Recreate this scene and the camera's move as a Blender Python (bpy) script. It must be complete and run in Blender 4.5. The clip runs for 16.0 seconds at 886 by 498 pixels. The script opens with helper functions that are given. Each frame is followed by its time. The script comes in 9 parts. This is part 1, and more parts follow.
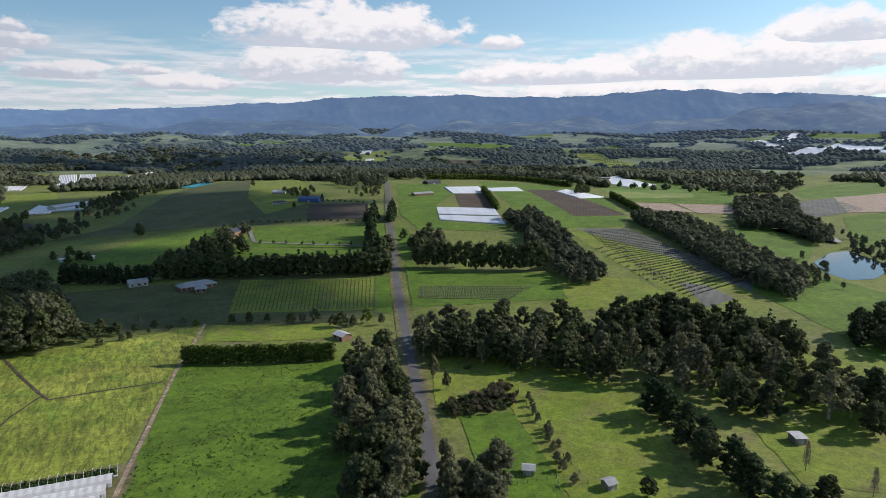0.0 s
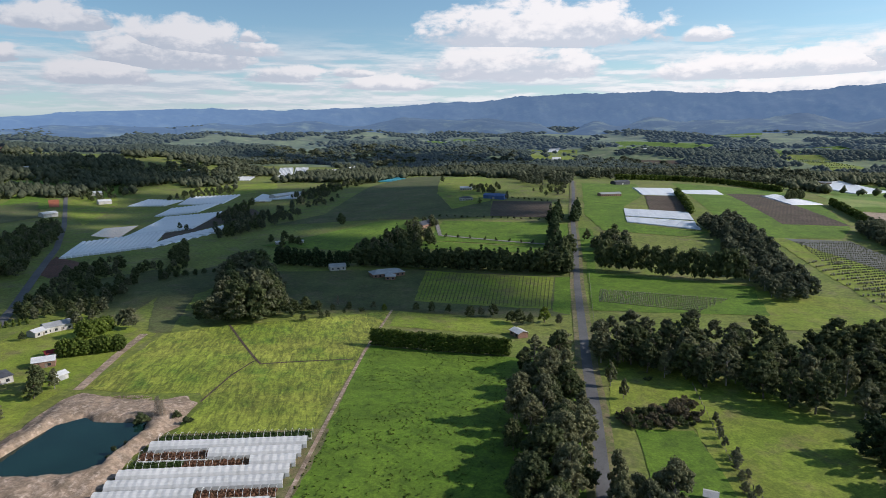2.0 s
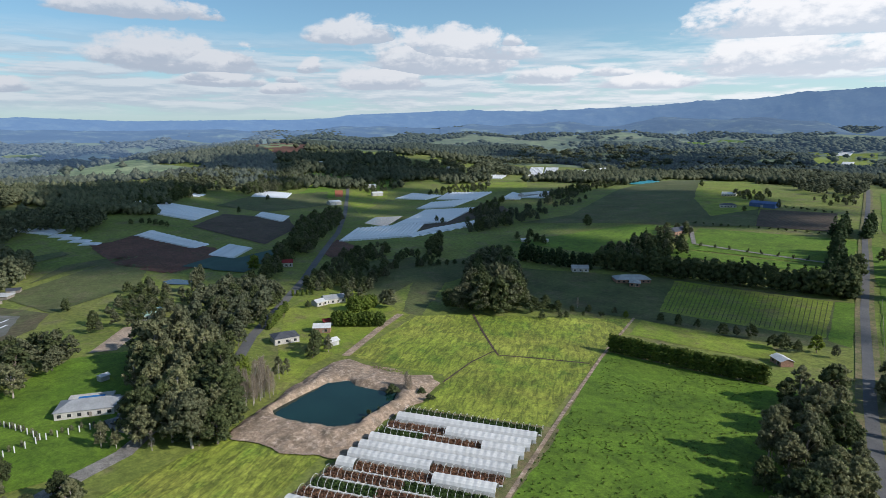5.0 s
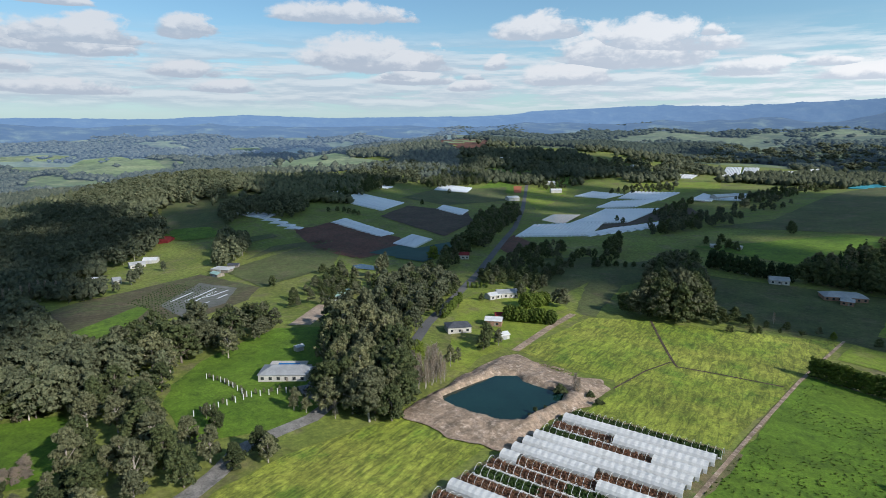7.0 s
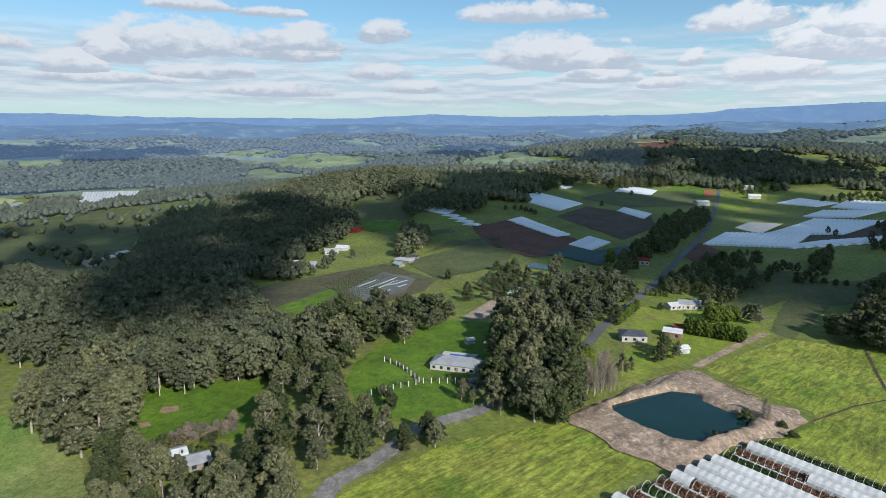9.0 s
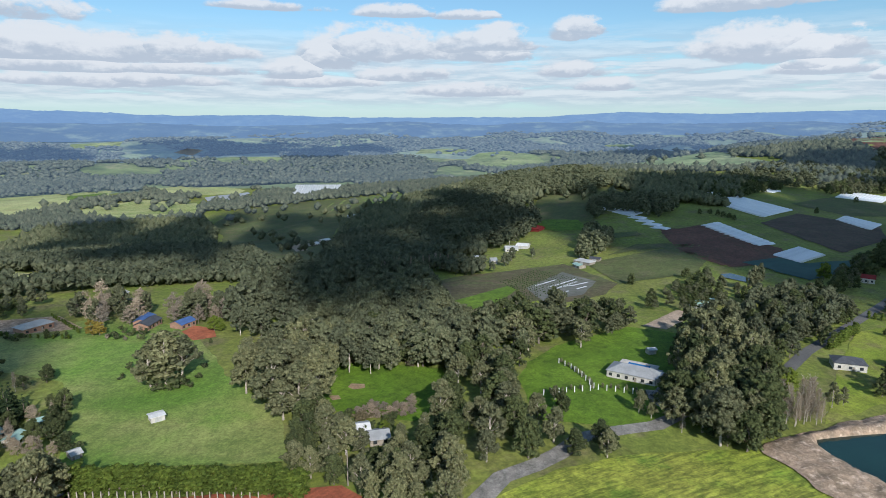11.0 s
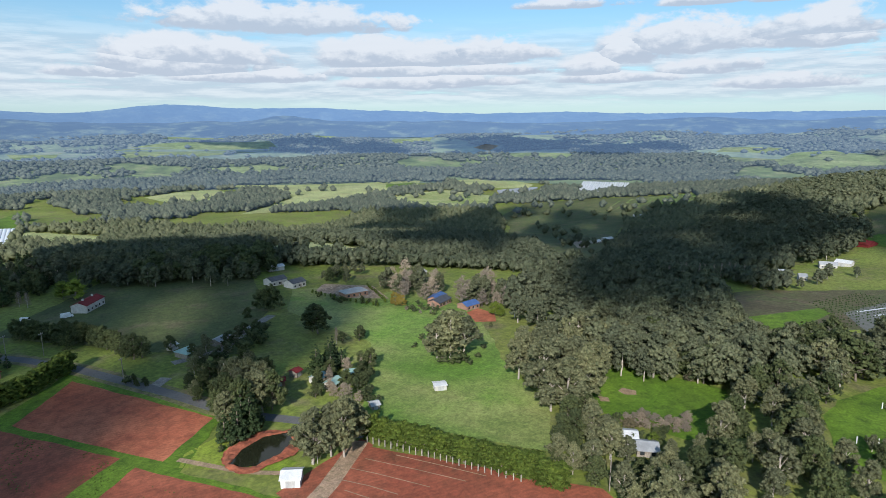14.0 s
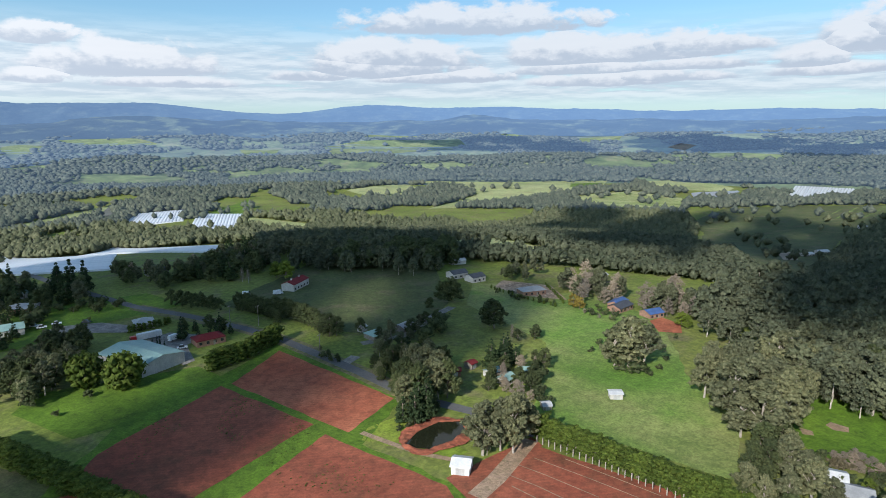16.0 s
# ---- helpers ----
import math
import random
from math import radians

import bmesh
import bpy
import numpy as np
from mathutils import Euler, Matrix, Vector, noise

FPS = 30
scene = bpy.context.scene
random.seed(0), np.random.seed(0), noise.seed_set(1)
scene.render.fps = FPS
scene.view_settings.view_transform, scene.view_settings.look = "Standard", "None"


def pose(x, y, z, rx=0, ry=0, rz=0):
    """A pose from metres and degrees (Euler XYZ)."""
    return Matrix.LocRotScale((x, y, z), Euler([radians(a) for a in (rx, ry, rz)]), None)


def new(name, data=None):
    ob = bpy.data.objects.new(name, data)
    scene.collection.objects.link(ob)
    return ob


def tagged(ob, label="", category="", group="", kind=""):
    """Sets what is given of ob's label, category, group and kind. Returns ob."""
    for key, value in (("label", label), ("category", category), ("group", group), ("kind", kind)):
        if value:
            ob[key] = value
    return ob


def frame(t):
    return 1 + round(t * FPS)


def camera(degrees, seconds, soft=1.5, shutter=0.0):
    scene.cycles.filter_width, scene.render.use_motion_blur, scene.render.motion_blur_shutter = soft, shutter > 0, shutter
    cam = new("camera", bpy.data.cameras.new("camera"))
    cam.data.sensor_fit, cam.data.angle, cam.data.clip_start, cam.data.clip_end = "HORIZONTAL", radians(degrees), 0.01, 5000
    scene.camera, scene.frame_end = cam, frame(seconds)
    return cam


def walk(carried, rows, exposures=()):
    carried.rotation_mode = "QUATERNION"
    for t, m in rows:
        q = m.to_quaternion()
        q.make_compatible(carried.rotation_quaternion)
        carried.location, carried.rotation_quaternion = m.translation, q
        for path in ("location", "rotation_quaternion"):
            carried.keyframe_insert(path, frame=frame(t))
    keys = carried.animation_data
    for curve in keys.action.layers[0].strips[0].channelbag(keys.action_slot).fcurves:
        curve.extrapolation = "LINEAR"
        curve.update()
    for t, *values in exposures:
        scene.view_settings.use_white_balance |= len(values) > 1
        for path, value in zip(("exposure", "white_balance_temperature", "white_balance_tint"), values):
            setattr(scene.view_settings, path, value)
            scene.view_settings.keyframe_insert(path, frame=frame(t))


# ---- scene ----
cam = camera(71.43, 16.0, soft=0.8)
# The drone hangs still at 100 m over the paddocks and turns to its left: seconds, yaw, pitch, roll.
TURNS = [
    (0.0, -0.00, -10.43, -0.33),
    (0.5, 4.51, -10.44, -0.28),
    (1.0, 9.51, -10.45, -0.22),
    (1.5, 14.00, -10.48, -0.16),
    (2.0, 17.02, -10.53, -0.14),
    (2.5, 20.25, -10.56, -0.08),
    (3.0, 23.91, -10.58, -0.07),
    (3.5, 27.72, -10.60, -0.05),
    (4.0, 31.83, -10.64, -0.03),
    (4.2, 33.46, -10.59, -0.08),
    (6.3, 50.34, -10.74, 0.19),
    (6.5, 52.09, -10.80, 0.14),
    (7.0, 56.24, -10.83, 0.15),
    (7.5, 60.34, -10.88, 0.15),
    (8.0, 64.38, -10.91, 0.10),
    (8.2, 66.07, -10.95, 0.15),
    (10.3, 83.47, -11.07, 0.16),
    (10.5, 85.23, -11.13, 0.09),
    (11.0, 89.61, -11.17, 0.05),
    (11.5, 93.99, -11.22, 0.00),
    (12.0, 98.38, -11.27, -0.02),
    (12.5, 102.59, -11.32, -0.04),
    (13.0, 106.97, -11.38, -0.10),
    (13.5, 111.43, -11.40, -0.14),
    (14.0, 115.82, -11.44, -0.23),
    (14.5, 120.12, -11.46, -0.32),
    (15.0, 124.45, -11.48, -0.35),
    (15.5, 128.66, -11.49, -0.39),
    (16.0, 132.81, -11.49, -0.41),
]
walk(cam, [(t, pose(0, 0, 100, 0, 0, yaw) @ pose(0, 0, 0, 90 + pitch, 0, 0) @ pose(0, 0, 0, 0, 0, roll)) for t, yaw, pitch, roll in TURNS],
     exposures=[(0.0, -0.18, 6450, 17), (4.0, -0.1, 6300, 13.5), (8.0, 0.02, 6250, 11), (16.0, 0.2, 6200, 11)])

# ---- sky and sun ----
SUN_YAW, SUN_UP = -75.0, 30.0          # degrees: turn from straight ahead (right is minus), height
sun_dir = Vector((-math.sin(radians(SUN_YAW)) * math.cos(radians(SUN_UP)), math.cos(radians(SUN_YAW)) * math.cos(radians(SUN_UP)), math.sin(radians(SUN_UP))))
sun = new("sun", bpy.data.lights.new("sun", "SUN"))
sun.data.energy, sun.data.angle, sun.data.color = 5.2, radians(0.9), (1.0, 0.95, 0.86)
sun.matrix_world = sun_dir.to_track_quat("Z", "Y").to_matrix().to_4x4()


class Net:
    """A small help to lay and link shader nodes."""

    def __init__(self, tree, fresh=True):
        self.tree = tree
        if fresh:
            tree.nodes.clear()

    def add(self, kind, **values):
        node = self.tree.nodes.new("ShaderNode" + kind)
        for key, value in values.items():
            if key.startswith("i_"):
                sock = node.inputs[key[2:].replace("_", " ")]
                if isinstance(value, bpy.types.NodeSocket):
                    self.tree.links.new(value, sock)
                else:
                    sock.default_value = value
            else:
                setattr(node, key, value)
        return node

    def link(self, a, b):
        self.tree.links.new(a, b)

    def math(self, op, a, b=0.0, c=0.0):
        node = self.tree.nodes.new("ShaderNodeMath")
        node.operation = op
        for sock, value in zip(node.inputs, (a, b, c)):
            if isinstance(value, bpy.types.NodeSocket):
                self.tree.links.new(value, sock)
            else:
                sock.default_value = value
        return node.outputs[0]

    def mix(self, fac, a, b, blend="MIX"):
        node = self.tree.nodes.new("ShaderNodeMix")
        node.data_type, node.blend_type = "RGBA", blend
        for sock, value in zip((node.inputs[0], node.inputs[6], node.inputs[7]), (fac, a, b)):
            if isinstance(value, bpy.types.NodeSocket):
                self.tree.links.new(value, sock)
            elif isinstance(value, tuple):
                sock.default_value = (*value[:3], 1)
            else:
                sock.default_value = value
        return node.outputs[2]

    def ramp(self, fac, lo, hi):
        node = self.tree.nodes.new("ShaderNodeMapRange")
        node.interpolation_type = "SMOOTHSTEP"
        self.tree.links.new(fac, node.inputs[0])
        node.inputs[1].default_value, node.inputs[2].default_value = lo, hi
        return node.outputs[0]

    def noise(self, vec, scale, detail=3.0, rough=0.55, distort=0.0):
        node = self.add("TexNoise", i_Scale=scale, i_Detail=detail, i_Roughness=rough, i_Distortion=distort)
        if vec is not None:
            self.tree.links.new(vec, node.inputs["Vector"])
        return node.outputs["Fac"]


world = bpy.data.worlds.new("sky")
scene.world = world
world.use_nodes = True
n = Net(world.node_tree)
sky = n.add("TexSky", sky_type="NISHITA", sun_disc=False, sun_elevation=radians(SUN_UP), sun_rotation=radians(-SUN_YAW), altitude=200.0, air_density=1.0, dust_density=0.6, ozone_density=1.4)
way = n.add("TexCoord").outputs["Generated"]
sep = n.add("SeparateXYZ", i_Vector=way)
up = n.math("MAXIMUM", sep.outputs[2], 0.0)
low = n.math("ADD", up, 0.125)
high = n.math("ADD", low, 0.014)
flat = n.add("CombineXYZ", i_X=n.math("DIVIDE", sep.outputs[0], low), i_Y=n.math("DIVIDE", sep.outputs[1], low), i_Z=n.math("MULTIPLY", up, 2.0)).outputs[0]
below = n.add("CombineXYZ", i_X=n.math("DIVIDE", sep.outputs[0], high), i_Y=n.math("DIVIDE", sep.outputs[1], high), i_Z=n.math("MULTIPLY", up, 2.0)).outputs[0]
tuft = n.add("CombineXYZ", i_X=sep.outputs[0], i_Y=sep.outputs[1], i_Z=n.math("MULTIPLY", up, 1.7)).outputs[0]
billow = n.math("MULTIPLY", n.math("SUBTRACT", n.noise(tuft, 15.0, 6.0, 0.55), 0.5), 0.30)
puff = n.math("ADD", n.noise(flat, 1.7, 5.0, 0.45), billow)
puff_up = n.math("ADD", n.noise(below, 1.7, 5.0, 0.45), n.math("MULTIPLY", billow, 0.55))
wide = n.noise(flat, 0.5, 2.0, 0.5)
cover = n.math("ADD", puff, n.math("MULTIPLY", n.math("SUBTRACT", wide, 0.5), 0.35))
cover = n.math("ADD", cover, n.math("MULTIPLY", n.math("SUBTRACT", 0.17, up), 0.5))
cover = n.math("ADD", cover, n.math("ADD", n.math("MULTIPLY", sep.outputs[1], -0.04), n.math("MULTIPLY", sep.outputs[0], -0.022)))
mask = n.ramp(cover, 0.46, 0.57)
mask = n.math("MULTIPLY", mask, n.ramp(up, 0.005, 0.05))
thick = n.ramp(cover, 0.56, 0.72)
lit = n.ramp(n.math("SUBTRACT", puff, puff_up), -0.13, 0.05)
grey = n.mix(lit, (0.60, 0.645, 0.725), (0.97, 0.97, 0.98))
grey = n.mix(n.math("MULTIPLY", thick, 0.3), grey, (0.60, 0.65, 0.73))
grey = n.mix(n.math("MULTIPLY", n.ramp(up, 0.25, 0.7), 0.4), grey, (0.70, 0.75, 0.84))
# low over the horizon stand single cumulus clouds with flat grey bases
mask = n.math("MULTIPLY", mask, n.ramp(up, 0.21, 0.27))
DEG = 180 / math.pi
az = n.math("MULTIPLY", n.math("ARCTAN2", n.math("MULTIPLY", sep.outputs[0], -1.0), sep.outputs[1]), DEG)
el = n.math("MULTIPLY", n.math("ARCSINE", sep.outputs[2]), DEG)
side = n.add("CombineXYZ", i_X=n.math("MULTIPLY", az, 0.20), i_Y=n.math("MULTIPLY", el, 0.36)).outputs[0]
curl = n.math("SUBTRACT", n.noise(side, 1.5, 7.0, 0.6, 0.25), 0.5)
fluff = n.math("SUBTRACT", n.noise(side, 4.2, 4.0, 0.6), 0.5)
az_soft = n.math("ADD", az, n.math("MULTIPLY", curl, 3.0))
edge, rise_in = None, None


def puff(turn, base, half, tall):
    """One cloud: the turn to its middle, the height of its base, half its width and its height, in degrees."""
    global edge, rise_in
    u = n.math("MULTIPLY_ADD", az_soft, 1 / half, -turn / half)
    v = n.math("MULTIPLY_ADD", el, 1 / tall, -base / tall)
    w = n.math("MAXIMUM", v, n.math("MULTIPLY", v, -3.6))
    far = n.math("MULTIPLY_ADD", w, w, n.math("MULTIPLY", u, u))
    if edge is None:
        edge, rise_in = far, v
        return
    nearer = n.math("LESS_THAN", far, edge)
    rise_in = n.math("MULTIPLY_ADD", nearer, n.math("SUBTRACT", v, rise_in), rise_in)
    edge = n.math("MINIMUM", edge, far)


puff(8.1, 8.2, 11.7, 3.6)
puff(11.1, 5.4, 9.2, 3.1)
puff(-5.2, 7.7, 2.1, 1.2)
puff(-24.6, 5.1, 12.5, 3.3)
puff(-31.5, 7.3, 5.5, 2.4)
puff(-10.9, 4.8, 11.2, 1.9)
puff(-19.5, 3.1, 19.1, 1.9)
puff(31.5, 4.7, 3.1, 1.2)
puff(25.2, 5.2, 1.7, 0.9)
puff(33.5, 7.9, 1.1, 0.9)
puff(21.9, 4.2, 4.8, 1.2)
puff(47.9, 8.3, 4.4, 1.9)
puff(40.3, 6.1, 7.2, 3.5)
puff(57.5, 6.0, 2.1, 1.5)
puff(51.6, 5.5, 1.2, 1.0)
puff(53.4, 4.6, 1.2, 0.6)
puff(45.8, 4.4, 3.7, 2.0)
puff(31.2, 4.9, 3.1, 1.1)
puff(54.8, 3.7, 1.3, 0.8)
puff(65.2, 9.5, 6.6, 1.6)
puff(78.4, 7.8, 2.2, 1.7)
puff(86.9, 6.8, 4.7, 2.0)
puff(63.0, 5.9, 6.7, 2.5)
puff(47.5, 8.4, 4.5, 1.9)
puff(38.9, 7.0, 7.5, 2.7)
puff(41.4, 6.1, 5.2, 1.4)
puff(51.4, 5.6, 1.4, 1.1)
puff(59.8, 4.6, 2.6, 1.1)
puff(53.4, 3.8, 2.1, 1.0)
puff(30.9, 4.9, 3.4, 1.1)
puff(24.7, 5.2, 1.5, 0.7)
puff(44.9, 4.4, 4.5, 1.9)
puff(83.9, 6.0, 3.2, 1.1)
puff(90.3, 4.5, 1.6, 0.9)
puff(78.2, 4.6, 3.5, 1.2)
puff(87.6, 3.0, 5.6, 1.2)
puff(75.1, 3.4, 3.2, 1.0)
puff(121.8, 5.4, 6.1, 2.7)
puff(111.8, 5.7, 4.8, 1.9)
puff(96.3, 6.3, 6.7, 2.7)
puff(85.3, 6.8, 4.6, 2.2)
puff(78.0, 8.1, 2.5, 1.5)
puff(61.6, 5.6, 6.5, 2.4)
puff(59.1, 4.3, 4.0, 1.1)
puff(104.9, 9.8, 5.3, 0.8)
puff(93.8, 9.6, 4.1, 1.0)
puff(87.8, 9.4, 3.1, 0.8)
puff(111.5, 4.5, 7.8, 0.9)
puff(92.9, 4.3, 5.3, 1.1)
puff(119.0, 3.4, 6.9, 1.1)
puff(100.9, 3.7, 5.9, 1.0)
puff(129.9, 8.2, 12.7, 2.1)
puff(138.3, 4.6, 8.8, 2.4)
puff(111.6, 5.9, 6.1, 1.8)
puff(95.4, 6.4, 7.2, 2.7)
puff(85.4, 6.2, 4.7, 2.0)
puff(120.6, 4.4, 6.5, 1.2)
puff(132.9, 3.8, 6.6, 1.0)
puff(165.0, 6.5, 2.9, 1.6)
puff(130.4, 8.2, 11.6, 2.4)
puff(99.5, 5.6, 3.2, 2.6)
puff(158.8, 4.5, 7.8, 2.7)
puff(137.4, 5.3, 8.6, 2.5)
puff(117.1, 5.5, 8.5, 2.1)
puff(102.7, 4.4, 3.5, 1.7)
puff(144.4, 4.0, 4.0, 1.0)
puff(130.4, 3.9, 4.7, 1.0)
puff(165.4, 3.5, 2.5, 1.1)
puff(156.0, 3.3, 6.0, 0.9)
puff(114.7, 3.6, 6.9, 1.0)
heap = n.ramp(n.math("ADD", n.math("SUBTRACT", 1.0, edge), n.math("ADD", n.math("MULTIPLY", curl, 2.6), n.math("MULTIPLY", fluff, 0.6))), -0.05, 0.5)
heap_lit = n.ramp(n.math("ADD", rise_in, n.math("ADD", n.math("MULTIPLY", curl, 1.3), n.math("MULTIPLY", fluff, 0.9))), -0.05, 0.45)
heap_tone = n.mix(heap_lit, (0.64, 0.70, 0.78), (1.0, 1.0, 1.0))
# thin rows of cloud farther off
rows = n.add("CombineXYZ", i_X=n.math("MULTIPLY", az, 0.075), i_Y=n.math("MULTIPLY", el, 0.62), i_Z=4.0).outputs[0]
rows_up = n.add("CombineXYZ", i_X=n.math("MULTIPLY", az, 0.075), i_Y=n.math("MULTIPLY_ADD", el, 0.62, 0.22), i_Z=4.0).outputs[0]
row_fog, row_above = n.noise(rows, 1.5, 6.0, 0.62), n.noise(rows_up, 1.5, 6.0, 0.62)
row_mask = n.math("MULTIPLY", n.ramp(n.math("ADD", row_fog, n.math("MULTIPLY", az, 0.0010)), 0.40, 0.58), n.math("MULTIPLY", n.ramp(el, 1.0, 2.8), n.ramp(n.math("SUBTRACT", 9.5, el), 0.0, 4.5)))
row_tone = n.mix(n.ramp(n.math("SUBTRACT", row_fog, row_above), -0.10, 0.12), (0.68, 0.75, 0.83), (0.98, 0.99, 1.0))
band = n.ramp(n.math("SUBTRACT", 0.16, up), 0.0, 0.16)
# the air itself: thin white veil near the horizon
air = n.mix(n.math("MULTIPLY", band, 0.55), n.mix(1.0, sky.outputs[0], (0.118, 0.144, 0.146), "MULTIPLY"), (0.64, 0.81, 0.92))
seen = n.mix(n.math("MULTIPLY", mask, 0.9), air, n.mix(1.0, grey, (0.98, 0.98, 0.98), "MULTIPLY"))
seen = n.mix(n.math("MULTIPLY", row_mask, 0.8), seen, row_tone)
seen = n.mix(n.math("MULTIPLY", heap, 0.93), seen, heap_tone)
sunward = n.add("VectorMath", operation="DOT_PRODUCT", i_Vector=way)
sunward.inputs[1].default_value = sun_dir
seen = n.mix(1.0, seen, n.mix(n.ramp(sunward.outputs["Value"], -0.75, 0.45), (0.74, 0.77, 0.80), (1.16, 1.14, 1.11)), "MULTIPLY")
out = n.add("OutputWorld")
n.link(n.add("Background", i_Color=seen, i_Strength=0.95).outputs[0], out.inputs[0])

# ---- the lie of the land ----
def height(x, y):
    """Height of the land at a place; arrays or numbers."""
    x, y = np.asarray(x, float), np.asarray(y, float)
    d = np.hypot(x, y)
    west = np.clip((np.degrees(np.arctan2(-x, y)) - 38) / 40, 0, 1) * (y > -1e9)
    west = np.where((x > 0) & (y < 0), 0.6, west)
    west = west * west * (3 - 2 * west)
    turn = np.degrees(np.arctan2(-x, y)) % 360
    south = np.clip((turn - 74) / 32, 0, 1) * np.clip((225 - turn) / 30, 0, 1)
    south = south * south * (3 - 2 * south)
    h = np.zeros_like(d)
    for cx, cy, amp, s in HILLS:
        h = h + amp * np.exp(-((x - cx) ** 2 + (y - cy) ** 2) / (2 * s * s))
    u = np.clip((d - 1000) / 1200, 0, 1)
    h = h - 55 * west * (1 - 0.85 * south) * u * u * (3 - 2 * u)
    g = np.clip((d - 440) / 560, 0, 1)
    h = h - 62 * south * g * g * (3 - 2 * g)
    v = np.clip((d - 2100) / 2500, 0, 1)
    h = h + (165 * west + 155 * (1 - west)) * v
    w = np.clip((d - 900) / 1500, 0, 1)
    h = h + w * (9 * np.sin(x / 170 + 1.3) * np.cos(y / 210) + 6 * np.sin((x + y) / 95))
    return h


HILLS = [(-190, 1020, 22, 270), (-640, 640, -14, 230), (-600, -60, -16, 170), (-1050, 210, 15, 220),
         (-1650, 1120, 95, 420), (-100, 420, -7, 140), (420, 520, -8, 200), (-760, 330, 8, 200)]


def land(x, y):
    return float(height(x, y))


# ---- materials ----
def paint(name, c1, c2, scale=0.05, c3=None, scale3=0.6, rough=0.9, bump=0.0, fine=2.5, spec=0.3, metal=0.0, by_object=0.0, stripe=None, glow=None, even=1.0, lodged=None):
    """A matt natural or painted surface: two or three colours mixed at a broad and a fine scale, with grain and relief.
    stripe: (turn in degrees, spacing in metres, colour, strength) for rows; by_object: how far single things differ; even: share of the mottling; lodged: (turn, strength) of wind-laid long grass."""
    m = bpy.data.materials.new(name)
    m.use_nodes = True
    n = Net(m.node_tree)
    where = n.add("TexCoord").outputs["Object"]
    broad = n.ramp(n.noise(where, scale, 4.0, 0.6, 0.3), 0.32, 0.68)
    col = n.mix(broad, c1, c2)
    if c3:
        col = n.mix(n.ramp(n.noise(where, scale3, 5.0, 0.65), 0.48, 0.72), col, c3)
    if stripe:
        turn, gap, tone, power = stripe
        spun = n.add("VectorRotate", rotation_type="Z_AXIS", i_Vector=where, i_Angle=radians(turn))
        wob = n.math("MULTIPLY", n.noise(where, 0.08, 2.0), gap * 0.6)
        along = n.math("ADD", n.add("SeparateXYZ", i_Vector=spun.outputs[0]).outputs[0], wob)
        saw = n.math("PINGPONG", along, gap / 2)
        patchy = n.ramp(n.noise(where, 0.12, 3.0), 0.3, 0.6)
        col = n.mix(n.math("MULTIPLY", n.math("MULTIPLY", n.ramp(saw, gap * 0.12, gap * 0.38), patchy), power), col, tone)
    patches = n.noise(where, max(scale * 1.4, 0.012), 7.0, 0.68, 0.4)
    col = n.mix(1.0, col, n.mix(n.ramp(patches, 0.3, 0.7), (1 - 0.2 * even,) * 3, (1 + 0.18 * even,) * 3), "MULTIPLY")
    if bump and not metal:
        mottle = n.noise(where, 0.3, 6.0, 0.72, 0.5)
        col = n.mix(1.0, col, n.mix(n.ramp(mottle, 0.32, 0.68), (0.74, 0.76, 0.76), (1.22, 1.2, 1.2)), "MULTIPLY")
    grain = n.noise(where, fine, 4.0, 0.7)
    col = n.mix(1.0, col, n.mix(n.ramp(grain, 0.25, 0.75), (1 - 0.28 * even,) * 3, (1 + 0.25 * even,) * 3), "MULTIPLY")
    if lodged:
        laid = n.add("Mapping", i_Vector=n.add("VectorRotate", rotation_type="Z_AXIS", i_Vector=where, i_Angle=radians(lodged[0])).outputs[0], i_Scale=(0.11, 0.5, 0.3)).outputs[0]
        swathe = n.ramp(n.noise(laid, 1.0, 6.0, 0.7, 0.8), 0.34, 0.66)
        col = n.mix(1.0, col, n.mix(swathe, (1 - lodged[1],) * 3, (1 + lodged[1] * 0.9, 1 + lodged[1] * 0.8, 1 + lodged[1] * 0.5)), "MULTIPLY")
    if by_object:
        luck = n.add("ObjectInfo").outputs["Random"]
        col = n.mix(1.0, col, n.mix(luck, (1 - by_object,) * 3, (1 + by_object, 1 + by_object * 0.8, 1 + by_object * 0.5)), "MULTIPLY")
    b = n.add("BsdfPrincipled", i_Base_Color=col, i_Roughness=rough, i_Metallic=metal, i_Specular_IOR_Level=spec)
    if bump:
        relief = n.add("Bump", i_Strength=min(bump, 1.0), i_Distance=0.25, i_Height=n.noise(where, fine * 0.6, 5.0, 0.7))
        n.link(relief.outputs[0], b.inputs["Normal"])
    # glow: emission that imitates haze over far surfaces
    if glow:
        b.inputs["Emission Color"].default_value = (*glow[:3], 1)
        b.inputs["Emission Strength"].default_value = glow[3]
    n.link(b.outputs[0], n.add("OutputMaterial").inputs[0])
    return m


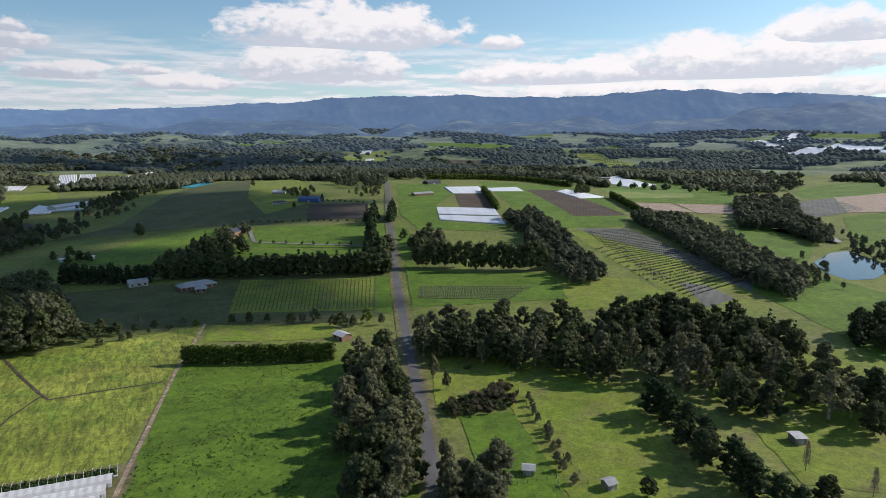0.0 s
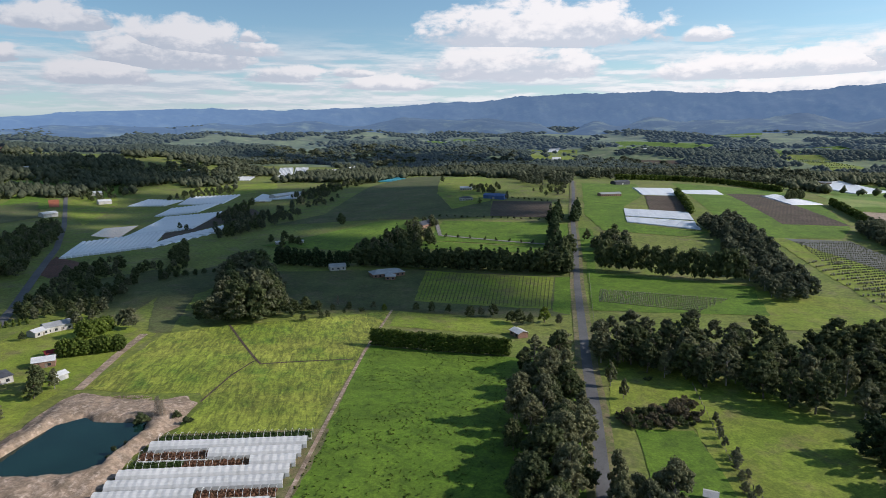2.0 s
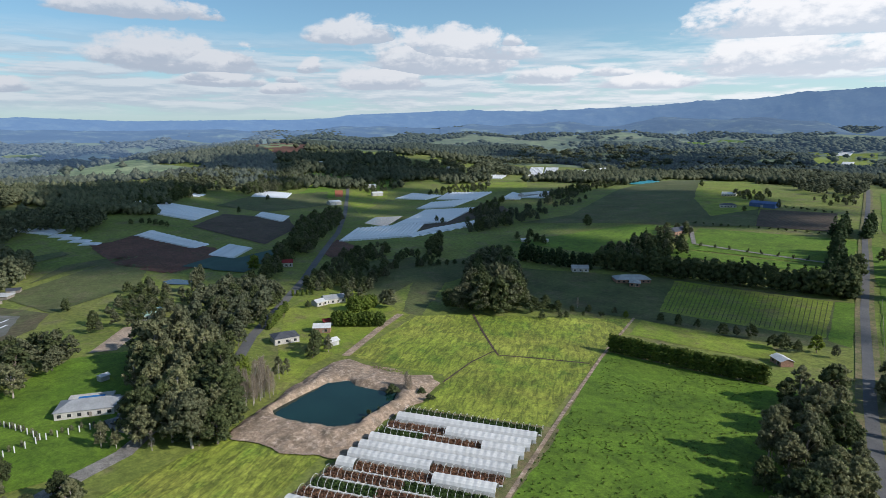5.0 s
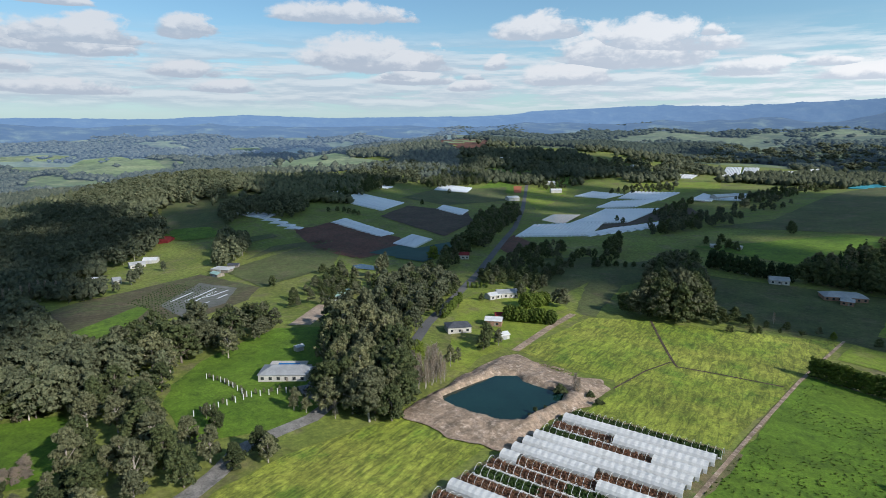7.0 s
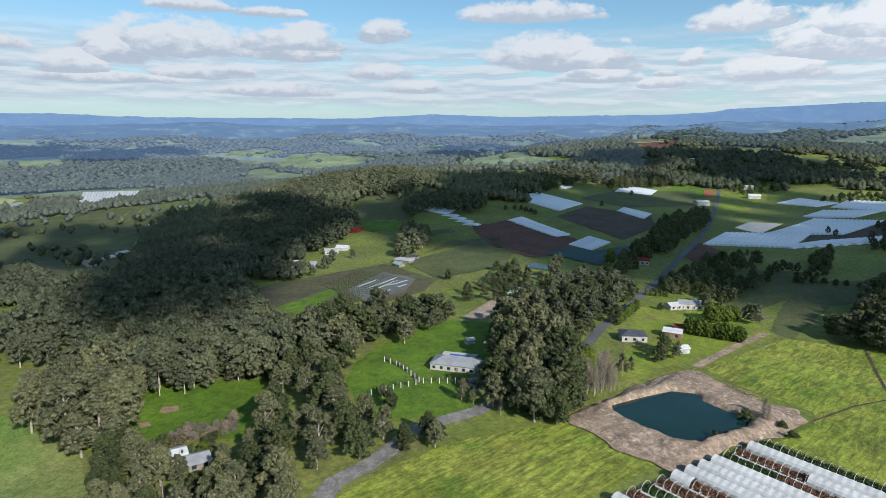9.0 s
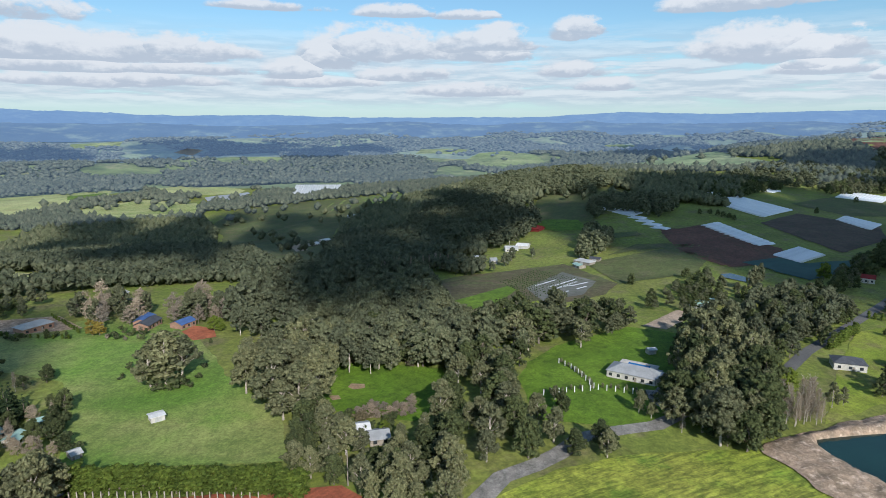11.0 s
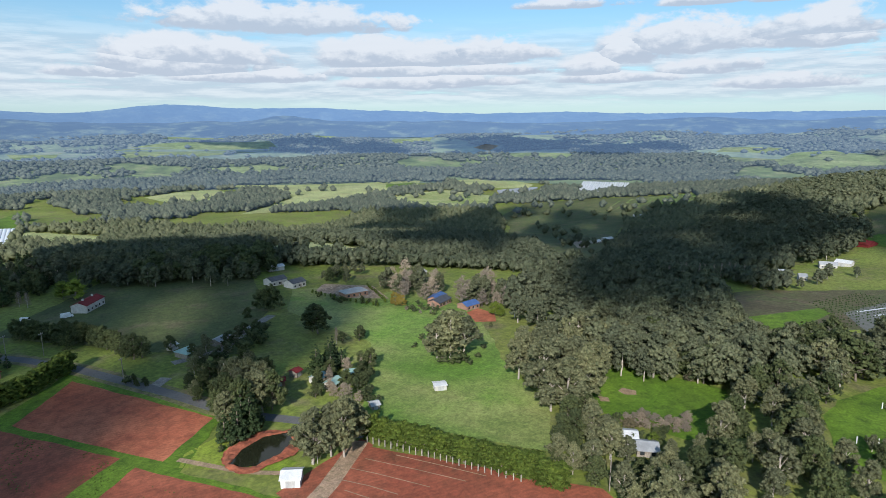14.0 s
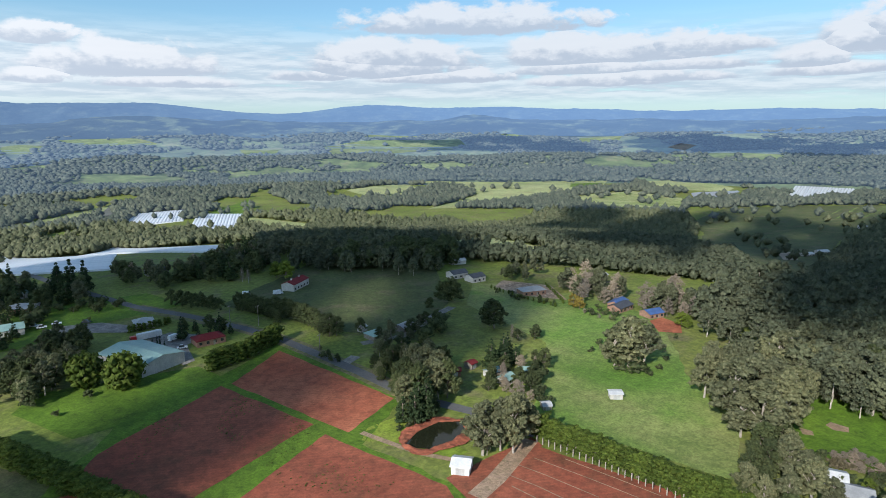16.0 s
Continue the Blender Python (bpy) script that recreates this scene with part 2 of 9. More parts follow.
def foliage(name, c1, c2, c3, scale=0.35, through_light=0.28, vary=0.22, glow=None, fine=1.5):
    """Leaves: mottled by clump and by tree, with painted shade dapple, letting a little light through."""
    m = bpy.data.materials.new(name)
    m.use_nodes = True
    n = Net(m.node_tree)
    where = n.add("TexCoord").outputs["Object"]
    col = n.mix(n.ramp(n.noise(where, scale, 3.0, 0.6), 0.3, 0.7), c1, c2)
    island = n.add("NewGeometry").outputs["Random Per Island"]
    col = n.mix(n.math("MULTIPLY", n.math("POWER", island, 2.0), 0.6), col, c3)
    luck = n.add("ObjectInfo").outputs["Random"]
    col = n.mix(1.0, col, n.mix(luck, (1 - vary, 1 - vary, 1 - vary), (1 + vary * 1.3, 1 + vary, 1 + vary * 0.4)), "MULTIPLY")
    # dapple: the shade in gaps between leaf clusters, multiplied into the colour
    sprays = n.noise(where, fine, 4.0, 0.65)
    col = n.mix(1.0, col, n.mix(n.ramp(sprays, 0.32, 0.7), (0.66, 0.66, 0.66), (1.25, 1.25, 1.25)), "MULTIPLY")
    relief = n.add("Bump", i_Strength=0.4, i_Distance=0.3 / fine, i_Height=sprays)
    d = n.add("BsdfPrincipled", i_Base_Color=col, i_Roughness=0.75, i_Specular_IOR_Level=0.15, i_Normal=relief.outputs[0])
    # glow: emission put on far leaves in place of haze
    if glow:
        d.inputs["Emission Color"].default_value = (*glow[:3], 1)
        d.inputs["Emission Strength"].default_value = glow[3]
    s = n.add("BsdfTranslucent", i_Color=col)
    mixed = n.add("MixShader", i_Fac=through_light)
    n.link(d.outputs[0], mixed.inputs[1])
    n.link(s.outputs[0], mixed.inputs[2])
    n.link(mixed.outputs[0], n.add("OutputMaterial").inputs[0])
    return m


def water(name, deep, rough=0.06):
    m = bpy.data.materials.new(name)
    m.use_nodes = True
    n = Net(m.node_tree)
    where = n.add("TexCoord").outputs["Object"]
    col = n.mix(n.ramp(n.noise(where, 0.06, 3.0), 0.3, 0.7), deep, tuple(c * 0.7 for c in deep))
    b = n.add("BsdfPrincipled", i_Base_Color=col, i_Roughness=rough, i_IOR=1.33)
    relief = n.add("Bump", i_Strength=0.12, i_Distance=0.05, i_Height=n.noise(where, 1.6, 4.0))
    n.link(relief.outputs[0], b.inputs["Normal"])
    n.link(b.outputs[0], n.add("OutputMaterial").inputs[0])
    return m


M = {}
M["ground"] = paint("rough_pasture", (0.128, 0.172, 0.026), (0.17, 0.188, 0.042), 0.012, (0.16, 0.145, 0.066), 0.05, bump=0.5, fine=0.5)
M["lush"] = paint("lush_grass", (0.082, 0.155, 0.010), (0.112, 0.185, 0.016), 0.025, (0.062, 0.112, 0.010), 0.13, bump=0.5, fine=1.2)
M["grass"] = paint("pasture_grass", (0.15, 0.212, 0.020), (0.198, 0.232, 0.032), 0.03, (0.165, 0.155, 0.052), 0.06, bump=0.5, fine=1.2)
M["dull"] = paint("dull_pasture", (0.070, 0.090, 0.028), (0.095, 0.108, 0.036), 0.02, (0.12, 0.105, 0.055), 0.05, bump=0.5, fine=1.0)
M["yellow"] = paint("yellowing_long_grass", (0.172, 0.228, 0.028), (0.25, 0.265, 0.05), 0.02, (0.105, 0.178, 0.022), 0.07, bump=0.8, fine=0.9, lodged=(64, 0.46))
M["pale"] = paint("pale_dry_grass", (0.105, 0.20, 0.026), (0.24, 0.255, 0.085), 0.011, (0.12, 0.205, 0.032), 0.03, bump=0.5, fine=1.0)
M["mown"] = paint("mown_hill_grass", (0.27, 0.315, 0.125), (0.34, 0.36, 0.17), 0.01, (0.32, 0.30, 0.14), 0.04, bump=0.3, fine=0.4)
M["soil"] = paint("brown_soil", (0.075, 0.052, 0.038), (0.105, 0.075, 0.052), 0.03, (0.06, 0.06, 0.03), 0.1, bump=0.6, fine=1.0, stripe=(12, 4.0, (0.045, 0.034, 0.026), 0.6))
M["terrace"] = paint("terraced_slope", (0.10, 0.085, 0.045), (0.085, 0.105, 0.036), 0.03, (0.13, 0.10, 0.06), 0.06, bump=0.5, fine=0.9, stripe=(20, 5.0, (0.07, 0.055, 0.035), 0.55))
M["red"] = paint("red_tilled_soil", (0.32, 0.086, 0.042), (0.40, 0.135, 0.070), 0.022, (0.26, 0.072, 0.038), 0.10, bump=0.45, fine=1.4, stripe=(-52, 1.6, (0.18, 0.06, 0.03), 0.2), even=0.6)
M["darkred"] = paint("dark_red_tilled_soil", (0.23, 0.062, 0.034), (0.30, 0.092, 0.050), 0.022, (0.18, 0.066, 0.034), 0.07, bump=0.45, fine=1.4, stripe=(-52, 1.6, (0.11, 0.042, 0.026), 0.22), even=0.6)
M["plum_soil"] = paint("dark_plum_tilled_soil", (0.10, 0.045, 0.032), (0.135, 0.062, 0.042), 0.022, (0.085, 0.055, 0.032), 0.07, bump=0.6, fine=1.2, stripe=(-30, 3.0, (0.08, 0.036, 0.026), 0.3))
M["dirt"] = paint("bare_clay_bank", (0.34, 0.25, 0.18), (0.23, 0.17, 0.12), 0.12, (0.43, 0.34, 0.27), 0.4, bump=1.0, fine=0.8)
M["track"] = paint("pale_dirt_track", (0.36, 0.25, 0.17), (0.28, 0.19, 0.12), 0.12, (0.20, 0.16, 0.09), 0.6, bump=0.4)
M["verge"] = paint("worn_grass_verge", (0.13, 0.135, 0.05), (0.20, 0.155, 0.085), 0.12, (0.09, 0.13, 0.03), 0.4, bump=0.5)
M["asphalt"] = paint("worn_asphalt", (0.10, 0.10, 0.105), (0.135, 0.132, 0.13), 0.06, (0.085, 0.085, 0.088), 0.8, rough=0.85, fine=3.0, even=0.45)
M["gravel"] = paint("grey_gravel", (0.20, 0.185, 0.17), (0.25, 0.235, 0.215), 0.15, (0.15, 0.14, 0.125), 0.8, bump=0.4)
M["sand"] = paint("raked_sand", (0.33, 0.25, 0.19), (0.37, 0.29, 0.22), 0.1, bump=0.2)
M["white"] = paint("white_film", (0.60, 0.63, 0.67), (0.68, 0.70, 0.73), 0.05, (0.54, 0.57, 0.61), 0.12, rough=0.45, fine=1.5, spec=0.5, even=0.2)
M["film"] = paint("milky_tunnel_film", (0.56, 0.555, 0.54), (0.62, 0.615, 0.60), 0.1, (0.50, 0.50, 0.48), 0.35, rough=0.38, fine=1.5, spec=0.5, by_object=0.05, even=0.25)
M["net"] = paint("grey_bird_net", (0.13, 0.13, 0.12), (0.17, 0.17, 0.155), 0.03, (0.10, 0.11, 0.085), 0.15, rough=0.9, stripe=(30, 6.0, (0.09, 0.10, 0.075), 0.5))
M["teal"] = paint("teal_shade_cloth", (0.02, 0.065, 0.06), (0.03, 0.085, 0.075), 0.05, rough=0.8, even=0.45)
M["turquoise"] = paint("turquoise_shade_cloth", (0.04, 0.27, 0.34), (0.06, 0.33, 0.40), 0.05, rough=0.7, even=0.45)
M["wall"] = paint("pale_wall", (0.42, 0.40, 0.37), (0.50, 0.48, 0.45), 0.3, (0.36, 0.34, 0.31), 1.2, even=0.45)
M["brick"] = paint("brick_wall", (0.30, 0.18, 0.13), (0.24, 0.14, 0.10), 0.4, fine=4.0)
M["roof_grey"] = paint("grey_metal_roof", (0.30, 0.31, 0.32), (0.36, 0.37, 0.38), 0.25, rough=0.5, spec=0.5, by_object=0.15, even=0.45)
M["roof_red"] = paint("red_roof", (0.20, 0.030, 0.032), (0.16, 0.026, 0.028), 0.4, rough=0.85, spec=0.15, by_object=0.15, even=0.45)
M["roof_dark"] = paint("dark_roof", (0.05, 0.055, 0.07), (0.075, 0.08, 0.095), 0.4, rough=0.6, by_object=0.2, even=0.45)
M["roof_teal"] = paint("pale_green_roof", (0.23, 0.36, 0.33), (0.28, 0.41, 0.37), 0.2, rough=0.5, spec=0.5, by_object=0.1, even=0.45)
M["roof_white"] = paint("white_metal_roof", (0.52, 0.53, 0.54), (0.60, 0.60, 0.60), 0.3, rough=0.45, spec=0.5, by_object=0.08, even=0.45)
M["roof_blue"] = paint("blue_metal_roof", (0.05, 0.10, 0.24), (0.07, 0.13, 0.30), 0.3, rough=0.5, by_object=0.1, even=0.45)
M["glass"] = paint("dark_window", (0.025, 0.03, 0.035), (0.04, 0.045, 0.05), 0.8, rough=0.12, spec=0.6)
M["wood"] = paint("weathered_timber", (0.20, 0.17, 0.14), (0.27, 0.24, 0.20), 0.8, rough=0.85)
M["bark"] = paint("grey_bark", (0.16, 0.13, 0.105), (0.24, 0.20, 0.165), 0.6, (0.10, 0.08, 0.065), 1.5, bump=0.6)
M["palebark"] = paint("pale_gum_bark", (0.42, 0.38, 0.33), (0.32, 0.28, 0.24), 0.4, (0.20, 0.165, 0.14), 1.2, bump=0.5)
M["gum"] = foliage("gum_leaves", (0.112, 0.128, 0.070), (0.175, 0.186, 0.104), (0.30, 0.305, 0.182), through_light=0.4)
M["dark"] = foliage("dark_leaves", (0.057, 0.078, 0.038), (0.087, 0.113, 0.049), (0.156, 0.177, 0.082), through_light=0.4)
M["pine"] = foliage("pine_needles", (0.026, 0.048, 0.020), (0.043, 0.069, 0.029), (0.071, 0.101, 0.043), through_light=0.22)
M["hedge"] = foliage("clipped_hedge_leaves", (0.052, 0.085, 0.016), (0.095, 0.14, 0.024), (0.16, 0.20, 0.042), scale=0.5, through_light=0.3)
M["bright"] = foliage("fresh_spring_leaves", (0.10, 0.15, 0.022), (0.14, 0.19, 0.03), (0.20, 0.24, 0.05))
M["gold"] = foliage("golden_leaves", (0.22, 0.17, 0.035), (0.28, 0.22, 0.05), (0.34, 0.27, 0.08))
M["scrub"] = foliage("brownish_scrub", (0.105, 0.095, 0.058), (0.135, 0.118, 0.075), (0.19, 0.165, 0.11))
M["twig"] = foliage("bare_twigs", (0.20, 0.165, 0.13), (0.26, 0.22, 0.18), (0.32, 0.28, 0.23), through_light=0.05)
M["olive"] = foliage("silver_olive_leaves", (0.13, 0.145, 0.085), (0.18, 0.195, 0.12), (0.24, 0.25, 0.17))
M["wood_far"] = foliage("distant_gum_woods", (0.082, 0.101, 0.062), (0.120, 0.138, 0.085), (0.186, 0.198, 0.128), scale=0.012, through_light=0.3, fine=0.9)
M["pond"] = water("green_dam_water", (0.010, 0.036, 0.030))
M["lake"] = water("pale_lake_water", (0.03, 0.042, 0.05))
M["mud"] = water("brown_dam_water", (0.02, 0.022, 0.012))
M["crop"] = foliage("crop_leaves", (0.035, 0.07, 0.018), (0.05, 0.09, 0.025), (0.08, 0.12, 0.04))
M["dryvine"] = foliage("reddish_dry_vines", (0.16, 0.075, 0.05), (0.20, 0.11, 0.07), (0.26, 0.17, 0.12))
M["blossom"] = foliage("pale_blossom", (0.22, 0.22, 0.15), (0.30, 0.30, 0.23), (0.40, 0.40, 0.33))


# ---- building blocks ----
def mesh_of(name, bm, material):
    me = bpy.data.meshes.new(name)
    bm.to_mesh(me)
    bm.free()
    me.materials.append(material)
    return me


def mesh_from(name, verts, faces, material, smooth=False):
    me = bpy.data.meshes.new(name)
    verts, faces = np.asarray(verts, np.float32), np.asarray(faces, np.int32)
    k = faces.shape[1]
    me.vertices.add(len(verts))
    me.vertices.foreach_set("co", verts.ravel())
    me.loops.add(faces.size)
    me.loops.foreach_set("vertex_index", faces.ravel())
    me.polygons.add(len(faces))
    me.polygons.foreach_set("loop_start", np.arange(len(faces), dtype=np.int32) * k)
    me.polygons.foreach_set("loop_total", np.full(len(faces), k, np.int32))
    if smooth:
        me.polygons.foreach_set("use_smooth", np.ones(len(faces), bool))
    me.update(calc_edges=True)
    me.materials.append(material)
    return me


def part(name, bm, material, parent, label=""):
    """One mesh object under a thing or a part; bm is a bmesh or a ready mesh."""
    ob = new(name, bm if isinstance(bm, bpy.types.Mesh) else mesh_of(name, bm, M[material]))
    ob.parent = parent
    return tagged(ob, label)


def box(bm, x0, y0, z0, x1, y1, z1):
    vs = [bm.verts.new(p) for p in ((x0, y0, z0), (x1, y0, z0), (x1, y1, z0), (x0, y1, z0), (x0, y0, z1), (x1, y0, z1), (x1, y1, z1), (x0, y1, z1))]
    for f in ((3, 2, 1, 0), (4, 5, 6, 7), (0, 1, 5, 4), (1, 2, 6, 5), (2, 3, 7, 6), (3, 0, 4, 7)):
        bm.faces.new([vs[i] for i in f])
    return bm


def lift(x, y, level):
    """How far a sheet lies above the land: a hand's width near by, more on the coarser far land."""
    f = min(1.0, max(0.0, (math.hypot(x, y) - 280) / 320))
    return (0.06 + 0.035 * level) * (1 - f) + (0.15 + 0.13 * level) * f


def draped(outline, level, cell=None):
    """A sheet that follows the land inside an outline."""
    xs, ys = [p[0] for p in outline], [p[1] for p in outline]
    size = max(max(xs) - min(xs), max(ys) - min(ys))
    cell = cell or max(6.0, size / 28)
    bm = bmesh.new()
    bm.faces.new([bm.verts.new((x, y, 0)) for x, y in outline])
    for axis, values in ((0, xs), (1, ys)):
        at = math.floor(min(values) / cell) * cell + cell
        while at < max(values):
            co, no = [0, 0, 0], [0, 0, 0]
            co[axis], no[axis] = at, 1
            bmesh.ops.bisect_plane(bm, geom=bm.verts[:] + bm.edges[:] + bm.faces[:], plane_co=co, plane_no=no)
            at += cell
    bmesh.ops.triangulate(bm, faces=bm.faces[:])
    for v in bm.verts:
        v.co.z = land(v.co.x, v.co.y) + lift(v.co.x, v.co.y, level)
    bm.normal_update()
    if sum(f.normal.z for f in bm.faces) < 0:
        bmesh.ops.reverse_faces(bm, faces=bm.faces[:])
    return bm


def field(name, material, outline, label, level=1, category="field"):
    """A piece of farmed ground, laid on the land, with a slightly ragged edge."""
    size = max(max(p[k] for p in outline) - min(p[k] for p in outline) for k in (0, 1))
    ragged = []
    for (x0, y0), (x1, y1) in zip(outline, outline[1:] + outline[:1]):
        long = math.hypot(x1 - x0, y1 - y0)
        k = max(1, min(40, int(long / max(3.0, size / 60))))
        for i in range(k):
            x, y = x0 + (x1 - x0) * i / k, y0 + (y1 - y0) * i / k
            by = min(1.3, size * 0.008) * (noise.noise((x / 7, y / 7, 1.5)) + 0.8 * noise.noise((x / 25, y / 25, 4.5)))
            ragged.append((x + (y1 - y0) / long * by, y - (x1 - x0) / long * by))
    outline = ragged
    me = mesh_of(name, draped(outline, level), M[material])
    return tagged(new(name, me), label, category, kind="structure")


def strip(name, material, line, width, label, level=4, category="road", kind="structure"):
    """A band of even width along a line on the land: a road, a track, a drain."""
    pts = [Vector(p) for p in line]
    fine = []
    for a, b in zip(pts, pts[1:]):
        k = max(1, int((b - a).length / 8))
        fine += [a.lerp(b, i / k) for i in range(k)]
    fine.append(pts[-1])
    left, right = [], []
    for i, p in enumerate(fine):
        way = (fine[min(i + 1, len(fine) - 1)] - fine[max(i - 1, 0)]).normalized()
        side = Vector((-way.y, way.x)) * width / 2
        left.append(p + side), right.append(p - side)
    bm = bmesh.new()
    l = [bm.verts.new((p.x, p.y, land(p.x, p.y) + lift(p.x, p.y, level))) for p in left]
    r = [bm.verts.new((p.x, p.y, land(p.x, p.y) + lift(p.x, p.y, level))) for p in right]
    for i in range(len(l) - 1):
        bm.faces.new((l[i], r[i], r[i + 1], l[i + 1]))
    bm.normal_update()
    return tagged(new(name, mesh_of(name, bm, M[material])), label, category, kind=kind)


def inside(x, y, outline):
    hit = False
    for (x0, y0), (x1, y1) in zip(outline, outline[1:] + outline[:1]):
        if (y0 > y) != (y1 > y) and x < (x1 - x0) * (y - y0) / (y1 - y0) + x0:
            hit = not hit
    return hit


def ball(level):
    bm = bmesh.new()
    bmesh.ops.create_icosphere(bm, subdivisions=level, radius=1)
    bm.verts.ensure_lookup_table()
    v = np.array([p.co[:] for p in bm.verts])
    f = np.array([[q.index for q in g.verts] for g in bm.faces])
    bm.free()
    return v, f


BALL = {0: (np.vstack([np.eye(3), -np.eye(3)]), np.array([(0, 1, 2), (1, 3, 2), (3, 4, 2), (4, 0, 2), (1, 0, 5), (3, 1, 5), (4, 3, 5), (0, 4, 5)])), 1: ball(1), 2: ball(2)}


def lumps(rng, spots, leaves, leaf, core=1, rough=0.42, shrink=0.84):
    """Leaf clumps: each an uneven core wrapped in loose leaf sprays that face outwards. spots: rows of x, y, z, radius, squash."""
    bv, bf = BALL[core]
    S = np.asarray(spots, float)
    N, nb = len(S), len(bv)
    C, r, q = S[:, None, :3], S[:, 3][:, None, None], S[:, 4][:, None]
    v = bv[None] * (shrink * r * (1 + rng.uniform(-rough, rough, (N, nb, 1))))
    v[:, :, 2] *= q
    V = [(v + C).reshape(-1, 3)]
    Fc = [(bf[None] + np.arange(N)[:, None, None] * nb).reshape(-1, 3)]
    if leaves:
        unit = lambda a: a / np.maximum(np.linalg.norm(a, axis=-1, keepdims=True), 1e-9)
        d = unit(rng.normal(size=(N, leaves, 3)))
        d[:, :, 2] *= np.where((d[:, :, 2] < -0.25) & (rng.random((N, leaves)) < 0.6), -1.0, 1.0)
        out = unit(d + rng.normal(0, 0.3, d.shape))
        a = unit(np.cross(out, rng.normal(size=d.shape)))
        b = np.cross(out, a)
        c = d * (r * rng.uniform(0.82, 1.14, (N, leaves, 1)))
        c[:, :, 2] *= q
        turn = rng.uniform(0, math.tau, (N, leaves, 1)) + np.array((0.0, 2.1, 4.2)) + rng.uniform(-0.5, 0.5, (N, leaves, 3))
        size = leaf * rng.uniform(0.55, 1.15, (N, leaves, 3))
        t = (c + C)[:, :, None] + a[:, :, None] * (np.cos(turn) * size)[..., None] + b[:, :, None] * (np.sin(turn) * size)[..., None]
        V.append(t.reshape(-1, 3))
        Fc.append(np.arange(N * leaves * 3).reshape(-1, 3) + N * nb)
    return np.concatenate(V), np.concatenate(Fc)


def limb(bm, a, b, r0, r1, sides=5):
    a, b = Vector(a), Vector(b)
    turn = (b - a).to_track_quat("Z", "Y").to_matrix()
    rings = []
    for p, r in ((a, r0), (b, r1)):
        rings.append([bm.verts.new(p + turn @ Vector((math.cos(i * math.tau / sides) * r, math.sin(i * math.tau / sides) * r, 0))) for i in range(sides)])
    for i in range(sides):
        j = (i + 1) % sides
        bm.faces.new((rings[0][i], rings[0][j], rings[1][j], rings[1][i]))
    bm.faces.new(rings[1])


TREES = {}          # kind -> list of (trunk mesh, crown mesh), each 1 m per metre for its own height


DETAIL = {"near": (6, 22, 0.55), "mid": (3, 9, 0.95), "far": (1, 11, 1.45), "wee": (1, 5, 1.9)}     # clumps a head, leaves a clump, leaf size


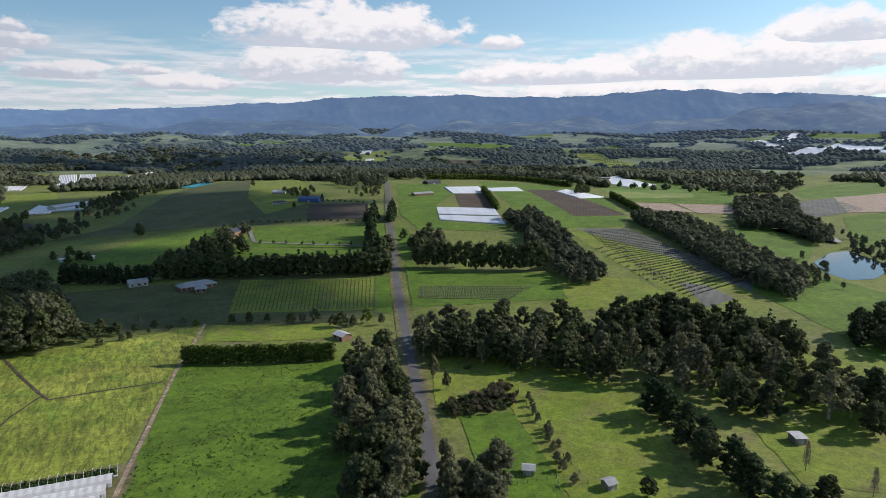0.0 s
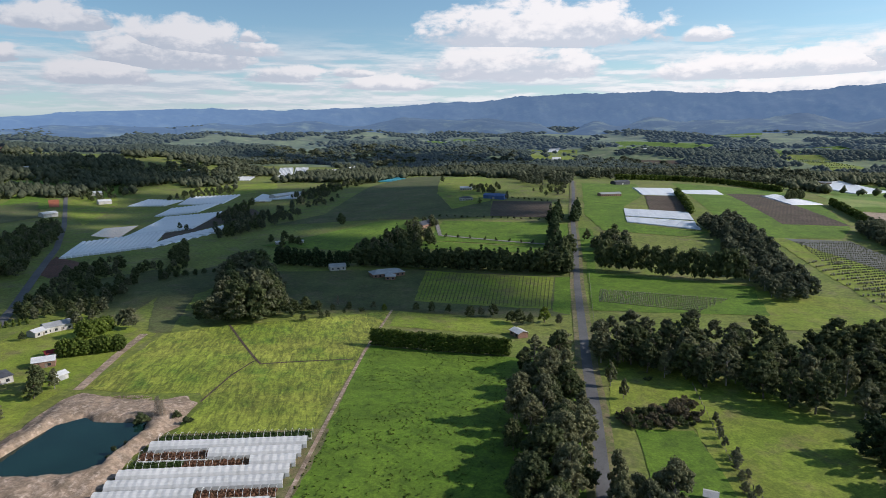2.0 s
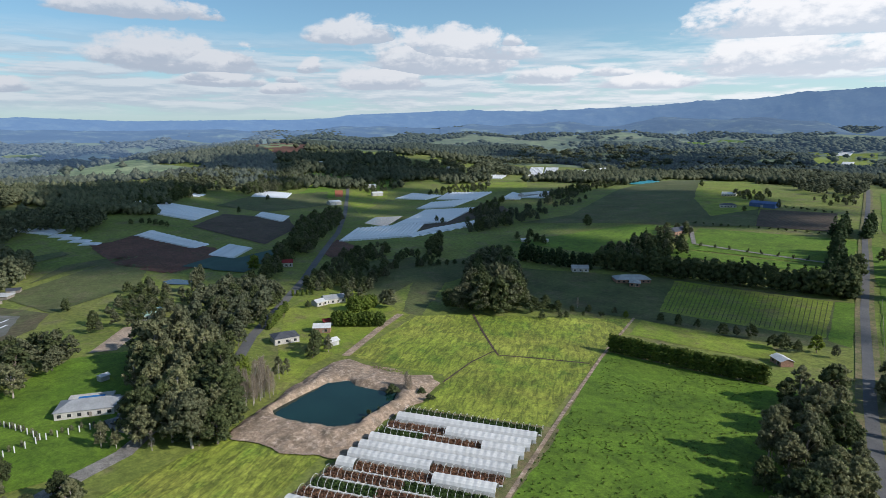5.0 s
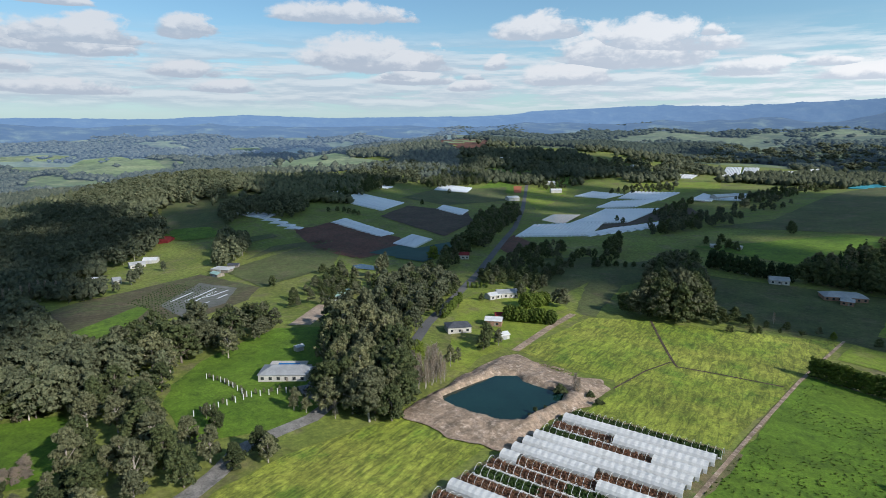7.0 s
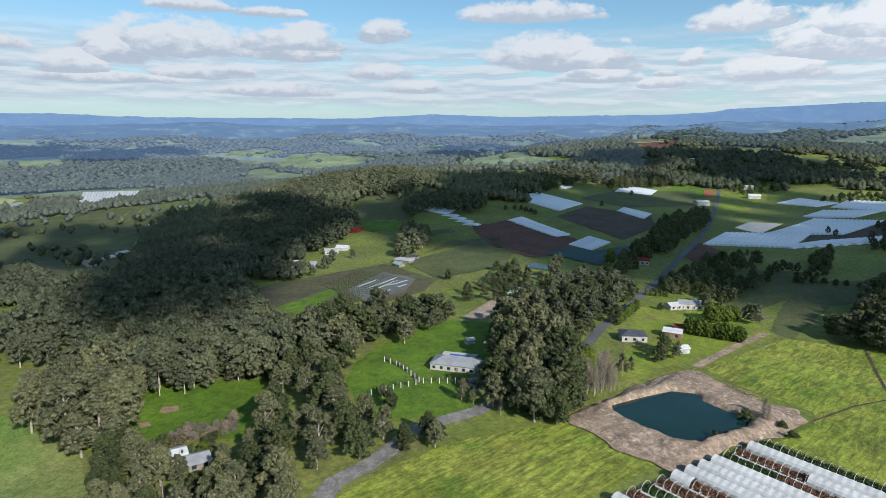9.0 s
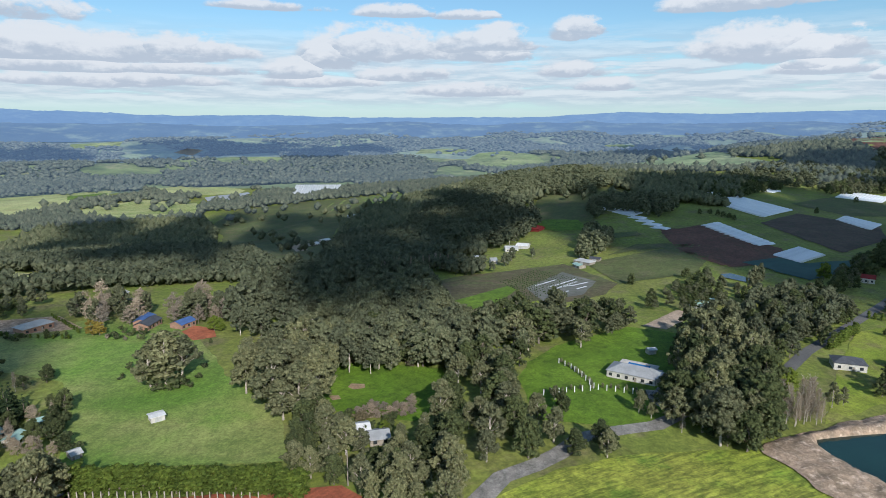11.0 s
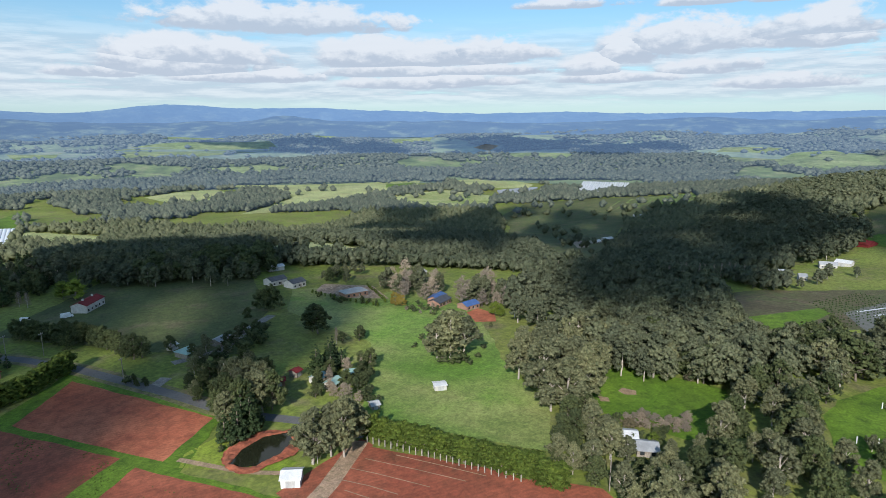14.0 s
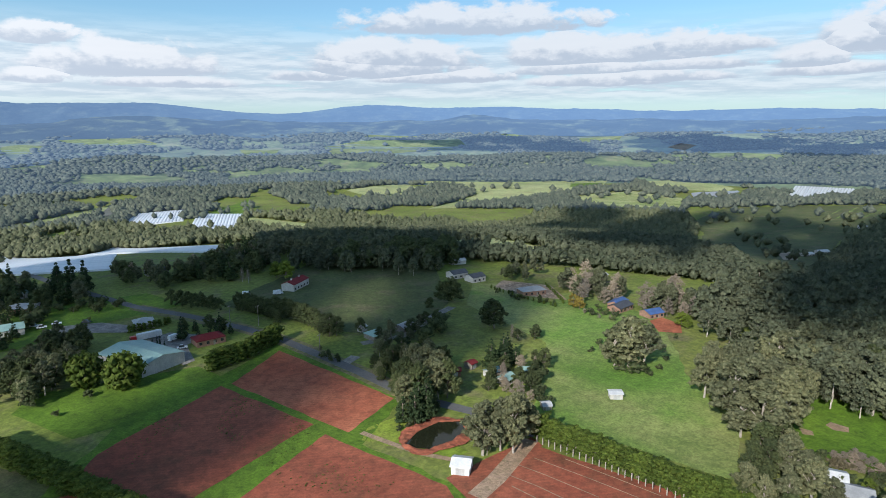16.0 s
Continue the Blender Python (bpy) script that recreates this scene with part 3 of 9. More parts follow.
def make_tree(kind, seed, level="near"):
    """A trunk with limbs and a crown of leafy heads, about 20 m high (shrubs 4 m), standing at its own origin."""
    rng = np.random.default_rng(seed)
    bm = bmesh.new()
    heads = []
    bark, leafmat, shrink = "bark", kind, 0.86
    clumps, per, leaf = DETAIL[level]
    if kind in ("gum", "dark", "bright", "gold", "olive", "winter"):
        h = 20.0
        slim = kind == "gum"
        bark = "palebark" if slim else "bark"
        lean = rng.normal(0, 0.6, 2)
        fork = h * (rng.uniform(0.3, 0.4) if slim else 0.24)
        limb(bm, (0, 0, -0.8), (lean[0] * 0.5, lean[1] * 0.5, fork), 0.46, 0.34, 6)
        limb(bm, (lean[0] * 0.5, lean[1] * 0.5, fork), (lean[0], lean[1], h * 0.84), 0.34, 0.1, 5)
        count = 17 if slim else 20
        low, top = (rng.uniform(0.2, 0.32), 0.87) if slim else (rng.uniform(0.14, 0.2), 0.85)
        spin = rng.uniform(0, math.tau)
        for i in range(count):
            f = (i + 0.3) / count
            ang = spin + i * 2.4 + rng.normal(0, 0.35)
            reach = (4.9 if slim else 5.6) * math.sin(math.pi * min(1.0, 0.3 + 0.68 * f)) ** 0.8
            out = reach * rng.uniform(0.5, 1.0) * (0.35 if i == count - 1 else 1.0)
            z = h * (low + (top - low) * f) + rng.normal(0, 0.5)
            x, y = lean[0] * f + math.cos(ang) * out, lean[1] * f + math.sin(ang) * out
            heads.append((x, y, z, (rng.uniform(1.9, 2.8) if slim else rng.uniform(2.2, 3.1)) * (1.1 - 0.2 * f), rng.uniform(0.72, 1.0)))
            limb(bm, (lean[0] * f * 0.7, lean[1] * f * 0.7, max(fork * 0.9, z - out * 1.0 - 1.2)), (x, y, z), 0.17, 0.06, 4)
        if kind == "winter":
            leaf, per, leafmat, shrink = leaf * 0.62, int(per * 1.3), "twig", 0.45
    elif kind == "pine":
        h = 20.0
        limb(bm, (0, 0, -0.8), (0, 0, h * 0.8), 0.5, 0.12, 6)
        tiers = 8
        for i in range(tiers):
            f = i / (tiers - 1)
            rad = 4.2 * (1 - f) ** 0.75 + 0.75
            z = h * (0.13 + 0.83 * f)
            count = max(1, int(5 * (1 - f) + 1))
            for j in range(count):
                ang = j * math.tau / count + i * 1.1 + rng.uniform(-0.4, 0.4)
                reach = rad * rng.uniform(0.5, 0.72) if count > 1 else 0
                limb(bm, (0, 0, z - 0.4), (math.cos(ang) * reach, math.sin(ang) * reach, z), 0.12, 0.04, 3)
                heads.append((math.cos(ang) * reach, math.sin(ang) * reach, z + rng.uniform(-0.6, 0.6), rad * rng.uniform(0.46, 0.62), rng.uniform(0.6, 0.9)))
        clumps, leaf = max(1, clumps // 2), leaf * 0.9
    elif kind == "cypress":
        leafmat = "pine"
        limb(bm, (0, 0, -0.8), (0, 0, 12.0), 0.5, 0.2, 6)
        for i in range(20):
            f = i / 19
            ang, rad = i * 2.4 + rng.uniform(-0.3, 0.3), 4.6 * math.sqrt(max(0.05, 1 - f ** 1.7))
            heads.append((math.cos(ang) * rad * 0.72, math.sin(ang) * rad * 0.72, 1.6 + 14.0 * f, rng.uniform(2.2, 2.9), rng.uniform(0.8, 1.05)))
        clumps = max(1, clumps // 2)
    elif kind == "round":
        limb(bm, (0, 0, -0.5), (0, 0, 4.5), 0.3, 0.15, 5)
        leafmat = "hedge"
        for i in range(46):
            f = (i + 0.5) / 46
            ang, up = i * 2.4, 1 - 2 * f
            out = 3.3 * math.sqrt(max(0.0, 1 - up * up))
            heads.append((math.cos(ang) * out, math.sin(ang) * out, 3.9 + 3.4 * up, rng.uniform(1.1, 1.4), 0.95))
        clumps, leaf = 1, leaf * 0.85
    elif kind == "hedge":
        limb(bm, (0, 0, -0.5), (0, 0, 4.0), 0.22, 0.12, 5)
        for z, r in ((1.3, 1.5), (3.0, 1.7), (4.8, 1.7), (6.4, 1.5), (7.6, 1.1)):
            for j in range(2):
                heads.append((rng.uniform(-0.5, 0.5), rng.uniform(-0.5, 0.5), z + rng.uniform(-0.4, 0.4), r * rng.uniform(0.85, 1.1), 0.9))
        clumps, per, leaf = (3, 22, 0.36) if level == "near" else (1, per, leaf * 0.8)
    elif kind in ("scrub", "shrub"):
        leafmat = "scrub" if kind == "scrub" else "dark"
        limb(bm, (0, 0, -0.3), (0, 0, 1.4), 0.12, 0.06, 4)
        for j in range(7):
            limb(bm, (0, 0, 0.6), (math.cos(j) * 1.0, math.sin(j) * 1.0, 1.8), 0.06, 0.03, 3)
            heads.append((rng.normal(0, 1.0), rng.normal(0, 1.0), rng.uniform(0.7, 2.7), rng.uniform(0.7, 1.3), 0.85))
        clumps, per, leaf = (4, 18, 0.3) if level == "near" else (1, 12, 0.5)
    elif kind == "bare":
        h, bark = 14.0, "palebark"
        limb(bm, (0, 0, -0.6), (0, 0, h * 0.5), 0.24, 0.15, 5)
        limb(bm, (0, 0, h * 0.5), (0.3, 0.2, h), 0.15, 0.04, 4)
        for j in range(22):
            z = h * rng.uniform(0.2, 0.9)
            ang = rng.uniform(0, math.tau)
            reach = rng.uniform(1.0, 2.4) * (1.15 - z / h)
            tip = (math.cos(ang) * reach, math.sin(ang) * reach, z + rng.uniform(1.6, 3.4))
            limb(bm, (0, 0, z), tip, 0.08, 0.025, 3)
            for q in range(3):
                a2 = ang + rng.uniform(-1, 1)
                limb(bm, tip, (tip[0] + math.cos(a2) * 0.7, tip[1] + math.sin(a2) * 0.7, tip[2] + rng.uniform(0.5, 1.4)), 0.025, 0.012, 3)
    trunk = mesh_of("trunk", bm, M[bark])
    if kind == "bare":
        v = []
        for j in range(800):
            ang, z = rng.uniform(0, math.tau), rng.uniform(3.0, 14.5)
            r = rng.uniform(0.2, 2.1) * (1.25 - z / 16)
            c = np.array((math.cos(ang) * r, math.sin(ang) * r, z))
            d = np.array((math.cos(ang) * 0.35, math.sin(ang) * 0.35, 1.0))
            w = rng.normal(size=3) * 0.05
            v += [c - w, c + w, c + d * rng.uniform(0.6, 1.3)]
        return trunk, mesh_from("crown", np.array(v), np.arange(len(v)).reshape(-1, 3), M["twig"])
    spots = []
    for x, y, z, r, q in heads:
        if clumps == 1:
            spots.append((x, y, z, r, q))
            continue
        spots.append((x, y, z, r * 0.62, q))
        for j in range(clumps):
            up = 1 - 1.5 * (j + 0.5) / clumps + rng.uniform(-0.15, 0.15)
            ang, side = j * 2.4 + rng.uniform(-0.5, 0.5), math.sqrt(max(0.0, 1 - up * up))
            spots.append((x + math.cos(ang) * side * r * 0.66, y + math.sin(ang) * side * r * 0.66, z + up * r * q * 0.66, r * rng.uniform(0.34, 0.5), rng.uniform(0.8, 1.05)))
    v, f = lumps(rng, spots, per, leaf, core=0, rough=0.3, shrink=shrink)
    return trunk, mesh_from("crown", v, f, M[leafmat])


SIZES = {"gum": 20, "dark": 20, "bright": 20, "gold": 20, "olive": 20, "winter": 20, "pine": 20, "cypress": 18, "hedge": 8.6, "round": 9.0, "scrub": 4, "shrub": 4, "bare": 15}
NAMES = {"gum": ("gum_tree", "tall gum tree with olive-grey leaves and a pale trunk", "tree"),
         "dark": ("broadleaf_tree", "dense dark green broadleaf tree with a rounded crown", "tree"),
         "bright": ("leafy_tree", "fresh yellow-green leafy garden tree", "tree"),
         "gold": ("golden_tree", "garden tree with golden yellow leaves", "tree"),
         "winter": ("winter_tree", "leafless tree with a dense pinkish-grey twiggy crown", "tree"),
         "olive": ("olive_tree", "small silvery olive tree in a paddock", "tree"),
         "pine": ("pine_tree", "dark green conifer with a dense pointed crown", "tree"),
         "cypress": ("cypress_tree", "broad dark cypress, dense with leaf to the ground", "tree"),
         "hedge": ("hedge_tree", "clipped upright hedge tree, dense green to the ground", "hedge"),
         "round": ("clipped_tree", "big rounded tree clipped to a dense green ball", "tree"),
         "scrub": ("scrub_bush", "brownish scrubby bush in rough grass", "bush"),
         "shrub": ("shrub", "low dark green shrub on grass", "bush"),
         "bare": ("bare_tree", "leafless pale grey tree with fine twigs", "tree")}
LUCK = random.Random(7)


PLANTED = []


def tree(kind, x, y, h, wide=1.0, group="", label=""):
    """Marks one tree to be planted."""
    PLANTED.append((kind, x, y, h, wide, group, label, LUCK.uniform(0, math.tau), LUCK.randrange(12)))


def plant(most=270):
    """Plants what was marked: the nearest of each kind as things of their own, the rest joined as woodland."""
    for kind in SIZES:
        marked = sorted((p for p in PLANTED if p[0] == kind), key=lambda p: math.hypot(p[1], p[2]))
        name, text, category = NAMES[kind]
        V, Fc, at = [], [], 0
        for rank, (_, x, y, h, wide, group, label, turn, pick) in enumerate(marked):
            near = math.hypot(x, y) < 245
            level = "near" if near and kind != "olive" else "mid" if math.hypot(x, y) < 400 else "far" if math.hypot(x, y) < 650 else "wee"
            if (kind, level) not in TREES:
                TREES[kind, level] = [make_tree(kind, 11 * i + 97 * list(SIZES).index(kind) + 5, level) for i in range(5 if kind in ("gum", "dark", "pine") else 3)]
            made = TREES[kind, level]
            trunk, crown = made[pick % len(made)]
            k = h / SIZES[kind]
            m = Matrix.Translation((x, y, land(x, y))) @ Matrix.Rotation(turn, 4, "Z") @ Matrix.Diagonal((k * wide, k * wide, k, 1))
            if rank < most:
                base = new(name)
                base.empty_display_size = 0.5
                base.matrix_basis = m
                for nm, me in (("trunk", trunk), ("crown", crown)):
                    new(nm, me).parent = base
                tagged(base, label or text, category, group or name.replace("_", " ") + "s")
            else:
                v = np.empty(len(crown.vertices) * 3, np.float32)
                crown.vertices.foreach_get("co", v)
                f = np.empty(len(crown.polygons) * 3, np.int32)
                crown.loops.foreach_get("vertex_index", f)
                w = np.array(m)
                V.append(v.reshape(-1, 3) @ w[:3, :3].T + w[:3, 3])
                Fc.append(f.reshape(-1, 3) + at)
                at += len(crown.vertices)
        if V:
            leaf = M["twig" if kind in ("bare", "winter") else "dark" if kind == "shrub" else "hedge" if kind == "round" else "pine" if kind == "cypress" else kind]
            tagged(new(name + "_stand", mesh_from(name + "_stand", np.concatenate(V), np.concatenate(Fc), leaf)), "stands of more such trees, " + text, "woodland", kind="stuff")


def grove(kinds, outline, gap, h, group="", wide=1.0, spread=0.3):
    """Single trees scattered inside an outline, about gap metres apart."""
    xs, ys = [p[0] for p in outline], [p[1] for p in outline]
    y = min(ys)
    row = 0
    while y < max(ys):
        x = min(xs) + (row % 2) * gap / 2
        while x < max(xs):
            px, py = x + LUCK.uniform(-0.38, 0.38) * gap, y + LUCK.uniform(-0.38, 0.38) * gap
            if inside(px, py, outline):
                tree(LUCK.choice(kinds), px, py, h * LUCK.uniform(1 - spread, 1 + spread * 0.7), wide * LUCK.uniform(0.85, 1.2), group)
            x += gap
        y += gap * 0.87
        row += 1


def row_of(kind, line, gap, h, group="", wide=1.0, spread=0.12, jitter=0.15, label=""):
    """Trees planted along a line."""
    for a, b in zip(line, line[1:]):
        a, b = Vector(a), Vector(b)
        k = max(1, round((b - a).length / gap))
        for i in range(k):
            p = a.lerp(b, (i + 0.5) / k)
            tree(kind, p.x + LUCK.uniform(-1, 1) * gap * jitter, p.y + LUCK.uniform(-1, 1) * gap * jitter, h * LUCK.uniform(1 - spread, 1 + spread), wide * LUCK.uniform(0.92, 1.1), group, label)


WOOD_TREES = {}


def woods(name, material, outlines, gap, h, label, keep_out=(), seed=3, fill=1.0, wide=1.0):
    """Woodland past counting: crowns of several builds set side by side and joined, with pale stems below."""
    rng = np.random.default_rng(seed)
    if not WOOD_TREES:
        for level in ("mid", "far", "wee"):
            WOOD_TREES[level] = []
            for i in range(6):
                trunk, crown = make_tree("gum" if i < 4 else "dark", 300 + i, level)
                v, f = np.empty(len(crown.vertices) * 3, np.float32), np.empty(len(crown.polygons) * 3, np.int32)
                crown.vertices.foreach_get("co", v)
                crown.loops.foreach_get("vertex_index", f)
                WOOD_TREES[level].append((v.reshape(-1, 3), f.reshape(-1, 3)))
                bpy.data.meshes.remove(trunk), bpy.data.meshes.remove(crown)
    V, Fc, at = [], [], 0
    stems = bmesh.new()
    for outline in outlines:
        xs, ys = [p[0] for p in outline], [p[1] for p in outline]
        for y in np.arange(min(ys), max(ys), gap):
            for x in np.arange(min(xs), max(xs), gap):
                px, py = x + rng.uniform(-0.45, 0.45) * gap, y + rng.uniform(-0.45, 0.45) * gap
                if rng.random() > fill or not inside(px, py, outline) or any(inside(px, py, o) for o in keep_out):
                    continue
                away = math.hypot(px, py)
                spread = 1.0
                if away > 800:
                    if rng.random() > (800 / away) ** 2:
                        continue
                    spread = 1.35 * away / 1000
                z, hh = land(px, py), h * rng.uniform(0.72, 1.25)
                v, f = WOOD_TREES["mid" if away < 330 else "far" if away < 640 else "wee"][rng.integers(6)]
                a, k = rng.uniform(0, math.tau), hh / 20
                ca, sa = math.cos(a) * k * wide * spread, math.sin(a) * k * wide * spread
                V.append(np.stack([v[:, 0] * ca - v[:, 1] * sa + px, v[:, 0] * sa + v[:, 1] * ca + py, v[:, 2] * k + z], 1))
                Fc.append(f + at)
                at += len(v)
                if away < 620 and rng.random() < 0.6:
                    limb(stems, (px, py, z - 0.5), (px + rng.normal(0, 0.5), py + rng.normal(0, 0.5), z + hh * 0.66), 0.3, 0.14, 3)
    ob = tagged(new(name, mesh_from(name, np.concatenate(V), np.concatenate(Fc), M[material])), label, "woodland", kind="stuff")
    if len(stems.verts):
        tagged(part("stems", stems, "palebark", ob), "pale grey gum stems", kind="stuff")
    else:
        stems.free()
    return ob


# ---- ground ----
def make_ground():
    radii = [0.0]
    while radii[-1] < 4850:
        radii.append(radii[-1] + max(9.0, radii[-1] * 0.021))
    turn = np.radians(np.arange(0, 360, 0.8))
    r, a = np.meshgrid(np.array(radii[1:]), turn, indexing="ij")
    x, y = r * np.sin(a), r * np.cos(a)
    v = np.stack([x, y, height(x, y)], -1).reshape(-1, 3)
    v = np.concatenate([v, [[0, 0, land(0, 0)]]])
    k, m = len(turn), len(radii) - 1
    i, j = np.meshgrid(np.arange(m - 1), np.arange(k), indexing="ij")
    p, q = (i * k + j).ravel(), (i * k + (j + 1) % k).ravel()
    f = np.concatenate([np.stack([p, q, q + k], 1), np.stack([p, q + k, p + k], 1), np.stack([np.full(k, len(v) - 1), (np.arange(k) + 1) % k, np.arange(k)], 1)])
    f = f[:, ::-1]
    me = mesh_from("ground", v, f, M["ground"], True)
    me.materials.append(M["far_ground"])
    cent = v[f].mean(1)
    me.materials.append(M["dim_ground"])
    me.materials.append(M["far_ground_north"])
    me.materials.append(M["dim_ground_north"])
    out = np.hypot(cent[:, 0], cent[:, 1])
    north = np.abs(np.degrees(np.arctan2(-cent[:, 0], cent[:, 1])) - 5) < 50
    # land past 1750 m takes the materials with haze painted as emission
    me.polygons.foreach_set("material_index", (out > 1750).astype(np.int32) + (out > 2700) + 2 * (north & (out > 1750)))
    return tagged(new("ground", me), "rolling green farm land reaching the horizon", "ground", kind="structure")


# colour of the emission that imitates haze over far land and woods
HAZE_GLOW = (0.34, 0.56, 1.0)
M["far_ground"] = paint("haze_glow_patchwork", (0.07, 0.10, 0.035), (0.16, 0.20, 0.07), 0.006, (0.20, 0.20, 0.10), 0.015, fine=0.05, glow=(*HAZE_GLOW, 0.08))
# far woods: haze put into bluer base colours and blue emission
M["wood_haze"] = foliage("hazy_distant_woods", (0.086, 0.109, 0.086), (0.121, 0.144, 0.113), (0.187, 0.206, 0.156), scale=0.01, glow=(*HAZE_GLOW, 0.11), fine=0.3)
M["wood_dim"] = foliage("strong_haze_woods", (0.071, 0.093, 0.086), (0.101, 0.122, 0.108), (0.144, 0.166, 0.137), scale=0.006, glow=(*HAZE_GLOW, 0.24), fine=0.16)
M["wood_mid"] = foliage("faint_haze_woods", (0.073, 0.092, 0.065), (0.105, 0.123, 0.087), (0.162, 0.175, 0.126), scale=0.01, glow=(*HAZE_GLOW, 0.04), fine=0.45)
M["dim_ground"] = paint("strong_haze_patchwork", (0.08, 0.105, 0.05), (0.16, 0.19, 0.085), 0.004, (0.20, 0.20, 0.11), 0.01, fine=0.03, glow=(*HAZE_GLOW, 0.2))
# dark wooded hills; their blue haze is painted in as emission
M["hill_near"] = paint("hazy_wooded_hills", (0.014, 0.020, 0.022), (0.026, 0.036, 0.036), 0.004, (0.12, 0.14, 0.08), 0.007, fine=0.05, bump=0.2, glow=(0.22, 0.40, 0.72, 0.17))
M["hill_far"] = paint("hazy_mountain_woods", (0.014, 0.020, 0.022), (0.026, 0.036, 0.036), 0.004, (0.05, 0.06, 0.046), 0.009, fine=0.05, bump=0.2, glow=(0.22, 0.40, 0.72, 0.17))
# northern copies of the far materials, with less painted haze
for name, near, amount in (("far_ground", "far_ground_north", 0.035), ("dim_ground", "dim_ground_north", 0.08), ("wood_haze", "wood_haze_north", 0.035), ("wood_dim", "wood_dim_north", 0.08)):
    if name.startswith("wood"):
        # darker leaf colours: the shade of backlit woods is painted in
        M[near] = foliage("dark_" + near, (0.055, 0.075, 0.055), (0.075, 0.098, 0.07), (0.115, 0.135, 0.09), scale=0.01, glow=(*HAZE_GLOW, amount), fine=0.3)
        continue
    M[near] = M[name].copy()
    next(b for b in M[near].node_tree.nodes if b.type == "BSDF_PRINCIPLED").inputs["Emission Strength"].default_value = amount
make_ground()

# heights of the skyline in degrees, every two and a half degrees of turn from 45 right
SWELL = [2.51, 2.51, 2.51, 2.51, 2.59, 2.88, 3.13, 3.11, 3.35, 3.67, 3.72, 3.70, 3.46, 3.31, 3.33, 3.31, 3.38, 3.59, 3.58, 3.55, 3.50, 3.49, 3.29, 3.06, 2.82, 2.85, 2.61, 2.40, 2.37, 2.24, 2.12, 2.08, 2.17, 2.22, 2.13, 2.02, 1.91, 1.82, 1.49, 1.35, 1.30, 1.28, 1.25, 1.19, 1.13, 1.11, 1.24, 1.31, 1.26, 1.12, 0.95, 0.91, 0.89, 0.89, 0.89, 0.88, 0.88, 0.84, 0.89, 0.98, 1.03, 1.02, 0.96, 0.93, 0.98, 1.13, 1.22, 1.23, 1.38, 1.48, 1.44, 1.38, 1.49, 1.66, 1.68, 1.41, 1.07, 0.96, 1.06, 1.33, 1.58, 1.82, 1.86, 1.81, 1.75, 1.81, 1.85]


def skyline(a):
    return sum(np.interp(a + d, -45 + 2.5 * np.arange(len(SWELL)), SWELL) for d in (-0.6, 0.0, 0.6)) / 3


def hills(name, material, r0, r1, seed, label, share=1.0, a0=-60.0, a1=200.0):
    """The ranges round the plain: wooded spurs and gullies that climb to the skyline."""
    a = np.arange(a0, a1, 0.09)
    rows = 26
    crest = np.maximum(skyline(a), 0.15)
    if share < 1:
        crest = crest * np.array([share * (1.35 if q < 40 else 0.95) * (0.8 + 0.9 * noise.noise((q / 9, seed, 0.5)) + 0.45 * noise.noise((q / 3.2, seed, 2.5))) for q in a])
    # the tree tops along the crest
    tops = np.array([0.16 * noise.noise((q * 0.55, seed, 3.2)) + 0.08 * noise.noise((q * 1.6, seed, 0.2)) + 0.06 * noise.noise((q * 5.3, seed, 1.2)) for q in a]) * np.where(a < 40, 1.0, 0.5)
    V = []
    for i in range(rows):
        f = i / (rows - 1)
        r = r0 + (r1 - r0) * f
        x, y = -np.sin(np.radians(a)) * r, np.cos(np.radians(a)) * r
        folds = np.array([0.9 * (0.5 - abs(noise.noise((p / 620, q / 620, seed)))) + 0.4 * (0.4 - abs(noise.noise((p / 240, q / 240, seed + 3)))) + 0.1 * noise.noise((p / 50, q / 50, seed + 5)) for p, q in zip(x, y)])
        climb = f ** 1.25
        foot = np.where(a < 40, 0.45, np.where(a > 75, -0.35, 0.45 - 0.8 * (a - 40) / 35))
        el = foot + (crest - foot) * climb + folds * 0.42 * np.clip(crest, 0.3, 1.6) * np.sin(math.pi * min(1.0, f * 0.98)) ** 0.7 - (1 - f) ** 3 * 0.8
        el = np.minimum(el, crest - 0.015 * (1 - f)) if i < rows - 1 else crest + tops
        V.append(np.stack([x, y, 100 + r * np.tan(np.radians(el))], 1))
    V = np.concatenate(V)
    k = len(a)
    i, j = np.meshgrid(np.arange(rows - 1), np.arange(k - 1), indexing="ij")
    p = (i * k + j).ravel()
    f = np.stack([p, p + k, p + k + 1, p + 1], 1)
    return tagged(new(name, mesh_from(name, V, f, M[material], True)), label, "hills", kind="structure")


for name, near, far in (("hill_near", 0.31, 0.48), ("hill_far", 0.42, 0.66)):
    # hills lie farther off in the west: more haze painted in as blue emission
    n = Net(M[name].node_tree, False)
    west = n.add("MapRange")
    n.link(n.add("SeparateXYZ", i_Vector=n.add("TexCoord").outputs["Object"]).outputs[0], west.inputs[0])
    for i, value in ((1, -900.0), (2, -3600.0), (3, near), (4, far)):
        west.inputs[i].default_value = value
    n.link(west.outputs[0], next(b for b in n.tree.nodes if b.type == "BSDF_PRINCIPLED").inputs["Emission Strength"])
hills("backdrop_range", "hill_far", 4250, 4790, 4, "wooded mountain range on the horizon, blue haze put into its glow")
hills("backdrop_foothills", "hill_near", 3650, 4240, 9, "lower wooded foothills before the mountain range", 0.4)


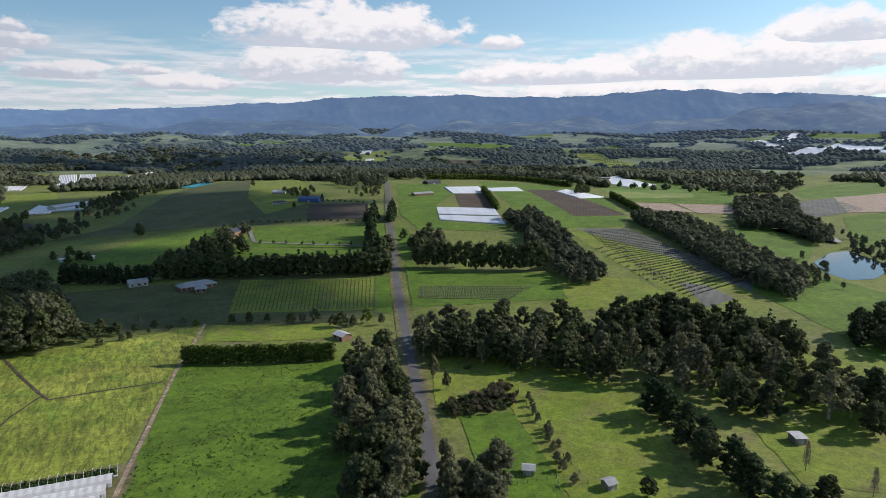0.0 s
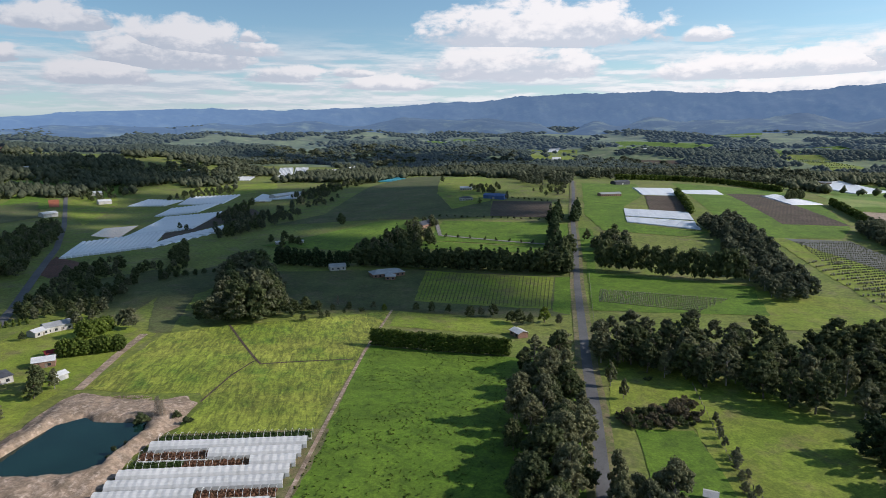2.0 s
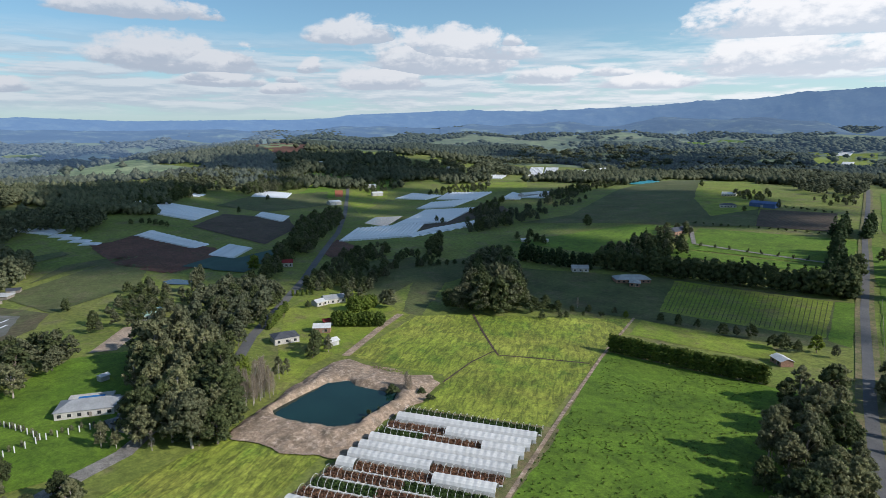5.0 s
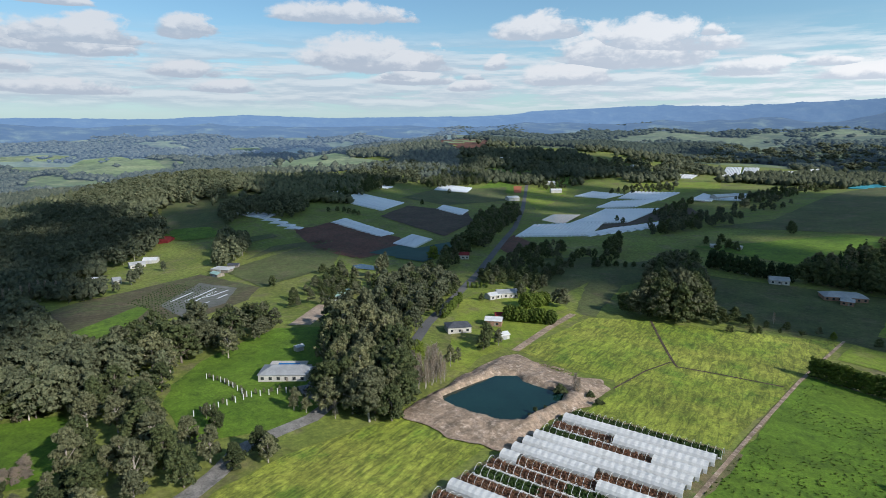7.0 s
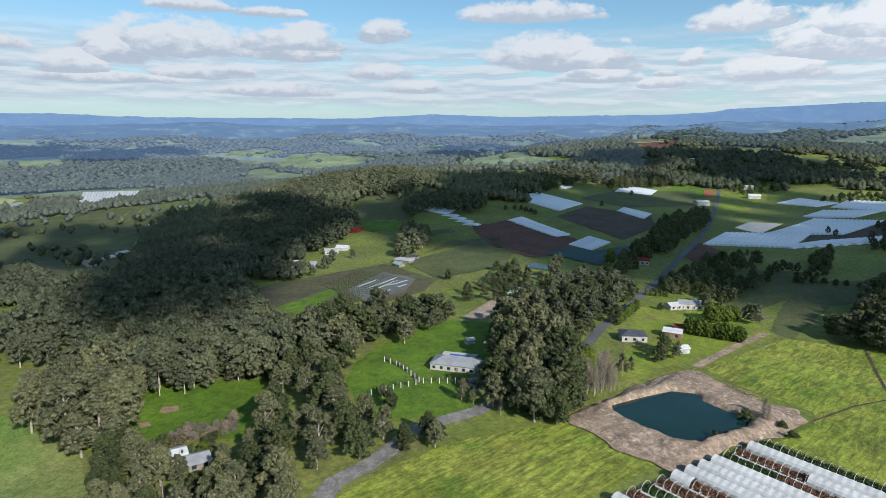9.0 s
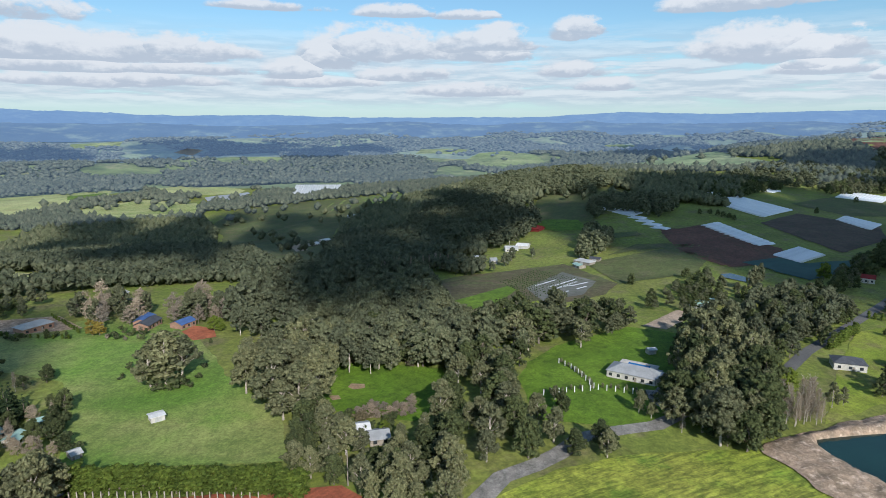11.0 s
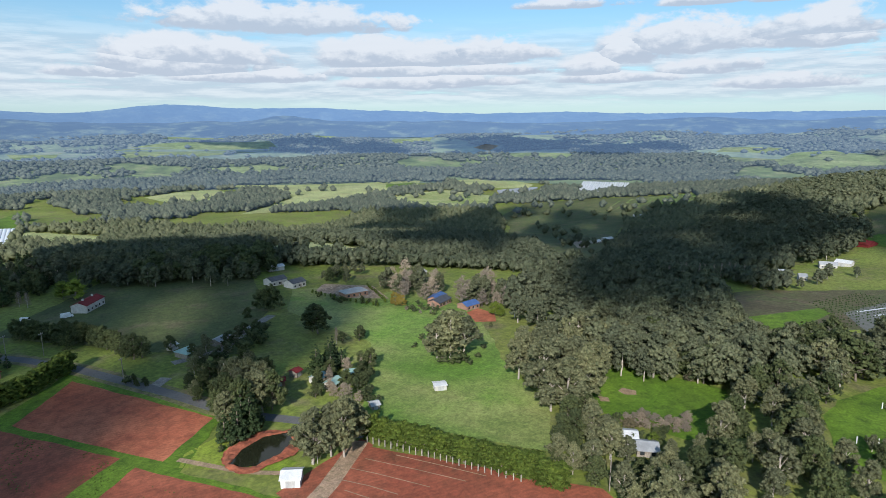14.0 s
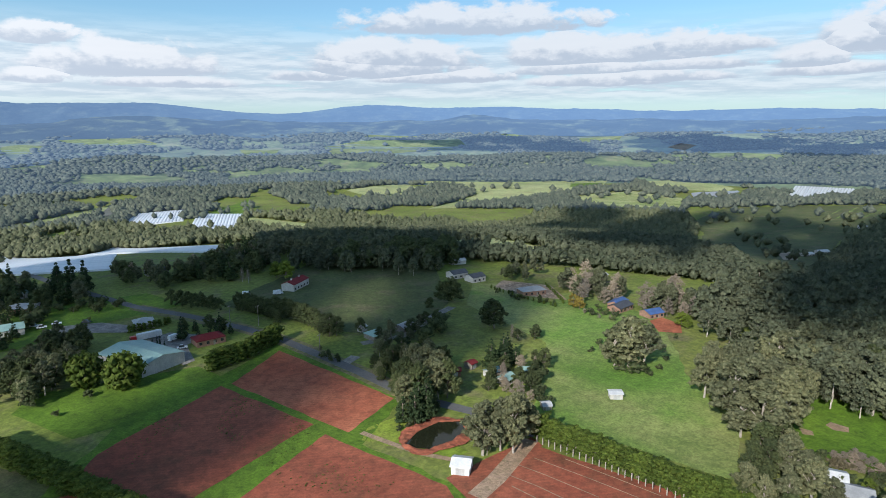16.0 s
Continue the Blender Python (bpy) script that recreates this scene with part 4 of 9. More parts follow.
def inside_all(x, y, outline):
    """Which of many places lie inside an outline."""
    hit = np.zeros(len(x), bool)
    for (x0, y0), (x1, y1) in zip(outline, outline[1:] + outline[:1]):
        if y0 != y1:
            hit ^= ((y0 > y) != (y1 > y)) & (x < (x1 - x0) * (y - y0) / (y1 - y0) + x0)
    return hit


def far_woods(seed, r0, r1, material, keep_out, cover, size=0.0105, leaves=5, a0=-48.0, a1=167.0):
    """Distant bush: crowns that grow coarser with distance, broken by clearings."""
    rng = np.random.default_rng(seed)
    X, Y, S = [], [], []
    r = r0
    while r < r1:
        step = r * size
        count = int(math.radians(a1 - a0) * r / step)
        a = np.radians(a0 + (a1 - a0) * (np.arange(count) + rng.uniform(-0.5, 0.5, count)) / count)
        d = r + rng.uniform(-0.5, 0.5, count) * step
        X.append(-np.sin(a) * d), Y.append(np.cos(a) * d), S.append(np.full(count, step))
        r += step
    x, y, s = np.concatenate(X), np.concatenate(Y), np.concatenate(S)
    keep = np.array([noise.noise((p / 420 + 3, q / 420, 0.3)) + 0.6 * noise.noise((p / 150, q / 150, 7.7)) + 0.3 * noise.noise((p / 60, q / 60, 1.7)) <= cover for p, q in zip(x, y)])
    # single trees are left standing in the clearings
    lone = rng.random(len(x)) < 0.035
    for o in keep_out:
        keep &= lone | ~inside_all(x, y, o)
    x, y, s = x[keep], y[keep], s[keep] * rng.uniform(0.75, 1.2, keep.sum())
    tall = rng.uniform(0.75, 1.25, len(x)) * (8.5 + 2.0 * np.array([noise.noise((p / 90, q / 90, 4.4)) for p, q in zip(x, y)]))
    spots = []
    for j in range(2 if r1 < 1800 else 1):
        px, py = x + rng.uniform(-0.3, 0.3, len(x)) * s, y + rng.uniform(-0.3, 0.3, len(x)) * s
        rad = s * rng.uniform(0.42, 0.62, len(x)) * (1.0 if r1 < 1800 else 1.12)
        spots.append(np.stack([px, py, height(px, py) + tall * (0.85 if j == 0 else 0.6), rad, np.minimum(1.1, 6.5 / rad) * rng.uniform(0.8, 1.2, len(x))], 1))
    v, f = lumps(rng, np.concatenate(spots), leaves, 2.6 if r1 < 2000 else 4.5, 0, shrink=1.1)
    return tagged(new("distant_woods", mesh_from("distant_woods", v, f, M[material])), "grey-green eucalypt woods broken by clearings", "woodland", kind="stuff")


def thing(name, x, y, turn, label, category, group="", z=None, kind=""):
    """An Empty on the land at a place, turned by degrees, that takes parts."""
    ob = new(name)
    ob.empty_display_size = 0.5
    ob.matrix_basis = pose(x, y, land(x, y) if z is None else z, 0, 0, turn)
    return tagged(ob, label, category, group, kind)


def house(x, y, turn, length, width, h, roof, wall, label, name="house", pitch=0.38, windows=True, chimney=False, category="house", group="farm buildings", hip=False):
    """A building with walls, a pitched roof with eaves, a door and windows; its front looks along its own -y."""
    low = min(land(x + dx, y + dy) for dx in (-width / 2, width / 2) for dy in (-width / 2, width / 2))
    b = thing(name, x, y, turn, label, category, group, low)
    l2, w2, rise = length / 2, width / 2, width / 2 * pitch
    bm = bmesh.new()
    box(bm, -l2, -w2, -0.6, l2, w2, h)
    if not hip:
        for s in (-1, 1):
            a = [bm.verts.new(p) for p in ((s * l2, -w2, h), (s * l2, w2, h), (s * l2, 0, h + rise))]
            c = [bm.verts.new(p) for p in ((s * (l2 - 0.2), -w2, h), (s * (l2 - 0.2), w2, h), (s * (l2 - 0.2), 0, h + rise))]
            bm.faces.new(a), bm.faces.new(c)
            for i in range(3):
                bm.faces.new((a[i], a[(i + 1) % 3], c[(i + 1) % 3], c[i]))
    part("wall", bm, wall, b)
    bm = bmesh.new()
    e, o, t = 0.45, 0.4, 0.14
    cut = w2 * 0.9 if hip else -o
    drop = e * pitch
    for lift in (0.02, t):
        ends = [(-l2 - o, -w2 - e, h - drop + lift), (l2 + o, -w2 - e, h - drop + lift), (l2 + o, w2 + e, h - drop + lift), (-l2 - o, w2 + e, h - drop + lift), (-l2 + cut, 0, h + rise + lift), (l2 - cut, 0, h + rise + lift)]
        v = [bm.verts.new(p) for p in ends]
        bm.faces.new((v[0], v[1], v[5], v[4])), bm.faces.new((v[2], v[3], v[4], v[5]))
        if hip:
            bm.faces.new((v[1], v[2], v[5])), bm.faces.new((v[3], v[0], v[4]))
        if lift > 0.1:
            for i, j in ((0, 1), (2, 3)) if not hip else ((0, 1), (1, 2), (2, 3), (3, 0)):
                k = [q for q in old]
                bm.faces.new((k[i], k[j], v[j], v[i]))
        old = v
    part("roof", bm, roof, b)
    if windows:
        count = max(2, int(length / 3.2))
        me = mesh_of("window", box(bmesh.new(), -0.65, -0.04, 0, 0.65, 0.04, 1.25), M["glass"])
        for side in (-1, 1):
            for i in range(count):
                ob = part("window", me, "glass", b)
                ob.matrix_basis = pose(-l2 + (i + 0.5) * length / count, side * (w2 + 0.02), min(0.95, h * 0.35))
        part("door", box(bmesh.new(), -0.5, -w2 - 0.07, 0, 0.5, -w2 - 0.01, 2.05), "wood", b).matrix_basis = pose(length * 0.1, 0, 0)
    else:
        part("door", box(bmesh.new(), -min(1.6, l2 * 0.5), -w2 - 0.07, 0, min(1.6, l2 * 0.5), -w2 - 0.01, min(h * 0.8, 3.0)), "roof_grey", b, "grey roller door")
    if chimney:
        part("chimney", box(bmesh.new(), -l2 * 0.5 - 0.45, -0.4, h, -l2 * 0.5 + 0.45, 0.4, h + rise + 1.1), "wall", b)
        part("chimney", box(bmesh.new(), l2 * 0.5 - 0.45, -0.4, h, l2 * 0.5 + 0.45, 0.4, h + rise + 1.1), "wall", b)
    return b


def arch(width, h, steps=8):
    return [(-width / 2 * math.cos(math.pi * i / steps), h * math.sin(math.pi * i / steps) ** 0.75) for i in range(steps + 1)]


def cover_mesh(length, width, h, lay, name, material, thick=0.0, steps=8, bow=True, ends=False):
    """Film over hoops, along its own x, each ring of it at the height that lay gives."""
    bm = bmesh.new()
    k = max(2, int(length / (1.1 if bow else 14)))
    rings = []
    for i in range(k + 1):
        s = (1 - 0.045 * (i % 2)) if bow else 1
        rings.append([bm.verts.new((length * i / k, y, z * s + lay(i / k))) for y, z in arch(width, h, steps)])
    for a, b in zip(rings, rings[1:]):
        for j in range(steps):
            bm.faces.new((a[j], a[j + 1], b[j + 1], b[j]))
    if ends:
        bm.faces.new(rings[0]), bm.faces.new(rings[-1][::-1])
    return mesh_of(name, bm, M[material])


def tunnels(corners, count, h, label, name="plastic_tunnels", material="white", bays=True):
    """A block of film tunnels side by side. corners a, b, c, d: bays lie along a-b, and a-d is the row of their ends."""
    a, b, c, d = [Vector(p) for p in corners]
    top = thing(name, a.x, a.y, 0, label, "plastic tunnel", "film-covered crop rows")
    count, h = int(count * 2.2), h * 0.6
    for i in range(count):
        f = (i + 0.5) / count
        p, q = a.lerp(d, f), b.lerp(c, f)
        width = ((d - a).length + (c - b).length) / 2 / count
        way = q - p
        za, z0 = land(p.x, p.y), top.matrix_basis.translation.z
        lay = lambda s, p=p, q=q, za=za: land(p.x + (q.x - p.x) * s, p.y + (q.y - p.y) * s) - za
        ob = part("tunnel", cover_mesh(way.length, width, h, lay, "tunnel", material, steps=6, bow=False, ends=True), material, top)
        ob.matrix_basis = pose(p.x - a.x, p.y - a.y, za - z0 + 0.1, 0, 0, math.degrees(math.atan2(way.y, way.x)))
    return top


def berry_tunnel(p, q, width, h, stretches, seed):
    """One hooped tunnel: film over some stretches (from, to, kind), bare hoops and crop on the rest."""
    p, q = Vector(p), Vector(q)
    way = q - p
    length = way.length
    za = land(p.x, p.y)
    top = thing("poly_tunnel", p.x, p.y, math.degrees(math.atan2(way.y, way.x)), "hooped poly tunnel, milky film partly drawn over crops", "plastic tunnel", "poly tunnels below the dam")
    rng = np.random.default_rng(seed)
    lay = lambda s: land(p.x + way.x * s, p.y + way.y * s) - za
    hoop = None
    k = int(length / 2.2)
    for i in range(k + 1):
        s = i / k
        bare = any(f <= s <= t and kind != "film" for f, t, kind in stretches)
        if not bare and i not in (0, k):
            continue
        if hoop is None:
            bm = bmesh.new()
            line = arch(width * 0.97, h, 8)
            rings = []
            for i, (y0, z0) in enumerate(line):
                a = math.pi * i / (len(line) - 1)
                out = Vector((0, -math.cos(a), math.sin(a))) * 0.05
                rings.append([bm.verts.new(Vector((0, y0, z0)) + q) for q in (out, Vector((0.05, 0, 0)) - out * 0.6, Vector((-0.05, 0, 0)) - out * 0.6)])
            for p0, p1 in zip(rings, rings[1:]):
                for j in range(3):
                    bm.faces.new((p0[j], p0[(j + 1) % 3], p1[(j + 1) % 3], p1[j]))
            hoop = mesh_of("hoop", bm, M["roof_white"])
        part("hoop", hoop, "roof_white", top).location = (s * length, 0, lay(s))
    for f, t, kind in stretches:
        if kind == "film":
            ob = part("film", cover_mesh((t - f) * length, width, h * 1.02, lambda s, f=f, t=t: lay(f + (t - f) * s), "film", "film", ends=False), "film", top, "milky white plastic film")
            ob.location = (f * length, 0, 0.05)
        else:
            for row in (-0.31, 0.0, 0.31):
                spots, x = [], f * length
                while x < t * length:
                    spots.append((x, row * width + rng.uniform(-0.25, 0.25), 0.65 + lay(x / length), rng.uniform(0.5, 0.85), 1.1))
                    x += 0.95
                v, fc = lumps(rng, spots, 14, 0.4)
                part("hedgerow", mesh_from("hedgerow", v, fc, M["crop" if kind == "green" else "dryvine"]), "crop", top, "leafy green berry canes" if kind == "green" else "reddish dry berry canes")
            # the film, pulled back, lies rolled along one side
            bm = bmesh.new()
            limb(bm, (f * length, -width * 0.49, 0.5 + lay(f)), (t * length, -width * 0.49, 0.5 + lay(t)), 0.3, 0.3, 6)
            part("rolled_film", bm, "film", top)
    return top


def around(line, count):
    """A closed line laid out anew as count points, evenly by the turn about its middle."""
    c = sum((Vector(p) for p in line), Vector((0, 0))) / len(line)
    found = []
    for i in range(count):
        a = math.tau * i / count
        d = Vector((math.cos(a), math.sin(a)))
        best = 0.0
        for p, q in zip(line, line[1:] + line[:1]):
            p, e = Vector(p) - c, Vector(q) - Vector(p)
            den = d.x * e.y - d.y * e.x
            if abs(den) > 1e-9:
                t, s = (p.x * e.y - p.y * e.x) / den, (p.x * d.y - p.y * d.x) / den
                if t > best and -1e-6 <= s <= 1 + 1e-6:
                    best = t
        found.append(c + d * best)
    return c, found


def dam(edge, bank, material, earth, label, crest=2.0, name="dam"):
    """A farm dam: water inside a rough earth bank."""
    N = 150
    c, inner = around(edge, N)
    outer = []
    for i, p in enumerate(inner):
        d = (p - c).normalized()
        best = (p - c).length + 3
        for a, b in zip(bank, bank[1:] + bank[:1]):
            a0, e = Vector(a) - c, Vector(b) - Vector(a)
            den = d.x * e.y - d.y * e.x
            if abs(den) > 1e-9:
                t, s = (a0.x * e.y - a0.y * e.x) / den, (a0.x * d.y - a0.y * d.x) / den
                if t > best and -1e-6 <= s <= 1 + 1e-6:
                    best = t
        best += 2.6 * noise.noise((p.x / 6, p.y / 6, 2.2)) + 1.3 * noise.noise((p.x / 2.3, p.y / 2.3, 5.2))
        outer.append(c + d * best)
    level = land(c.x, c.y)
    rng = random.Random(5)
    V, Fc = [], []
    profile = ((0.0, -0.9), (0.05, 0.2), (0.12, 0.6), (0.2, 0.95), (0.28, 1.0), (0.36, 1.0), (0.44, 0.95), (0.52, 0.85), (0.6, 0.72), (0.68, 0.56), (0.76, 0.4), (0.84, 0.24), (0.92, 0.1), (1.0, 0.0))
    for f, up in profile:
        for p, q in zip(inner, outer):
            w = p.lerp(q, f)
            rough = noise.noise((w.x / 5, w.y / 5, 0.2)) * 0.7 + noise.noise((w.x / 1.9, w.y / 1.9, 3.2)) * 0.5 + noise.noise((w.x / 0.8, w.y / 0.8, 6.2)) * 0.35
            z = land(w.x, w.y) + 0.5 + (crest * up + rough * (0.8 if 0 < f < 1 else 0.1)) if f else level - 0.9
            V.append((w.x, w.y, z))
    for i in range(len(profile) - 1):
        for j in range(N):
            Fc.append((i * N + j, (i + 1) * N + j, (i + 1) * N + (j + 1) % N, i * N + (j + 1) % N))
    tagged(new(name + "_bank", mesh_from("bank", V, np.array(Fc)[:, ::-1], M[earth], True)), "bare rough earth bank round farm dam water", "bank", kind="structure")
    bm = bmesh.new()
    bm.faces.new([bm.verts.new((p.x, p.y, level + 0.55)) for p in [c + (q - c) * 1.03 for q in inner]])
    bm.normal_update()
    if bm.faces[:][0].normal.z < 0:
        bmesh.ops.reverse_faces(bm, faces=bm.faces[:])
    return tagged(new(name + "_water", mesh_of("water", bm, M[material])), label, "water", kind="structure")


def pond(name, outline, material, label):
    me = mesh_of(name, draped(outline, 5, 40), M[material])
    z = sum(v.co.z for v in me.vertices) / len(me.vertices)
    for v in me.vertices:
        v.co.z = z
    return tagged(new(name, me), label, "water", kind="structure")


def tufts(name, material, outline, count, size, label, seed=4, category="grass", squash=0.6, leaves=1):
    """Uneven tufts of growth scattered over a piece of ground."""
    rng = np.random.default_rng(seed)
    xs, ys = [p[0] for p in outline], [p[1] for p in outline]
    spots, tries = [], 0
    while len(spots) < count and tries < count * 12:
        tries += 1
        x, y = rng.uniform(min(xs), max(xs)), rng.uniform(min(ys), max(ys))
        if inside(x, y, outline) and noise.noise((x / 22, y / 22, seed)) + 0.5 * rng.random() > 0.05:
            spots.append((x, y, land(x, y) + 0.4, size * rng.uniform(0.5, 1.3), squash))
    v, f = lumps(rng, spots, leaves, size * 0.8)
    return tagged(new(name, mesh_from(name, v, f, M[material])), label, category, kind="stuff")


def plant_rows(name, material, quad, count, gap, size, label, seed=6, squash=1.2, leaves=6, category="crop rows"):
    """Rows of low plants across a four-sided plot: rows run a-b, side by side towards d-c."""
    rng = np.random.default_rng(seed)
    a, b, c, d = [Vector(p) for p in quad]
    spots = []
    for i in range(count):
        f = (i + 0.5) / count
        p, q = a.lerp(d, f), b.lerp(c, f)
        k = int((q - p).length / gap)
        for j in range(k):
            if rng.random() < 0.06:
                continue
            w = p.lerp(q, (j + rng.uniform(0.2, 0.8)) / k)
            spots.append((w.x, w.y, land(w.x, w.y) + size * squash * 0.8, size * rng.uniform(0.7, 1.2), squash))
    v, f = lumps(rng, spots, leaves, size * 0.6)
    return tagged(new(name, mesh_from(name, v, f, M[material])), label, category, kind="stuff")


def fence(line, gap=4.0, h=1.3, label="post and wire paddock fence of weathered timber", material="wood", rails=2, post=0.11):
    """Posts with rails or wires between them."""
    a = line[0]
    top = thing("fence", a[0], a[1], 0, label, "fence", "paddock fences")
    z0 = land(*a)
    me = mesh_of("post", box(bmesh.new(), -post, -post, -0.3, post, post, h), M[material])
    spots = []
    for p, q in zip(line, line[1:]):
        p, q = Vector(p), Vector(q)
        k = max(1, round((q - p).length / gap))
        spots += [p.lerp(q, i / k) for i in range(k)]
    spots.append(Vector(line[-1]))
    for s in spots:
        part("post", me, material, top).location = (s.x - a[0], s.y - a[1], land(s.x, s.y) - z0 + 0.2)
    for r in range(rails):
        bm = bmesh.new()
        zr = h * (0.5 + 0.4 * r)
        for p, q in zip(spots, spots[1:]):
            limb(bm, (p.x - a[0], p.y - a[1], land(p.x, p.y) - z0 + zr + 0.2), (q.x - a[0], q.y - a[1], land(q.x, q.y) - z0 + zr + 0.2), 0.035, 0.035, 3)
        part("rail", bm, material, top)
    return top


def power_pole(x, y, turn=0, h=11.0):
    top = thing("power_pole", x, y, turn, "weathered timber power pole with a cross-arm", "power pole", "power poles along the lane")
    bm = bmesh.new()
    limb(bm, (0, 0, -1), (0, 0, h), 0.2, 0.14, 8)
    part("pole", bm, "wood", top)
    part("crossarm", box(bmesh.new(), -1.2, -0.3, h - 0.9, 1.2, -0.14, h - 0.68), "wood", top)
    for s in (-1.05, 0, 1.05):
        bm = bmesh.new()
        limb(bm, (s, -0.22, h - 0.68), (s, -0.22, h - 0.38), 0.07, 0.05, 6)
        part("insulator", bm, "wall", top)
    return top


def vehicle(x, y, turn, paint_name, label, length=4.6, tall=1.5, name="car"):
    """A parked car, van or truck: body with a cabin, glass, four wheels."""
    top = thing(name, x, y, turn, label, name, "parked vehicles", land(x, y) + 0.5)
    l2 = length / 2
    if name == "truck":
        bm = box(bmesh.new(), -l2, -1.25, 1.15, l2 - 3.0, 1.25, tall + 0.3)
        bmesh.ops.bevel(bm, geom=bm.edges[:], offset=0.06, segments=1, affect="EDGES")
        part("trailer", bm, "roof_white", top, "long white box trailer")
        part("chassis", box(bmesh.new(), -l2, -0.5, 0.75, l2 - 0.3, 0.5, 1.1), "roof_dark", top)
        bm = box(bmesh.new(), l2 - 2.6, -1.2, 0.6, l2, 1.2, tall - 0.3)
        bmesh.ops.bevel(bm, geom=bm.edges[:], offset=0.15, segments=2, affect="EDGES")
        part("cab", bm, paint_name, top)
        part("windscreen", box(bmesh.new(), l2 - 0.1, -1.0, tall * 0.55, l2 + 0.03, 1.0, tall - 0.6), "glass", top)
        bm = bmesh.new()
        bmesh.ops.create_cone(bm, cap_ends=True, segments=12, radius1=0.5, radius2=0.5, depth=0.35, matrix=Matrix.Rotation(math.pi / 2, 4, "X"))
        me = mesh_of("truck_wheel", bm, M["roof_dark"])
        for sx in (-l2 + 1.2, -l2 + 2.5, l2 - 4.0, l2 - 1.0):
            for sy in (-1.0, 1.0):
                part("wheel", me, "roof_dark", top).location = (sx, sy, 0.5)
        return top
    bm = box(bmesh.new(), -l2, -0.9, 0.35, l2, 0.9, 0.35 + tall * 0.42)
    bmesh.ops.bevel(bm, geom=bm.edges[:], offset=0.12, segments=2, affect="EDGES")
    part("body", bm, paint_name, top)
    bm = bmesh.new()
    long = name in ("van", "truck")
    x0, x1 = (-l2 * 0.98, l2 * 0.7) if long else (-l2 * 0.62, l2 * 0.42)
    v = [bm.verts.new(p) for p in ((x0, -0.85, 0.35 + tall * 0.42), (x1, -0.85, 0.35 + tall * 0.42), (x1, 0.85, 0.35 + tall * 0.42), (x0, 0.85, 0.35 + tall * 0.42),
                                   (x0 + (0.05 if long else 0.5), -0.72, 0.35 + tall), (x1 - 0.5, -0.72, 0.35 + tall), (x1 - 0.5, 0.72, 0.35 + tall), (x0 + (0.05 if long else 0.5), 0.72, 0.35 + tall))]
    for f in ((4, 5, 6, 7), (0, 1, 5, 4), (1, 2, 6, 5), (2, 3, 7, 6), (3, 0, 4, 7)):
        bm.faces.new([v[i] for i in f])
    part("cabin", bm, paint_name if long else "glass", top)
    if not long:
        part("roof_panel", box(bmesh.new(), x0 + 0.5, -0.72, 0.35 + tall, x1 - 0.5, 0.72, 0.39 + tall), paint_name, top)
    else:
        part("windscreen", box(bmesh.new(), x1 - 0.3, -0.7, 0.4 + tall * 0.5, x1 + 0.02, 0.7, 0.25 + tall), "glass", top)
    me = bpy.data.meshes.get("wheel")
    if me is None:
        bm = bmesh.new()
        bmesh.ops.create_cone(bm, cap_ends=True, segments=12, radius1=0.34, radius2=0.34, depth=0.24, matrix=Matrix.Rotation(math.pi / 2, 4, "X"))
        me = mesh_of("wheel", bm, M["roof_dark"])
    for sx in (-l2 * 0.62, l2 * 0.62):
        for sy in (-0.82, 0.82):
            part("wheel", me, "roof_dark", top).location = (sx, sy, 0.34)
    return top


def swimming_pool(x, y, turn):
    top = thing("swimming_pool", x, y, turn, "blue swimming pool in a pale paved surround", "pool", z=land(x, y) + 0.45)
    bm = bmesh.new()
    for x0, y0, x1, y1 in ((-8, -4.5, 8, -2.4), (-8, 2.4, 8, 4.5), (-8, -2.4, -4.5, 2.4), (5, -2.4, 8, 2.4)):
        box(bm, x0, y0, -0.4, x1, y1, 0.25)
    part("paving", bm, "wall", top)
    part("pool_water", box(bmesh.new(), -4.5, -2.4, -0.3, 5, 2.4, 0.12), "pool_blue", top, "clear blue pool water")
    return top


M["pool_blue"] = water("clear_pool_water", (0.03, 0.16, 0.42))
M["white_paint"] = paint("white_car_paint", (0.7, 0.7, 0.7), (0.75, 0.75, 0.75), 0.5, rough=0.3, spec=0.5)
M["red_paint"] = paint("red_truck_paint", (0.42, 0.03, 0.03), (0.38, 0.03, 0.03), 0.5, rough=0.35, spec=0.5)
M["black_paint"] = paint("dark_car_paint", (0.03, 0.03, 0.035), (0.045, 0.045, 0.05), 0.5, rough=0.3, spec=0.5)
# far pasture grass, its haze put in as faint blue emission
M["mown_far"] = paint("hazy_hill_pasture", (0.17, 0.225, 0.09), (0.235, 0.265, 0.13), 0.006, (0.09, 0.13, 0.05), 0.02, fine=0.1, glow=(*HAZE_GLOW, 0.05))


